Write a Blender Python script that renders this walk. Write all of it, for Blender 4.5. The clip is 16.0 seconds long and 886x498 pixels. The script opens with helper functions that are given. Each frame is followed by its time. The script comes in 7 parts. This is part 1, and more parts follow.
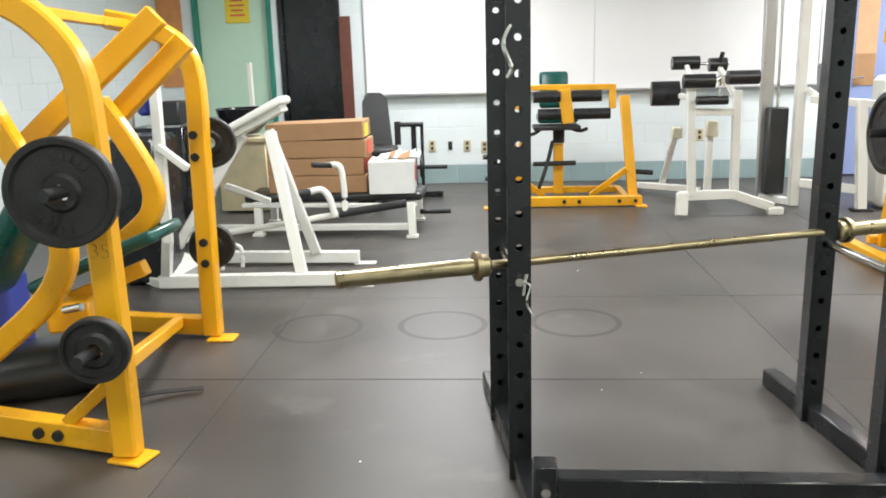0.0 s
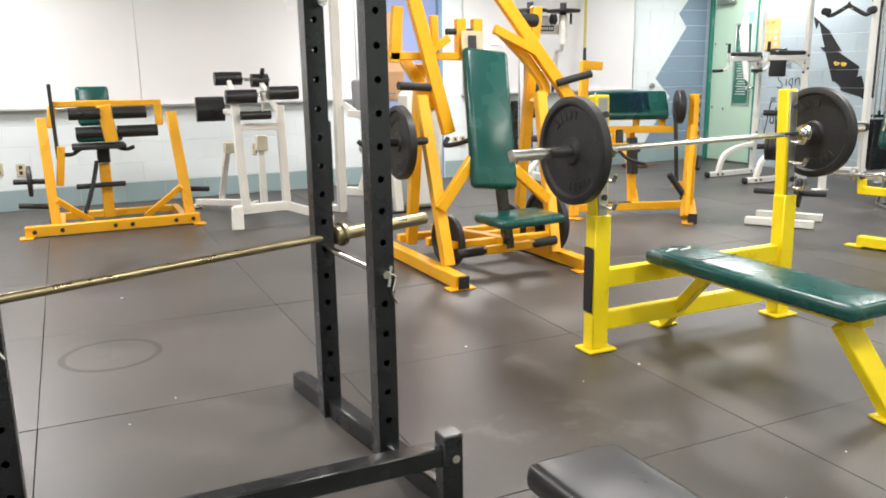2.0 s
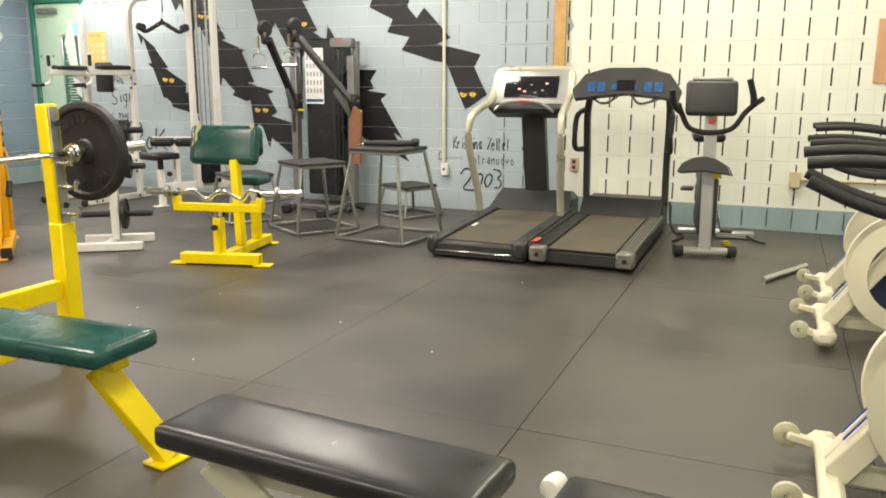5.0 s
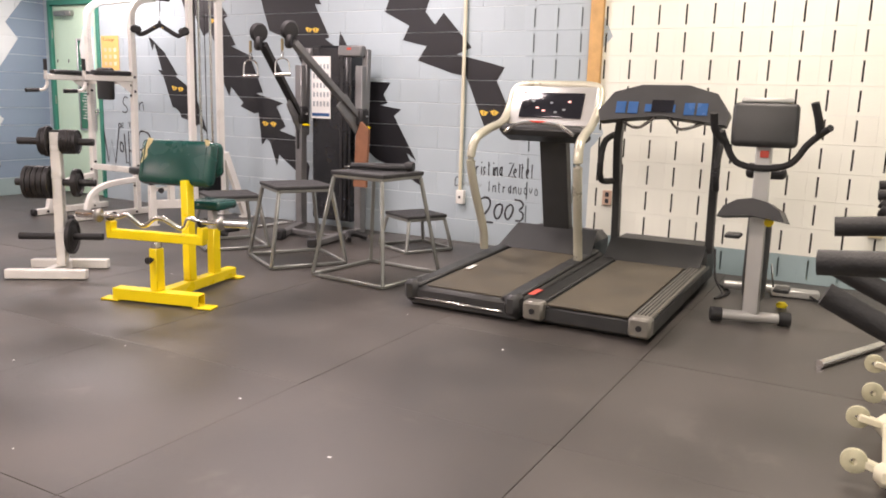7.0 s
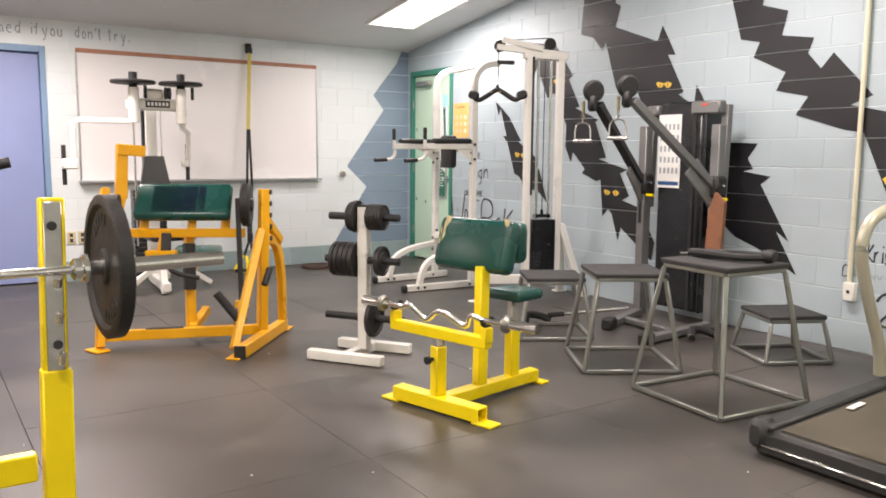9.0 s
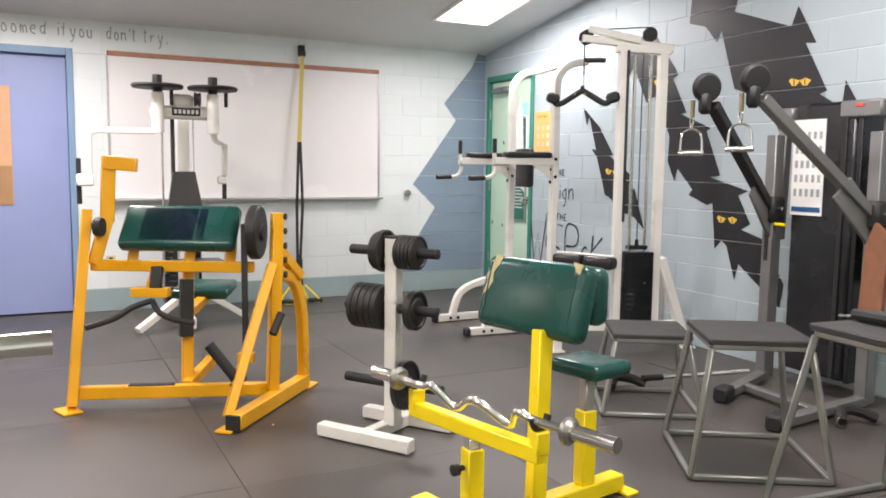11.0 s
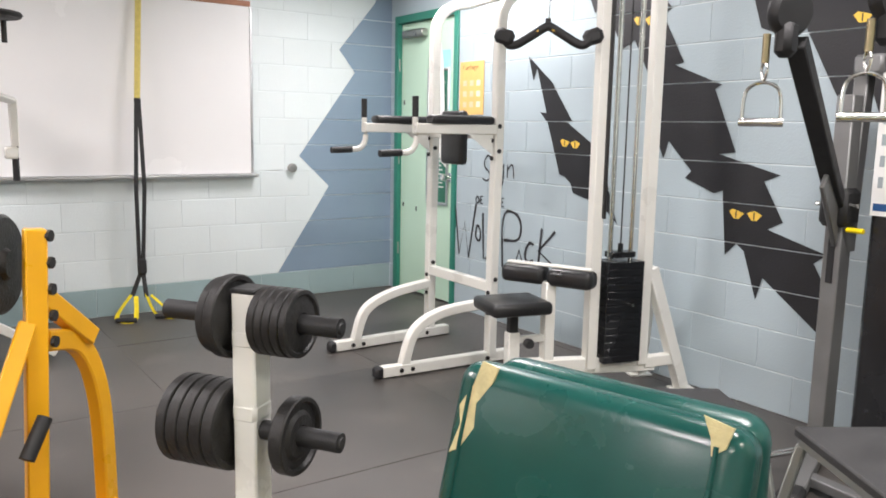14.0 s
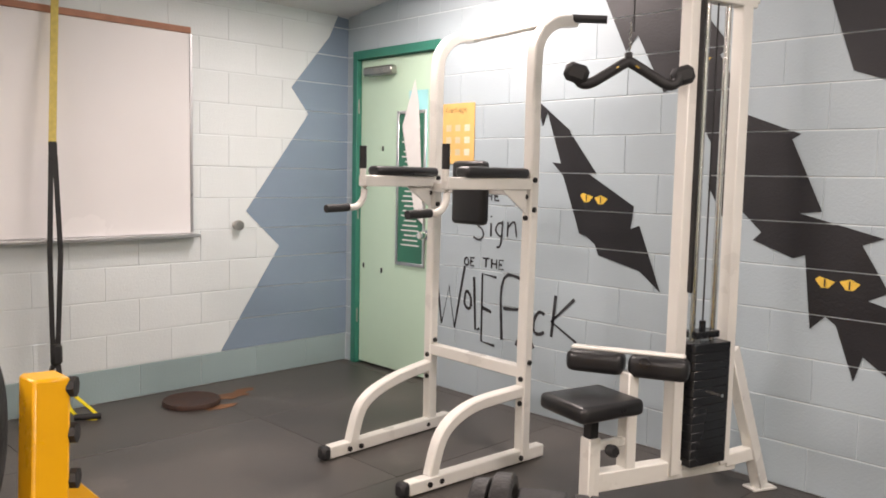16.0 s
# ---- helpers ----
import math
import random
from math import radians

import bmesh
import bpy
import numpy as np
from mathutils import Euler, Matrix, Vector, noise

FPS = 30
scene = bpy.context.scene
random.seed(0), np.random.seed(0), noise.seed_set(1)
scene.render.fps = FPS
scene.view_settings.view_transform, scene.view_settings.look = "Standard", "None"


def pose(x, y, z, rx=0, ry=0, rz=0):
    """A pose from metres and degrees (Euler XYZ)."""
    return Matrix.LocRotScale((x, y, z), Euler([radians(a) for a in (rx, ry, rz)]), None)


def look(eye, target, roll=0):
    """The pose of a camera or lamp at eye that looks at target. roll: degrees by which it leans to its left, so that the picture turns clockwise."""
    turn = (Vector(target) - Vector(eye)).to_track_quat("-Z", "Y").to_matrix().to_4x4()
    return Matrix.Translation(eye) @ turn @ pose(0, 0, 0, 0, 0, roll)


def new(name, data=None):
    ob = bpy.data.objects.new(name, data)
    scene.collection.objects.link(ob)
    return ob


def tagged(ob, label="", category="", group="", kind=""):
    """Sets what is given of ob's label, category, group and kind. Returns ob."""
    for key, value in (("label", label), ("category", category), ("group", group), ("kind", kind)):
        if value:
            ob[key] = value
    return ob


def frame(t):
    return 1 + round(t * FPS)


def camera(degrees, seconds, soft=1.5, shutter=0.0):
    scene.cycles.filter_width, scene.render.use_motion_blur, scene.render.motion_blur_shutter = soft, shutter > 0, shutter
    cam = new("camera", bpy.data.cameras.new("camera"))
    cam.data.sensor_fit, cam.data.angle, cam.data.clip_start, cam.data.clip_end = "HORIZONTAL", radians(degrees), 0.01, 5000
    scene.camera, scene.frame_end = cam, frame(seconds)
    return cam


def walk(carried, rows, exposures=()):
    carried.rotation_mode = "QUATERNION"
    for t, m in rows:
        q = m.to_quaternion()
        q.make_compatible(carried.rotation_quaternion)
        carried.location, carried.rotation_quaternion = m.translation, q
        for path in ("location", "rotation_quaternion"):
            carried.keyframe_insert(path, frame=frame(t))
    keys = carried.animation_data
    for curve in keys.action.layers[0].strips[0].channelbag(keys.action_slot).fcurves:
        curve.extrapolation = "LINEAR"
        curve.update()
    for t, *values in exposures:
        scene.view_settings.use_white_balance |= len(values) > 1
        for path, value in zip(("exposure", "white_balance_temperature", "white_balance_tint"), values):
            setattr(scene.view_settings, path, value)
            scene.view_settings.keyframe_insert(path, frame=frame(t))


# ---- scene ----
cam = camera(58.4, 16.0, soft=1.8)
PATH = [
    (0, (0.528, 0.27, 1.261), (0.39, 2.213, 0.808), -1.6),
    (0.5, (0.63, 0.309, 1.254), (0.753, 2.253, 0.801), -2.0),
    (1, (0.698, 0.322, 1.251), (1.089, 2.229, 0.791), -1.8),
    (1.5, (0.753, 0.274, 1.264), (1.363, 2.121, 0.802), -1.4),
    (2, (0.832, 0.255, 1.253), (1.66, 2.023, 0.815), -0.9),
    (2.5, (0.907, 0.231, 1.251), (1.964, 1.879, 0.841), -0.6),
    (3, (0.959, 0.245, 1.253), (2.231, 1.74, 0.87), -0.1),
    (3.5, (1.036, 0.288, 1.254), (2.499, 1.603, 0.892), -0.3),
    (4, (1.14, 0.312, 1.247), (2.793, 1.377, 0.881), -0.6),
    (4.5, (1.305, 0.292, 1.235), (3.085, 1.114, 0.838), -0.3),
    (4.7, (1.386, 0.249, 1.233), (3.191, 1.007, 0.826), 0.2),
    (6.8, (2.576, 0.058, 1.219), (4.34, 0.919, 0.835), 1.5),
    (7, (2.705, 0.052, 1.223), (4.43, 0.995, 0.855), 1.7),
    (7.5, (3.004, 0.079, 1.249), (4.589, 1.253, 0.921), 1.6),
    (8, (3.288, 0.174, 1.272), (4.685, 1.578, 0.991), 1.7),
    (8.5, (3.518, 0.331, 1.276), (4.755, 1.882, 1.023), 1.1),
    (9, (3.731, 0.486, 1.288), (4.844, 2.129, 1.045), 0.5),
    (9.5, (3.936, 0.678, 1.296), (4.939, 2.393, 1.063), 0.4),
    (9.7, (4.024, 0.788, 1.273), (4.997, 2.522, 1.051), 0.4),
    (11.8, (4.93, 1.775, 1.282), (5.773, 3.578, 1.081), 0.8),
    (12, (5.009, 1.879, 1.288), (5.82, 3.696, 1.087), 0.8),
    (12.5, (5.145, 2.161, 1.288), (5.895, 4.003, 1.079), 0.8),
    (13, (5.248, 2.459, 1.295), (6.038, 4.281, 1.06), 0.7),
    (13.5, (5.361, 2.741, 1.317), (6.293, 4.49, 1.046), 0.9),
    (14, (5.402, 3.063, 1.329), (6.53, 4.688, 1.034), 1.1),
    (14.5, (5.385, 3.364, 1.343), (6.683, 4.858, 1.057), 1.3),
    (15, (5.41, 3.642, 1.362), (6.832, 5.028, 1.121), 1.4),
    (15.5, (5.36, 3.944, 1.348), (6.854, 5.262, 1.167), 1.2),
    (16, (5.289, 4.211, 1.369), (6.688, 5.629, 1.186), 1.2),
]
walk(cam, [(t, look(eye, target, roll)) for t, eye, target, roll in PATH],
     exposures=[(0.0, 0.22, 6100, 6), (1.5, 0.16, 6250, 11), (2.2, 0.12, 6350, 9), (3.5, 0.0, 6500, 3), (4.5, -0.08, 7150, 5), (7.0, -0.08, 6900, 26), (8.0, -0.1, 6950, 25),
                (9.5, -0.1, 6850, 17), (12.5, -0.03, 6400, 16), (13.5, 0.02, 6450, 15), (14.5, 0.0, 6350, 14), (15.5, -0.15, 6950, 21), (16.0, -0.28, 7100, 21)])

# ---- world and light ----
EAST, NORTH, WEST, SOUTH = 8.86, 8.84, -3.1, -2.6


def ceil_z(y):
    return 2.48 + (NORTH - y) * 0.15


world = bpy.data.worlds.new("world")
world.use_nodes = True
world.node_tree.nodes["Background"].inputs[0].default_value = (0.75, 0.85, 1.0, 1)
world.node_tree.nodes["Background"].inputs[1].default_value = 0.05
scene.world = world
scene.view_settings.exposure = 0.0

LAMPS = [(8.08, 7.34), (4.4, 7.2), (0.0, 7.3), (7.3, 3.9), (3.6, 3.7), (0.0, 3.7), (7.3, 0.5), (3.6, 0.3), (0.0, 0.2)]
SLOPE = math.degrees(math.atan(0.15))
for lx, ly in LAMPS:
    lamp = bpy.data.lights.new("ceiling_light_tube", "AREA")
    lamp.shape, lamp.size, lamp.size_y = "RECTANGLE", 0.5, 1.15
    lamp.energy = 52 if lx > 8 else 108 if lx == 4.4 else 92
    lamp.color = (1.0, 0.945, 0.91) if ly > 2 else (1.0, 0.97, 0.82)
    new("ceiling_light_tube", lamp).matrix_world = pose(lx, ly, ceil_z(ly) - 0.035, -SLOPE, 0, 0)

# ---- materials ----


def mat(name, color, rough=0.5, metal=0.0, vary=0.12, scale=6.0, bump=0.05, bump_scale=120.0, wear=None, coat=0.0, random=0.0):
    m = bpy.data.materials.new(name)
    m.use_nodes = True
    nt = m.node_tree
    b = nt.nodes["Principled BSDF"]
    b.inputs["Metallic"].default_value = metal
    b.inputs["Coat Weight"].default_value = coat
    geo = nt.nodes.new("ShaderNodeNewGeometry")
    n1 = nt.nodes.new("ShaderNodeTexNoise")
    n1.inputs["Scale"].default_value, n1.inputs["Detail"].default_value = scale, 6
    n2 = nt.nodes.new("ShaderNodeTexNoise")
    n2.inputs["Scale"].default_value, n2.inputs["Detail"].default_value = bump_scale, 3
    nt.links.new(geo.outputs["Position"], n1.inputs["Vector"])
    nt.links.new(geo.outputs["Position"], n2.inputs["Vector"])
    ramp = nt.nodes.new("ShaderNodeMapRange")
    ramp.inputs["From Min"].default_value, ramp.inputs["From Max"].default_value = 0.3, 0.7
    ramp.inputs["To Min"].default_value, ramp.inputs["To Max"].default_value = 1 - vary, 1 + vary
    nt.links.new(n1.outputs["Fac"], ramp.inputs["Value"])
    mul = nt.nodes.new("ShaderNodeVectorMath")
    mul.operation = "SCALE"
    mul.inputs[0].default_value = color
    nt.links.new(ramp.outputs["Result"], mul.inputs["Scale"])
    col = mul.outputs["Vector"]
    if random:
        info = nt.nodes.new("ShaderNodeObjectInfo")
        mr = nt.nodes.new("ShaderNodeMapRange")
        mr.inputs["To Min"].default_value, mr.inputs["To Max"].default_value = 1 - random, 1 + random
        nt.links.new(info.outputs["Random"], mr.inputs["Value"])
        sc = nt.nodes.new("ShaderNodeVectorMath")
        sc.operation = "SCALE"
        nt.links.new(col, sc.inputs[0])
        nt.links.new(mr.outputs["Result"], sc.inputs["Scale"])
        col = sc.outputs["Vector"]
    if wear:
        n3 = nt.nodes.new("ShaderNodeTexNoise")
        n3.inputs["Scale"].default_value, n3.inputs["Detail"].default_value, n3.inputs["Roughness"].default_value = wear[1], 8, 0.7
        nt.links.new(geo.outputs["Position"], n3.inputs["Vector"])
        st = nt.nodes.new("ShaderNodeMapRange")
        st.inputs["From Min"].default_value, st.inputs["From Max"].default_value = wear[2], wear[2] + 0.06
        nt.links.new(n3.outputs["Fac"], st.inputs["Value"])
        mix = nt.nodes.new("ShaderNodeMix")
        mix.data_type = "RGBA"
        mix.inputs["B"].default_value = (*wear[0], 1)
        nt.links.new(st.outputs["Result"], mix.inputs["Factor"])
        nt.links.new(col, mix.inputs["A"])
        col = mix.outputs["Result"]
    nt.links.new(col, b.inputs["Base Color"])
    rr = nt.nodes.new("ShaderNodeMapRange")
    rr.inputs["From Min"].default_value, rr.inputs["From Max"].default_value = 0.3, 0.7
    rr.inputs["To Min"].default_value, rr.inputs["To Max"].default_value = max(rough - 0.08, 0.03), min(rough + 0.08, 1)
    nt.links.new(n1.outputs["Fac"], rr.inputs["Value"])
    nt.links.new(rr.outputs["Result"], b.inputs["Roughness"])
    if bump:
        bp = nt.nodes.new("ShaderNodeBump")
        bp.inputs["Strength"].default_value, bp.inputs["Distance"].default_value = bump, 0.004
        nt.links.new(n2.outputs["Fac"], bp.inputs["Height"])
        nt.links.new(bp.outputs["Normal"], b.inputs["Normal"])
    return m


def glow(name, color, strength):
    m = bpy.data.materials.new(name)
    m.use_nodes = True
    b = m.node_tree.nodes["Principled BSDF"]
    b.inputs["Base Color"].default_value = (0.8, 0.8, 0.8, 1)
    b.inputs["Emission Color"].default_value = (*color, 1)
    b.inputs["Emission Strength"].default_value = strength
    return m


RUBBER = mat("rubber_mat", (0.073, 0.0655, 0.06), 0.4, 0, 0.42, 1.1, 0.25, 260, ((0.1, 0.091, 0.083), 2.2, 0.58), random=0.1)
UNDER = mat("mat_joint", (0.03, 0.028, 0.026), 0.9)
BLOCK_WHITE = mat("white_block_paint", (0.74, 0.8, 0.81), 0.5, 0, 0.04, 1.2, 0.35, 90, random=0.02)
BLOCK_CREAM = mat("cream_block_paint", (0.83, 0.84, 0.75), 0.5, 0, 0.04, 1.2, 0.35, 90, random=0.02)
BLOCK_BLUE = mat("pale_blue_block_paint", (0.42, 0.5, 0.54), 0.45, 0, 0.07, 1.0, 0.35, 90, random=0.03)
MORTAR = mat("painted_mortar", (0.72, 0.78, 0.79), 0.7, 0, 0.06, 4, 0.3, 150)
STEEL_BLUE = mat("steel_blue_wall_paint", (0.23, 0.31, 0.4), 0.45, 0, 0.06, 1.5, 0.3, 90)
BAND = mat("grey_green_band_paint", (0.3, 0.4, 0.41), 0.5, 0, 0.08, 2, 0.3, 90, random=0.03)
# near black: shade of the hollow block put into the slot colour
SLOT_SHADE = mat("slot_shade", (0.03, 0.028, 0.025), 0.95)
WOLF = mat("black_mural_paint", (0.013, 0.013, 0.016), 0.42, 0, 0.15, 5, 0.3, 90, ((0.3, 0.33, 0.35), 26, 0.73))
EYE_GOLD = mat("gold_mural_paint", (0.85, 0.55, 0.08), 0.5, 0, 0.1, 30)
INK = mat("black_lettering", (0.03, 0.03, 0.035), 0.6, 0, 0.1, 20)
INK_GREY = mat("faded_lettering", (0.32, 0.36, 0.38), 0.6, 0, 0.1, 20)
CEIL = mat("ceiling_plaster", (0.66, 0.67, 0.68), 0.85, 0, 0.05, 1.2, 0.3, 60)
BOARD = mat("whiteboard_enamel", (0.83, 0.82, 0.82), 0.22, 0, 0.02, 1.5, 0.0)
ALU = mat("aluminium", (0.62, 0.62, 0.63), 0.35, 1.0, 0.05, 20, 0.03, 200)
CORK = mat("rust_brown_rail", (0.42, 0.2, 0.13), 0.7, 0, 0.15, 12, 0.2, 200)
YELLOW = mat("lemon_yellow_enamel", (0.92, 0.7, 0.005), 0.33, 0, 0.05, 5, 0.06, 60, ((0.32, 0.27, 0.12), 30, 0.74))
AMBER = mat("amber_yellow_enamel", (0.85, 0.415, 0.008), 0.33, 0, 0.06, 5, 0.06, 60, ((0.25, 0.16, 0.06), 30, 0.76))
WHITE = mat("white_enamel", (0.8, 0.79, 0.74), 0.32, 0, 0.04, 5, 0.05, 60, ((0.35, 0.31, 0.24), 28, 0.75))
CREAM = mat("cream_enamel", (0.72, 0.68, 0.52), 0.35, 0, 0.05, 6, 0.05, 60)
BLACK = mat("black_enamel", (0.012, 0.013, 0.015), 0.26, 0, 0.2, 6, 0.08, 70, ((0.09, 0.09, 0.09), 30, 0.72))
IRON = mat("cast_iron", (0.025, 0.024, 0.024), 0.5, 0.3, 0.25, 14, 0.5, 90, ((0.09, 0.07, 0.06), 22, 0.68))
VINYL = mat("black_vinyl", (0.016, 0.016, 0.017), 0.34, 0, 0.2, 8, 0.08, 250)
GREEN = mat("dark_green_vinyl", (0.006, 0.066, 0.055), 0.25, 0, 0.15, 4, 0.05, 200)
FOAM = mat("exposed_foam", (0.6, 0.52, 0.28), 0.9, 0, 0.15, 40, 0.5, 150)
GRIP = mat("black_rubber_grip", (0.016, 0.016, 0.017), 0.6, 0, 0.2, 20, 0.3, 200)
CHROME = mat("chrome", (0.78, 0.77, 0.74), 0.16, 1.0, 0.05, 15, 0.03, 120)
BRASS = mat("worn_bronze_steel", (0.34, 0.28, 0.17), 0.32, 1.0, 0.15, 18, 0.08, 200)
STEEL = mat("brushed_steel", (0.42, 0.41, 0.39), 0.35, 1.0, 0.1, 18, 0.08, 200)
GREY_FRAME = mat("grey_steel_paint", (0.2, 0.2, 0.2), 0.42, 0.4, 0.1, 8, 0.06, 70)
SILVER_FRAME = mat("silver_grey_tube", (0.3, 0.31, 0.29), 0.38, 0.6, 0.1, 8, 0.06, 70)
PLATFORM = mat("ribbed_black_platform", (0.035, 0.035, 0.036), 0.65, 0, 0.2, 10, 0.5, 300)
MINT = mat("mint_green_door_paint", (0.56, 0.76, 0.6), 0.42, 0, 0.04, 2, 0.08, 60)
TEAL = mat("dark_green_frame_paint", (0.03, 0.22, 0.16), 0.42, 0, 0.08, 5, 0.08, 60)
PERI = mat("periwinkle_door_paint", (0.27, 0.33, 0.57), 0.45, 0, 0.04, 2, 0.08, 60)
FRAME_BLUE = mat("blue_frame_paint", (0.2, 0.32, 0.48), 0.45, 0, 0.05, 4, 0.08, 60)
CARD = mat("brown_cardboard", (0.4, 0.23, 0.115), 0.85, 0, 0.08, 6, 0.15, 120)
PAPER = mat("white_paper", (0.8, 0.8, 0.78), 0.8, 0, 0.04, 10)
TAPE_RED = mat("red_print", (0.6, 0.09, 0.06), 0.6)
YELLOW_PAPER = mat("yellow_paper", (0.8, 0.62, 0.05), 0.7, 0, 0.05, 10)
ORANGE = mat("orange_wood_board", (0.62, 0.28, 0.1), 0.6, 0, 0.1, 10, 0.1, 120)
PINE = mat("varnished_pine", (0.6, 0.36, 0.14), 0.5, 0, 0.12, 14, 0.1, 120)
WOOD = mat("brown_wood", (0.13, 0.045, 0.03), 0.5, 0, 0.15, 14, 0.1, 120)
POSTER = mat("orange_poster_paper", (0.78, 0.47, 0.16), 0.7, 0, 0.06, 12)
NOTICE_GREEN = mat("green_notice_print", (0.03, 0.17, 0.11), 0.6)
CYAN_PAPER = mat("cyan_paper", (0.35, 0.75, 0.78), 0.7)
MANILA = mat("manila_notice", (0.62, 0.36, 0.2), 0.7, 0, 0.06, 9)
DECK = mat("treadmill_belt", (0.085, 0.072, 0.05), 0.6, 0, 0.25, 5, 0.25, 300)
CASE = mat("dark_grey_moulding", (0.033, 0.034, 0.034), 0.45, 0, 0.12, 8, 0.15, 200)
CASE_SILVER = mat("silver_moulding", (0.5, 0.5, 0.48), 0.35, 0.5, 0.05, 8, 0.05, 200)
HANDRAIL = mat("pale_gold_tube", (0.56, 0.54, 0.43), 0.33, 0.4, 0.05, 8, 0.04, 120)
SCREEN = mat("dark_display", (0.015, 0.015, 0.02), 0.12)
LED_RED = glow("red_display_segments", (1.0, 0.12, 0.06), 1.5)
LED_BLUE = mat("blue_display_print", (0.03, 0.1, 0.26), 0.25)
RAIL_GREY = mat("scuffed_grey_rail", (0.2, 0.19, 0.165), 0.4, 0.3, 0.15, 12, 0.1, 200, ((0.34, 0.33, 0.3), 14, 0.62))
BLUE = mat("blue_print", (0.03, 0.05, 0.3), 0.4)
NAVY = mat("navy_flywheel", (0.012, 0.018, 0.06), 0.3)
STRAP_Y = mat("yellow_webbing", (0.62, 0.5, 0.14), 0.8, 0, 0.1, 40, 0.3, 300)
HANDLE_Y = mat("bright_yellow_webbing", (0.85, 0.68, 0.01), 0.7, 0, 0.1, 40, 0.3, 300)
BEIGE = mat("beige_plastic", (0.6, 0.52, 0.33), 0.5)
RED = mat("red_enamel", (0.6, 0.05, 0.03), 0.4)
TUBE_GLOW = glow("light_diffuser", (1.0, 0.98, 0.95), 4.0)
DISC_RUST = mat("rusty_iron_cover", (0.06, 0.032, 0.024), 0.7, 0.3, 0.4, 14, 0.4, 90)

# ---- mesh helpers ----
WORLD = {}


def thing(name, label, category, at=(0, 0, 0), rz=0, group="", kind="", step=(0, 0), turn=0, size=1):
    """An Empty at a thing's base; step, turn and size set the finished thing a little aside, turned and scaled."""
    e = new(name)
    m = pose(*at, 0, 0, rz)
    e.matrix_world = pose(at[0] + step[0], at[1] + step[1], at[2], 0, 0, rz + turn) @ Matrix.Scale(size, 4)
    e.empty_display_size = 0.1
    WORLD[e.name] = m
    return tagged(e, label, category, group, kind)


def part(name, bm, material, parent=None, label="", smooth=True, local=False, angle=38):
    me = bpy.data.meshes.new(name)
    if parent is not None and not local:
        bm.transform(WORLD[parent.name].inverted())
    bmesh.ops.recalc_face_normals(bm, faces=bm.faces)
    bm.to_mesh(me)
    bm.free()
    for mm in material if isinstance(material, (list, tuple)) else [material]:
        me.materials.append(mm)
    if smooth:
        me.shade_smooth()
        me.set_sharp_from_angle(angle=radians(angle))
    ob = new(name, me)
    if parent is not None:
        ob.parent = parent
        WORLD[ob.name] = WORLD[parent.name]
    else:
        WORLD[ob.name] = Matrix()
    return tagged(ob, label)


def P(parent, name, material, *prims, label="", **k):
    bm = bmesh.new()
    for f in prims:
        f(bm)
    return part(name, bm, material, parent, label, **k)


def join(bm, tmp):
    me = bpy.data.meshes.new("tmp")
    tmp.to_mesh(me)
    tmp.free()
    bm.from_mesh(me)
    bpy.data.meshes.remove(me)


def boxm(m, size, bev=0.003, seg=1):
    """A bevelled box of that size in the pose m."""
    def f(bm):
        t = bmesh.new()
        bmesh.ops.create_cube(t, size=1)
        bmesh.ops.scale(t, vec=size, verts=t.verts)
        b = min(bev, min(size) * 0.45)
        if b > 0:
            bmesh.ops.bevel(t, geom=t.edges[:], offset=b, segments=seg, affect="EDGES", profile=0.5)
        t.transform(m)
        join(bm, t)
    return f


def box(c, size, rz=0, bev=0.003, rx=0, ry=0, seg=1):
    return boxm(pose(*c, rx, ry, rz), size, bev, seg)


def along(a, b, up=(0, 0, 1)):
    a, b = Vector(a), Vector(b)
    z = (b - a).normalized()
    u = Vector(up)
    if abs(z.dot(u.normalized())) > 0.99:
        u = Vector((0, 1, 0))
    x = u.cross(z).normalized()
    y = z.cross(x)
    r = Matrix((x, y, z)).transposed().to_4x4()
    return Matrix.Translation((a + b) / 2) @ r, (b - a).length


def beam(a, b, w, h=None, up=(0, 0, 1), bev=0.005):
    """A rectangular tube from a to b: w wide across, h along up."""
    m, n = along(a, b, up)
    return boxm(m, (w, h or w, n), bev)


def rod(a, b, r, n=14, r2=None):
    def f(bm):
        m, d = along(a, b)
        t = bmesh.new()
        bmesh.ops.create_cone(t, cap_ends=True, segments=n, radius1=r, radius2=r if r2 is None else r2, depth=d)
        t.transform(m)
        join(bm, t)
    return f


def smooth_path(pts, k=6):
    pts = [Vector(p) for p in pts]
    out = []
    for i in range(len(pts) - 1):
        p0, p1, p2, p3 = pts[max(i - 1, 0)], pts[i], pts[i + 1], pts[min(i + 2, len(pts) - 1)]
        for j in range(k):
            s = j / k
            out.append(0.5 * (2 * p1 + (p2 - p0) * s + (2 * p0 - 5 * p1 + 4 * p2 - p3) * s * s + (3 * p1 - p0 - 3 * p2 + p3) * s ** 3))
    return out + [pts[-1]]


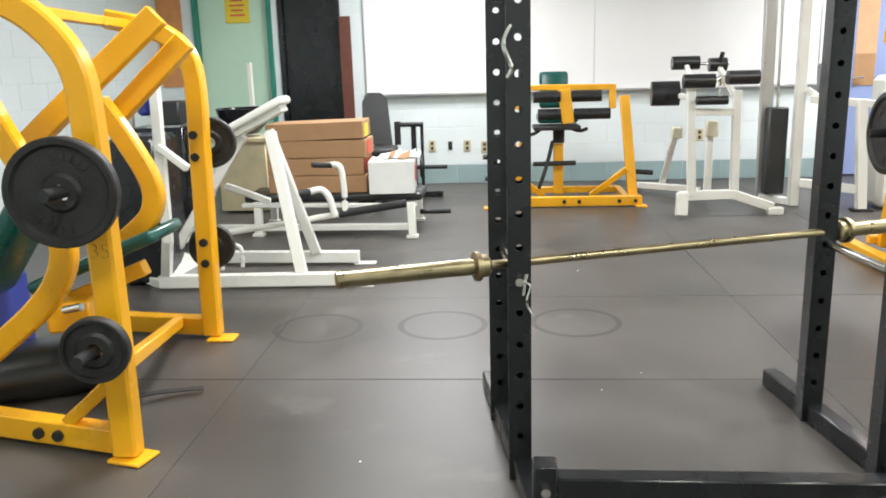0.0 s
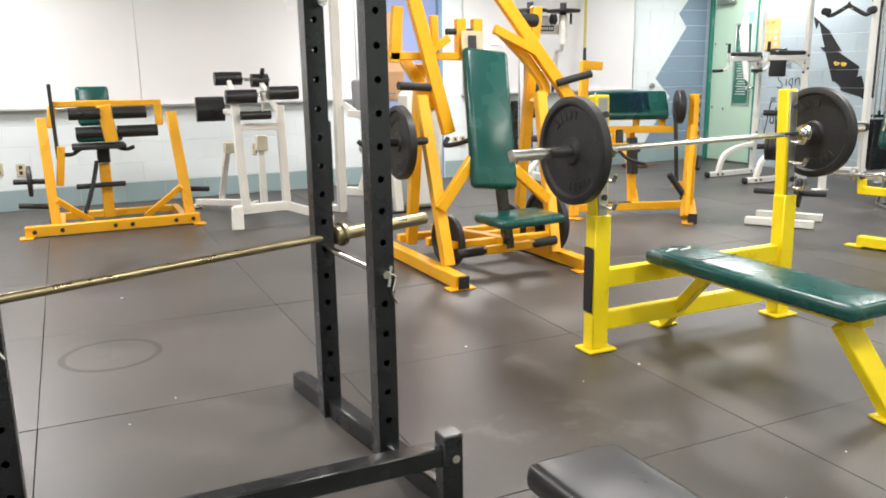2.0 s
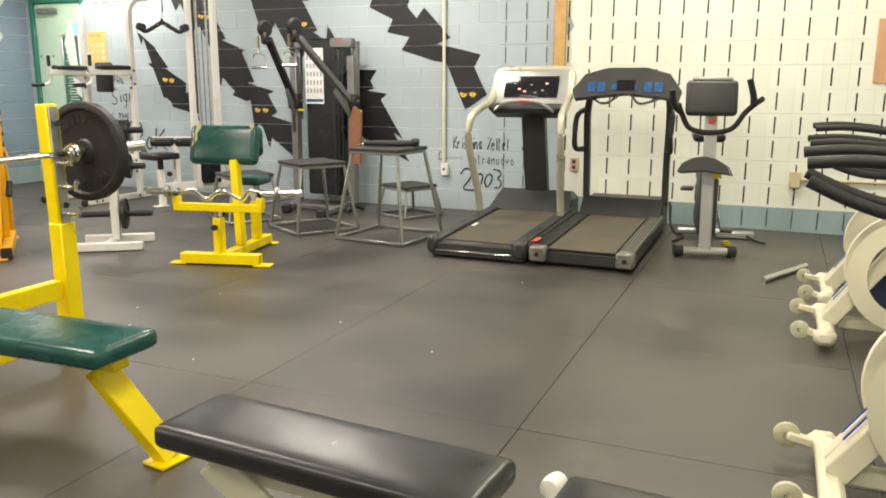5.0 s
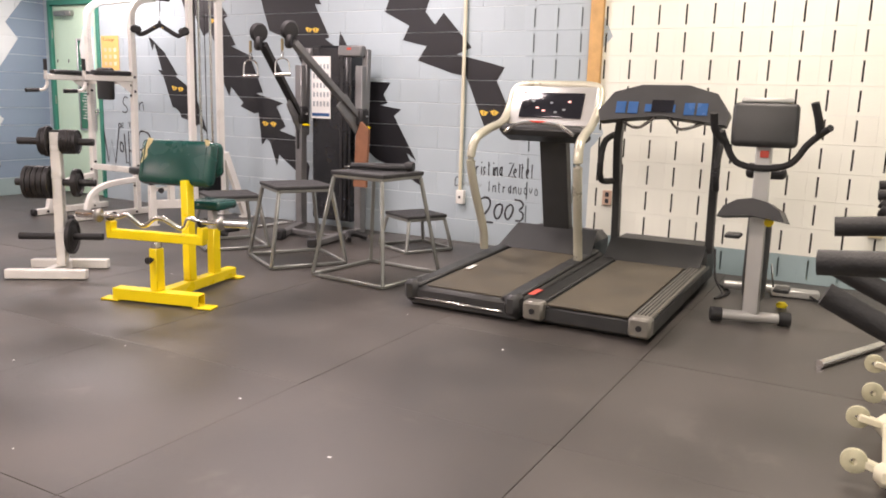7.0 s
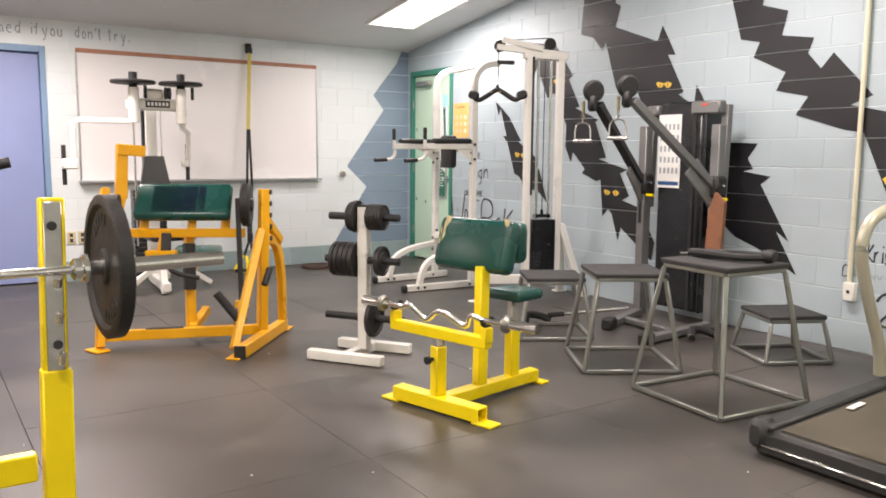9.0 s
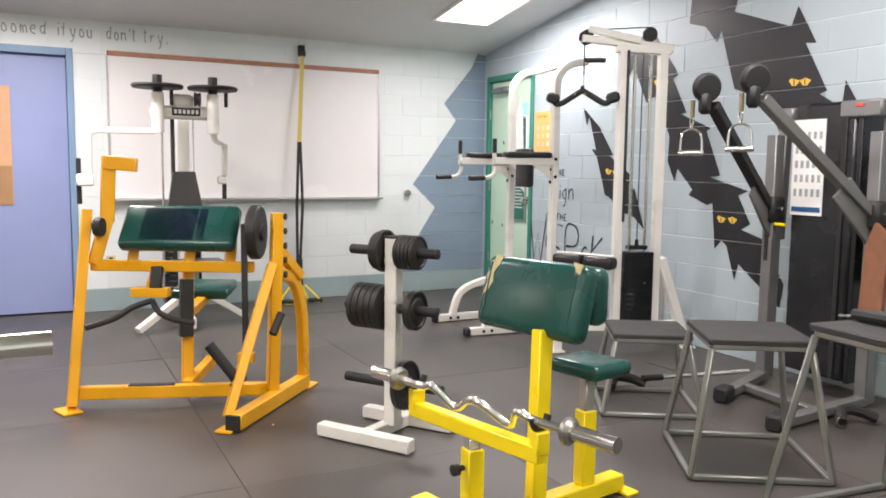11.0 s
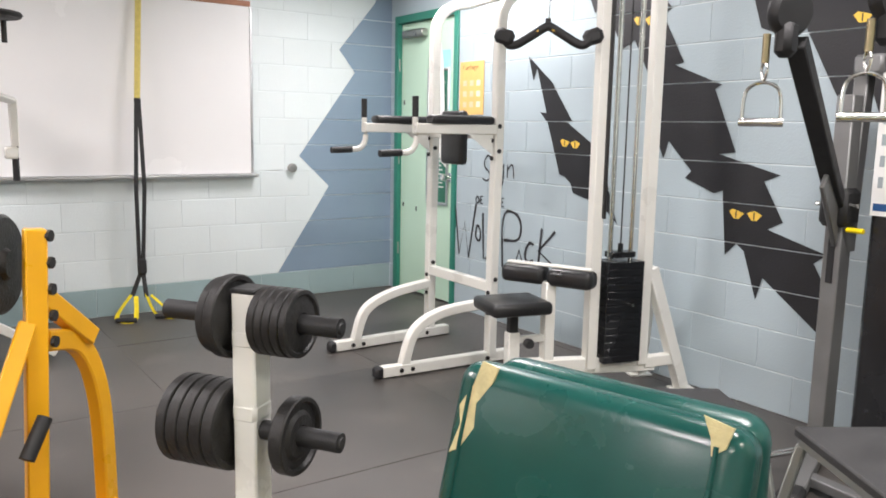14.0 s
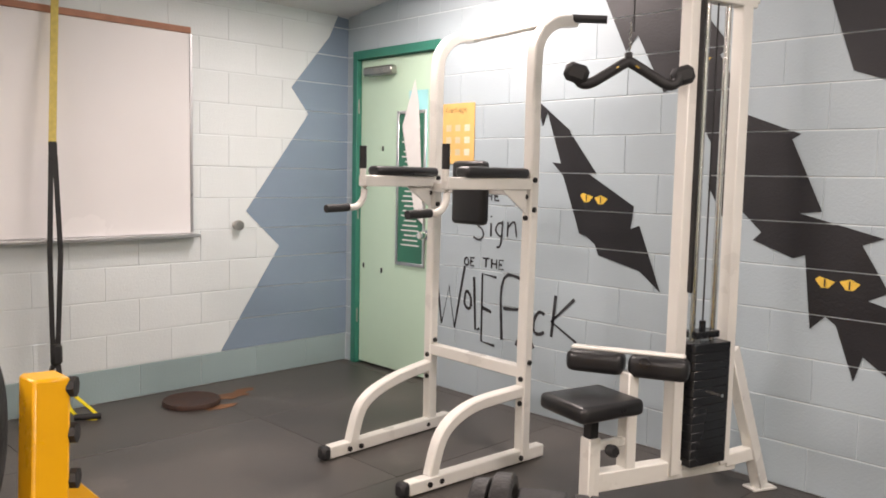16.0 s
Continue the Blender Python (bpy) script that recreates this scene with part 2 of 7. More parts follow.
def sweep(pts, r, n=10, k=6, wh=None, up=(0, 0, 1), smooth=True):
    """A tube along the points: round of radius r, or a rectangle wh."""
    def f(bm):
        path = smooth_path(pts, k) if smooth else [Vector(p) for p in pts]
        if wh:
            w, h = wh[0] / 2, wh[1] / 2
            c = min(w, h) * 0.25
            sec = [(w - c, -h), (w, -h + c), (w, h - c), (w - c, h), (-w + c, h), (-w, h - c), (-w, -h + c), (-w + c, -h)]
        else:
            sec = [(r * math.cos(2 * math.pi * i / n), r * math.sin(2 * math.pi * i / n)) for i in range(n)]
        ring_prev, first = None, None
        ref = Vector(up)
        for i, p in enumerate(path):
            d = (path[min(i + 1, len(path) - 1)] - path[max(i - 1, 0)]).normalized()
            x = ref.cross(d)
            if x.length < 1e-3:
                x = Vector((0, 1, 0)).cross(d)
            x.normalize()
            y = d.cross(x)
            ring = [bm.verts.new(p + x * u + y * v) for u, v in sec]
            if ring_prev:
                for q in range(len(sec)):
                    bm.faces.new((ring_prev[q], ring_prev[(q + 1) % len(sec)], ring[(q + 1) % len(sec)], ring[q]))
            else:
                first = ring
            ring_prev = ring
        bm.faces.new(list(reversed(first)))
        bm.faces.new(ring_prev)
    return f


def lathe(c, axis, prof, n=32):
    """A turned body round axis through c: prof is (radius, height) pairs."""
    def f(bm):
        m, _ = along(c, Vector(c) + Vector(axis))
        m = Matrix.Translation(c) @ m.to_3x3().to_4x4()
        rings = []
        for r, h in prof:
            if r < 1e-5:
                rings.append([bm.verts.new(m @ Vector((0, 0, h)))])
            else:
                rings.append([bm.verts.new(m @ Vector((r * math.cos(2 * math.pi * i / n), r * math.sin(2 * math.pi * i / n), h))) for i in range(n)])
        for a, b in zip(rings, rings[1:]):
            for i in range(n):
                q = [a[i % len(a)], a[(i + 1) % len(a)], b[(i + 1) % len(b)], b[i % len(b)]]
                q = list(dict.fromkeys(q))
                if len(q) > 2:
                    bm.faces.new(q)
    return f


def pad(m, size, r=0.02, seg=3, crown=0.0):
    """An upholstered pad with rounded edges and a slightly crowned top."""
    def f(bm):
        t = bmesh.new()
        bmesh.ops.create_cube(t, size=1)
        bmesh.ops.scale(t, vec=size, verts=t.verts)
        bmesh.ops.bevel(t, geom=t.edges[:], offset=min(r, min(size) * 0.48), segments=seg, affect="EDGES", profile=0.5)
        if crown:
            bmesh.ops.subdivide_edges(t, edges=[e for e in t.edges if e.calc_length() > min(size)], cuts=5, use_grid_fill=True)
            for v in t.verts:
                if v.co.z > 0:
                    v.co.z += crown * (1 - (2 * v.co.x / size[0]) ** 2) * (1 - (2 * v.co.y / size[1]) ** 2)
        t.transform(m)
        join(bm, t)
    return f


def slab(pts, thick):
    """A flat sheet with the outline pts (in one plane), thick along its normal."""
    def f(bm):
        vs = [bm.verts.new(p) for p in pts]
        face = bm.faces.new(vs)
        face.normal_update()
        n = face.normal.copy()
        g = bmesh.ops.extrude_face_region(bm, geom=[face])
        for v in g["geom"]:
            if isinstance(v, bmesh.types.BMVert):
                v.co += n * thick
    return f


def bolts(points, axis, r=0.013, t=0.009):
    return [rod(p, Vector(p) + Vector(axis).normalized() * t, r, 8) for p in points]


def lettering(text, size, m, material, parent, name="lettering", shear=0.0, space=1.0):
    cu = bpy.data.curves.new("text", "FONT")
    cu.body, cu.size, cu.shear, cu.space_character = text, size, shear, space
    cu.extrude, cu.offset = 0.0012, -0.0085 * size / 0.2
    tmp = new("text", cu)
    me = bpy.data.meshes.new_from_object(tmp.evaluated_get(bpy.context.evaluated_depsgraph_get()))
    bpy.data.objects.remove(tmp)
    bpy.data.curves.remove(cu)
    me.name = name
    me.transform(WORLD[parent.name].inverted() @ m)
    me.materials.clear()
    me.materials.append(material)
    ob = new(name, me)
    ob.parent = parent
    WORLD[ob.name] = WORLD[parent.name]
    return ob


def on_east(y, z, x=EAST - 0.006):
    """Upright writing on the east wall, read from inside: it starts at y and runs south."""
    return Matrix.Translation((x, y, z)) @ Matrix(((0, 0, -1, 0), (-1, 0, 0, 0), (0, 1, 0, 0), (0, 0, 0, 1)))


def on_north(x, z, y=NORTH - 0.006):
    return Matrix.Translation((x, y, z)) @ Matrix(((1, 0, 0, 0), (0, 0, -1, 0), (0, 1, 0, 0), (0, 0, 0, 1)))


GLYPHS = dict(
    W="08 20 45 60 88", o="45 25 13 11 30 50 61 63 54 35", L="08 20 60", F="70 00 08 78/04 54", f="58 47 30/05 55", P="10 08 68 86 74 14", A="00 48 80/23 63", a="55 25 03 11 40 53/56 50 61",
    C="76 47 14 11 40 71", c="64 46 15 02 20 50", K="18 00/78 03 80", S="77 48 16 24 63 61 30 01", i="25 20/28 27", g="55 25 03 11 50/56 51 4c 1c", n="05 00/03 35 55 60", O="48 16 03 20 60 83 76 48",
    T="08 88/48 40", H="08 00/78 70/04 74", E="78 08 00 70/04 54", r="05 00/03 24 55", s="54 25 13 42 41 10 00", t="28 20 40/06 56", Z="08 88 00 80", e="03 63 55 25 03 11 30 60", l="28 20", D="00 08 58 74 50 00",
    I="28 20", u="05 01 20 50/55 50", v="05 30 65", m="05 00/04 25 30/34 65 70", d="55 25 03 11 40 52/68 51 60", y="05 30/65 3b 0c", q="00", x="05 60/00 65")
GLYPHS["2"] = "06 28 68 65 00 80"
GLYPHS["0"] = "46 15 02 20 52 65 46"
GLYPHS["3"] = "08 58 76 34 73 60 10"
GLYPHS["&"] = "80 17 28 47 03 10 40 73"
GLYPHS["'"] = "28 16"
GLYPHS["."] = "20 21"


def handwriting(chars, m, material, parent, width, name="lettering", seed=1):
    """Brush strokes on a wall: chars holds (character, along, base, width, height) in the plane of m."""
    rnd = random.Random(seed)
    bm = bmesh.new()
    for ch, u0, v0, w, h in chars:
        for stroke in GLYPHS[ch].split("/"):
            pts = []
            for pair in stroke.split():
                gx, gy = "012345678".index(pair[0]), pair[1]
                gy = int(gy) if gy.isdigit() else -3 if gy == "b" else -3.4 if gy == "c" else -1
                pts.append(Vector((u0 + w * (gx + rnd.uniform(-0.25, 0.25)) / 8, v0 + h * (gy + rnd.uniform(-0.2, 0.2)) / 8, 0)))
            if ch not in "WKZTHEFAiIlL1":
                for _ in range(2):
                    pts = [pts[0]] + [q for a, b in zip(pts, pts[1:]) for q in (a.lerp(b, 0.25), a.lerp(b, 0.75))] + [pts[-1]]
            side = []
            for i, p in enumerate(pts):
                d = (pts[min(i + 1, len(pts) - 1)] - pts[max(i - 1, 0)]).normalized()
                k = width * rnd.uniform(0.36, 0.58)
                side.append((bm.verts.new(p + Vector((-d.y, d.x, 0)) * k), bm.verts.new(p - Vector((-d.y, d.x, 0)) * k)))
            for a, b in zip(side, side[1:]):
                bm.faces.new((a[0], a[1], b[1], b[0]))
    bm.transform(m)
    return part(name, bm, material, parent, smooth=False)


def line_of(text, u, v, h, adv):
    """Evenly written characters from u on the base v: small letters and capitals of height h."""
    out = []
    for ch in text:
        if ch != " ":
            out.append((ch, u, v, adv * (0.75 if ch.islower() else 0.9), h))
        u += adv * (0.5 if ch in "il.'" else 1)
    return out

from mathutils.geometry import tessellate_polygon

# ---- structure ----
floor = thing("floor", "black rubber mat gym floor with thin seams", "floor", kind="structure")
P(floor, "subfloor", UNDER, box(((EAST + WEST) / 2, (NORTH + SOUTH) / 2, -0.06), (EAST - WEST + 0.4, NORTH - SOUTH + 0.4, 0.1), bev=0))

ceiling = P(None, "ceiling", CEIL, slab([(WEST - 0.2, SOUTH - 0.2, ceil_z(SOUTH - 0.2)), (EAST + 0.2, SOUTH - 0.2, ceil_z(SOUTH - 0.2)),
                                         (EAST + 0.2, NORTH + 0.2, ceil_z(NORTH + 0.2)), (WEST - 0.2, NORTH + 0.2, ceil_z(NORTH + 0.2))], 0.12), smooth=False)
tagged(ceiling, "pale grey sloping plaster ceiling", "ceiling", kind="structure")

COURSE, GAP = 0.2, 0.005


def wall_body(name, label, cells):
    w = thing(name, label, "wall", kind="structure")
    P(w, "wall_core", MORTAR, *[box(c, s, bev=0) for c, s in cells], smooth=False)
    return w


# north wall: doors at -2.65..-1.85, -1.75..-1.08 and 4.04..4.82
N_DOORS = [(-2.68, -1.83, 2.2), (-1.76, -1.1, 2.2), (3.98, 4.88, 2.235)]
cells, x0 = [], WEST - 0.2
for a, b, top in N_DOORS + [(EAST + 0.2, None, None)]:
    cells.append((((x0 + a) / 2, NORTH + 0.1, 1.3), (a - x0, 0.2, 2.6)))
    if b is not None:
        cells.append((((a + b) / 2, NORTH + 0.1, (top + 2.6) / 2), (b - a, 0.2, 2.6 - top)))
        x0 = b
wall_north = wall_body("wall_north", "white painted block wall with a grey green base band", cells)
E_DOOR = (7.88, 8.76, 2.235)
cells = [((EAST + 0.1, (2.7 + E_DOOR[0]) / 2, 2.2), (0.2, E_DOOR[0] - 2.7, 4.4)),
         ((EAST + 0.13, (SOUTH - 0.2 + 2.7) / 2, 2.2), (0.14, 2.9 - SOUTH, 4.4)),
         ((EAST + 0.1, (E_DOOR[1] + NORTH) / 2, 1.35), (0.2, NORTH - E_DOOR[1], 2.7)),
         ((EAST + 0.1, (E_DOOR[0] + E_DOOR[1]) / 2, (E_DOOR[2] + 2.7) / 2), (0.2, E_DOOR[1] - E_DOOR[0], 2.7 - E_DOOR[2]))]
wall_east = wall_body("wall_east", "pale blue painted block wall with a black wolf mural", cells)
wall_west = wall_body("wall_west", "white painted block wall", [((WEST - 0.1, (NORTH + SOUTH) / 2, 2.2), (0.2, NORTH - SOUTH, 4.4))])
wall_south = wall_body("wall_south", "plain white painted block wall", [(((EAST + WEST) / 2, SOUTH - 0.1, 2.2), (EAST - WEST + 0.4, 0.2, 4.4))])


def paint(parent, name, outline, east, material, off, label="", slots=None):
    """A coat of paint with that outline (along the wall, height), broken at the block joints and slots."""
    bm = bmesh.new()
    vs = [bm.verts.new((u, v, 0)) for u, v in outline]
    for tri in tessellate_polygon([[Vector((u, v, 0)) for u, v in outline]]):
        bm.faces.new([vs[i] for i in tri])

    def cut(co, no):
        bmesh.ops.bisect_plane(bm, geom=bm.verts[:] + bm.edges[:] + bm.faces[:], plane_co=co, plane_no=no)
    lo, hi = min(v for _, v in outline), max(v for _, v in outline)
    k = 0
    while k * COURSE < hi:
        for s in (-1, 1):
            if lo < k * COURSE + s * GAP / 2 < hi:
                cut((0, k * COURSE + s * GAP / 2, 0), (0, 1, 0))
        k += 1
    bmesh.ops.delete(bm, geom=[f for f in bm.faces if abs((f.calc_center_median().y + COURSE / 2) % COURSE - COURSE / 2) < GAP / 2], context="FACES")
    if slots:
        a, b = slots
        u = a
        while u < b:
            for e in (-0.008, 0.008):
                cut((u + e, 0, 0), (1, 0, 0))
            u += 0.2
        for j in range(16):
            for e in (0.025, 0.175):
                cut((0, j * COURSE + e, 0), (0, 1, 0))
        dead = []
        for f in bm.faces:
            c = f.calc_center_median()
            if a - 0.1 < c.x < b and abs((c.x - a + 0.1) % 0.2 - 0.1) < 0.008 and 0.025 < c.y % COURSE < 0.175:
                dead.append(f)
        bmesh.ops.delete(bm, geom=dead, context="FACES")
    for v in bm.verts:
        v.co = (EAST - off, v.co.x, v.co.y) if east else (v.co.x, NORTH - off, v.co.y)
    return part(name, bm, material, parent, label, smooth=False)


paint(wall_north, "steel_blue_paint", [(8.855, 2.47), (8.76, 2.48), (8.69, 2.33), (8.372, 1.948), (8.512, 1.778), (8.022, 1.113), (8.278, 0.873), (7.834, 0.2), (8.855, 0.2)],
      False, STEEL_BLUE, 0.0052, "steel blue paint with a jagged edge")
paint(wall_east, "pale_blue_paint", [(2.72, 0.2), (2.27, 0.2), (2.38, 0.56), (2.0, 1.0), (2.19, 1.51), (1.976, 1.747), (2.11, 2.02), (1.9, 2.4), (2.1, 2.7), (1.9, 3.3), (2.72, 3.3)],
      True, BLOCK_BLUE, 0.0052, "pale blue paint with a jagged edge", slots=(-0.97, 2.7))
WOLVES = [
    [(7.1, 1.82), (7.042, 1.659), (7.011, 1.735), (6.907, 1.453), (6.968, 1.459), (6.89, 1.387), (6.794, 1.143), (6.768, 1.072), (6.72, 1.06), (6.663, 1.021), (6.639, 0.964),
     (6.384, 0.903), (6.26, 0.807), (6.395, 1.137), (6.447, 1.117), (6.431, 1.234), (6.723, 1.401), (6.67, 1.402), (6.858, 1.633), (6.83, 1.617)],
    [(6.68, 2.36), (6.516, 2.024), (6.45, 2.1), (6.29, 1.803), (6.2, 1.85), (6.02, 1.54), (6.03, 1.35), (5.95, 1.204), (5.921, 1.297), (5.762, 1.145), (5.799, 1.106), (5.612, 1.039),
     (5.561, 1.057), (5.522, 0.734), (5.46, 0.798), (5.414, 0.764), (5.331, 0.535), (5.3, 0.648), (4.944, 0.398), (4.92, 0.555), (5.047, 0.757), (4.989, 0.804), (5.295, 0.887),
     (5.216, 0.928), (5.331, 1.117), (5.246, 1.15), (5.595, 1.239), (5.5, 1.25), (5.647, 1.564), (5.609, 1.585), (5.91, 1.699), (5.852, 1.708), (6.004, 1.963), (5.951, 1.995), (6.2, 2.3)],
    [(5.97, 2.9), (5.95, 2.66), (5.83, 2.7), (5.86, 2.347), (5.7, 2.3), (5.584, 2.176), (5.55, 2.25), (5.41, 1.842), (5.257, 1.787), (5.2, 1.86), (5.0, 1.5), (4.85, 1.52), (4.72, 1.2),
     (4.6, 1.25), (4.45, 0.9), (4.146, 0.675), (3.97, 0.616), (3.641, 0.453), (3.817, 0.747), (3.715, 0.683), (3.96, 1.075), (3.884, 1.134), (4.113, 1.165), (4.03, 1.187), (4.077, 1.262),
     (4.001, 1.368), (4.304, 1.378), (4.487, 1.701), (4.566, 1.826), (4.58, 1.665), (4.736, 1.756), (4.686, 1.773), (4.858, 2.077), (4.78, 2.069), (4.925, 2.314), (4.971, 2.194),
     (5.439, 2.362), (5.387, 2.532), (5.449, 2.564), (5.4, 2.9)],
    [(4.45, 3.05), (4.4, 2.75), (4.292, 2.459), (4.189, 2.122), (4.031, 2.087), (4.075, 1.983), (3.815, 1.86), (3.88, 1.736), (3.635, 1.685), (3.721, 1.562), (3.369, 1.455), (3.237, 1.434),
     (3.035, 0.984), (2.81, 1.132), (2.948, 1.396), (2.88, 1.509), (3.04, 1.55), (3.337, 1.615), (3.192, 1.67), (3.473, 1.962), (3.556, 1.866), (3.656, 1.975), (3.617, 2.074),
     (3.858, 2.115), (3.821, 2.278), (4.023, 2.342), (4.003, 2.424), (4.15, 2.6), (4.05, 2.75), (4.2, 3.0)],
]
EYES = [((6.726, 1.268), (6.634, 1.259)), ((5.47, 0.945), (5.369, 0.944)), ((4.924, 1.843), (4.844, 1.838)), ((3.055, 1.129), (2.958, 1.133)), ((6.17, 1.95), (6.09, 1.944))]
for w in WOLVES:
    paint(wall_east, "painted_wolf", w, True, WOLF, 0.0068, "jagged black wolf painted on the blocks")
for pair in EYES:
    for s, (y, z) in zip((1, -1), pair):
        P(wall_east, "painted_eye", EYE_GOLD, slab([(EAST - 0.009, y + 0.042, z + 0.012), (EAST - 0.009, y + 0.012 + 0.012 * s, z + 0.026), (EAST - 0.009, y - 0.042, z + 0.008),
                                                    (EAST - 0.009, y - 0.015, z - 0.022), (EAST - 0.009, y + 0.015, z - 0.022)], 0.0015), label="gold painted wolf eye", smooth=False)
        P(wall_east, "painted_pupil", WOLF, box((EAST - 0.0115, y, z), (0.001, 0.006, 0.034), bev=0), smooth=False)

handwriting([("T", 0, 0.41, 0.05, 0.05), ("H", 0.07, 0.41, 0.04, 0.05), ("E", 0.13, 0.41, 0.04, 0.05)], on_east(7.52, 0.82), INK, wall_east, 0.012, seed=2)
handwriting([("S", 0, 0, 0.11, 0.19), ("i", 0.13, 0.03, 0.06, 0.13), ("g", 0.18, 0.03, 0.09, 0.14), ("n", 0.28, 0.04, 0.09, 0.14)], on_east(7.56, 0.98), INK, wall_east, 0.013, seed=3)
handwriting([("O", 0, 0, 0.04, 0.05), ("F", 0.055, 0, 0.035, 0.05), ("T", 0.16, 0, 0.05, 0.055), ("H", 0.23, 0, 0.045, 0.055), ("E", 0.29, 0, 0.04, 0.055)], on_east(7.632, 0.82), INK, wall_east, 0.012, seed=4)
handwriting([("W", 0, 0.02, 0.26, 0.4), ("o", 0.26, 0.16, 0.09, 0.17), ("L", 0.35, 0.04, 0.07, 0.32), ("F", 0.42, -0.04, 0.13, 0.42), ("P", 0.56, 0.01, 0.23, 0.39), ("A", 0.7, -0.01, 0.13, 0.16),
             ("C", 0.81, 0.08, 0.11, 0.16), ("K", 0.96, 0.08, 0.17, 0.24)], on_east(7.894, 0.39), INK, wall_east, 0.02, seed=5)
handwriting(line_of("Kristina", 0, 0, 0.115, 0.045) + line_of("Zeltel", 0.355, 0, 0.115, 0.045) + line_of("&", 0.71, 0, 0.09, 0.08), on_east(3.156, 0.605), INK, wall_east, 0.011, seed=6)
handwriting(line_of("D", 0, 0.03, 0.075, 0.06) + line_of("Intranuovo", 0.32, 0, 0.09, 0.048), on_east(3.312, 0.465), INK, wall_east, 0.008, seed=7)
handwriting([("v", 0.07 + 0.04 * i, 0.03, 0.04, 0.05) for i in range(5)], on_east(3.312, 0.465), INK_GREY, wall_east, 0.01, name="faded_scrawl", seed=8)
handwriting([("2", 0, 0, 0.15, 0.21), ("0", 0.15, 0.03, 0.11, 0.19), ("0", 0.25, 0.03, 0.11, 0.19), ("3", 0.34, 0.04, 0.1, 0.17)], on_east(3.075, 0.2), INK, wall_east, 0.018, seed=9)
handwriting(line_of("are", 0.05, 0.01, 0.105, 0.065) + line_of("doomed", 0.29, 0, 0.105, 0.071) + line_of("if", 0.77, 0, 0.105, 0.06) + line_of("you", 0.87, 0, 0.105, 0.065) + line_of("don't", 1.15, 0, 0.105, 0.058) + line_of("try.", 1.445, 0, 0.105, 0.06),
            on_north(4.0, 2.335), INK_GREY, wall_north, 0.011, seed=10)

# ---- doors ----


def door(name, label, a, b, top, leaf, trim, east, inset=0.06):
    d = thing(name, label, "door", kind="structure")
    for u, v in ((a + 0.025, None), (b - 0.025, None)):
        c, s = ((EAST + 0.06, u, top / 2), (0.16, 0.05, top)) if east else ((u, NORTH + 0.06, top / 2), (0.05, 0.16, top))
        P(d, "door_frame", trim, box(c, s), label="painted steel jamb")
    c, s = ((EAST + 0.06, (a + b) / 2, top - 0.03), (0.16, b - a - 0.1, 0.06)) if east else (((a + b) / 2, NORTH + 0.06, top - 0.03), (b - a - 0.1, 0.16, 0.06))
    P(d, "door_head", trim, box(c, s), label="painted steel head")
    c, s = ((EAST + 0.04, (a + b) / 2, top / 2 - 0.025), (0.045, b - a - 0.108, top - 0.08)) if east else (((a + b) / 2, NORTH + inset, top / 2 - 0.025), (b - a - 0.108, 0.045, top - 0.08))
    P(d, "door_leaf", leaf, box(c, s))
    return d


d1 = door("door_1", "closed mint green steel door in a dark green frame", 7.88, 8.76, 2.235, MINT, TEAL, True)
P(d1, "door_closer", STEEL, box((EAST - 0.015, 8.47, 2.08), (0.06, 0.3, 0.06), bev=0.01), label="grey door closer")
P(d1, "door_handle", CHROME, lathe((EAST + 0.02, 7.99, 0.98), (-1, 0, 0), [(0.0, 0.09), (0.022, 0.088), (0.03, 0.07), (0.025, 0.05), (0.012, 0.045), (0.012, 0.012), (0.035, 0.008), (0.035, 0)], 16), label="round chrome knob")
for z in (0.35, 1.1, 1.85):
    P(d1, "hinge", STEEL, rod((EAST + 0.0, 8.715, z - 0.05), (EAST + 0.0, 8.715, z + 0.05), 0.009, 10))
for y, z in ((8.66, 1.55), (8.46, 1.55), (8.66, 0.72), (8.46, 0.7)):
    P(d1, "door_fixing", WOLF, box((EAST + 0.015, y, z), (0.006, 0.018, 0.035)), label="dark fixing plate")
# narrow wired-glass window of the door, drawn as a flat green printed sheet
door_window = P(None, "door_window", NOTICE_GREEN, box((EAST + 0.012, 8.16, 1.28), (0.006, 0.26, 1.0)))
tagged(door_window, "narrow framed window in the mint door, filled by dark green notices", "sign")
for i in range(26):
    P(door_window, "print_line", PAPER, box((EAST + 0.0082, 8.16, 0.9 + i * 0.033), (0.001, 0.18 - 0.03 * ((i * 7) % 3), 0.009), bev=0), smooth=False)
for dy, dz, sy, sz in ((0.135, 0, 0.022, 1.04), (-0.135, 0, 0.022, 1.04), (0, 0.51, 0.25, 0.022), (0, -0.51, 0.25, 0.022)):
    P(door_window, "window_frame", ALU, box((EAST + 0.01, 8.16 + dy, 1.28 + dz), (0.014, sy, sz)), label="narrow grey metal frame")
door_paper = P(None, "door_paper", PAPER, slab([(EAST - 0.004, 8.24, 1.7), (EAST - 0.004, 8.12, 2.0), (EAST - 0.004, 8.08, 1.85), (EAST - 0.004, 8.02, 1.05), (EAST - 0.004, 8.1, 1.1)], 0.001), smooth=False)
tagged(door_paper, "white curling paper taped on the mint door", "paper")
cyan = P(None, "door_paper", CYAN_PAPER, box((EAST + 0.012, 8.1, 1.62), (0.003, 0.18, 0.62), bev=0), smooth=False)
tagged(cyan, "cyan paper sheet on the mint door", "paper")
d2 = door("door_2", "closed periwinkle blue door in a blue frame", 3.98, 4.88, 2.235, PERI, FRAME_BLUE, False)
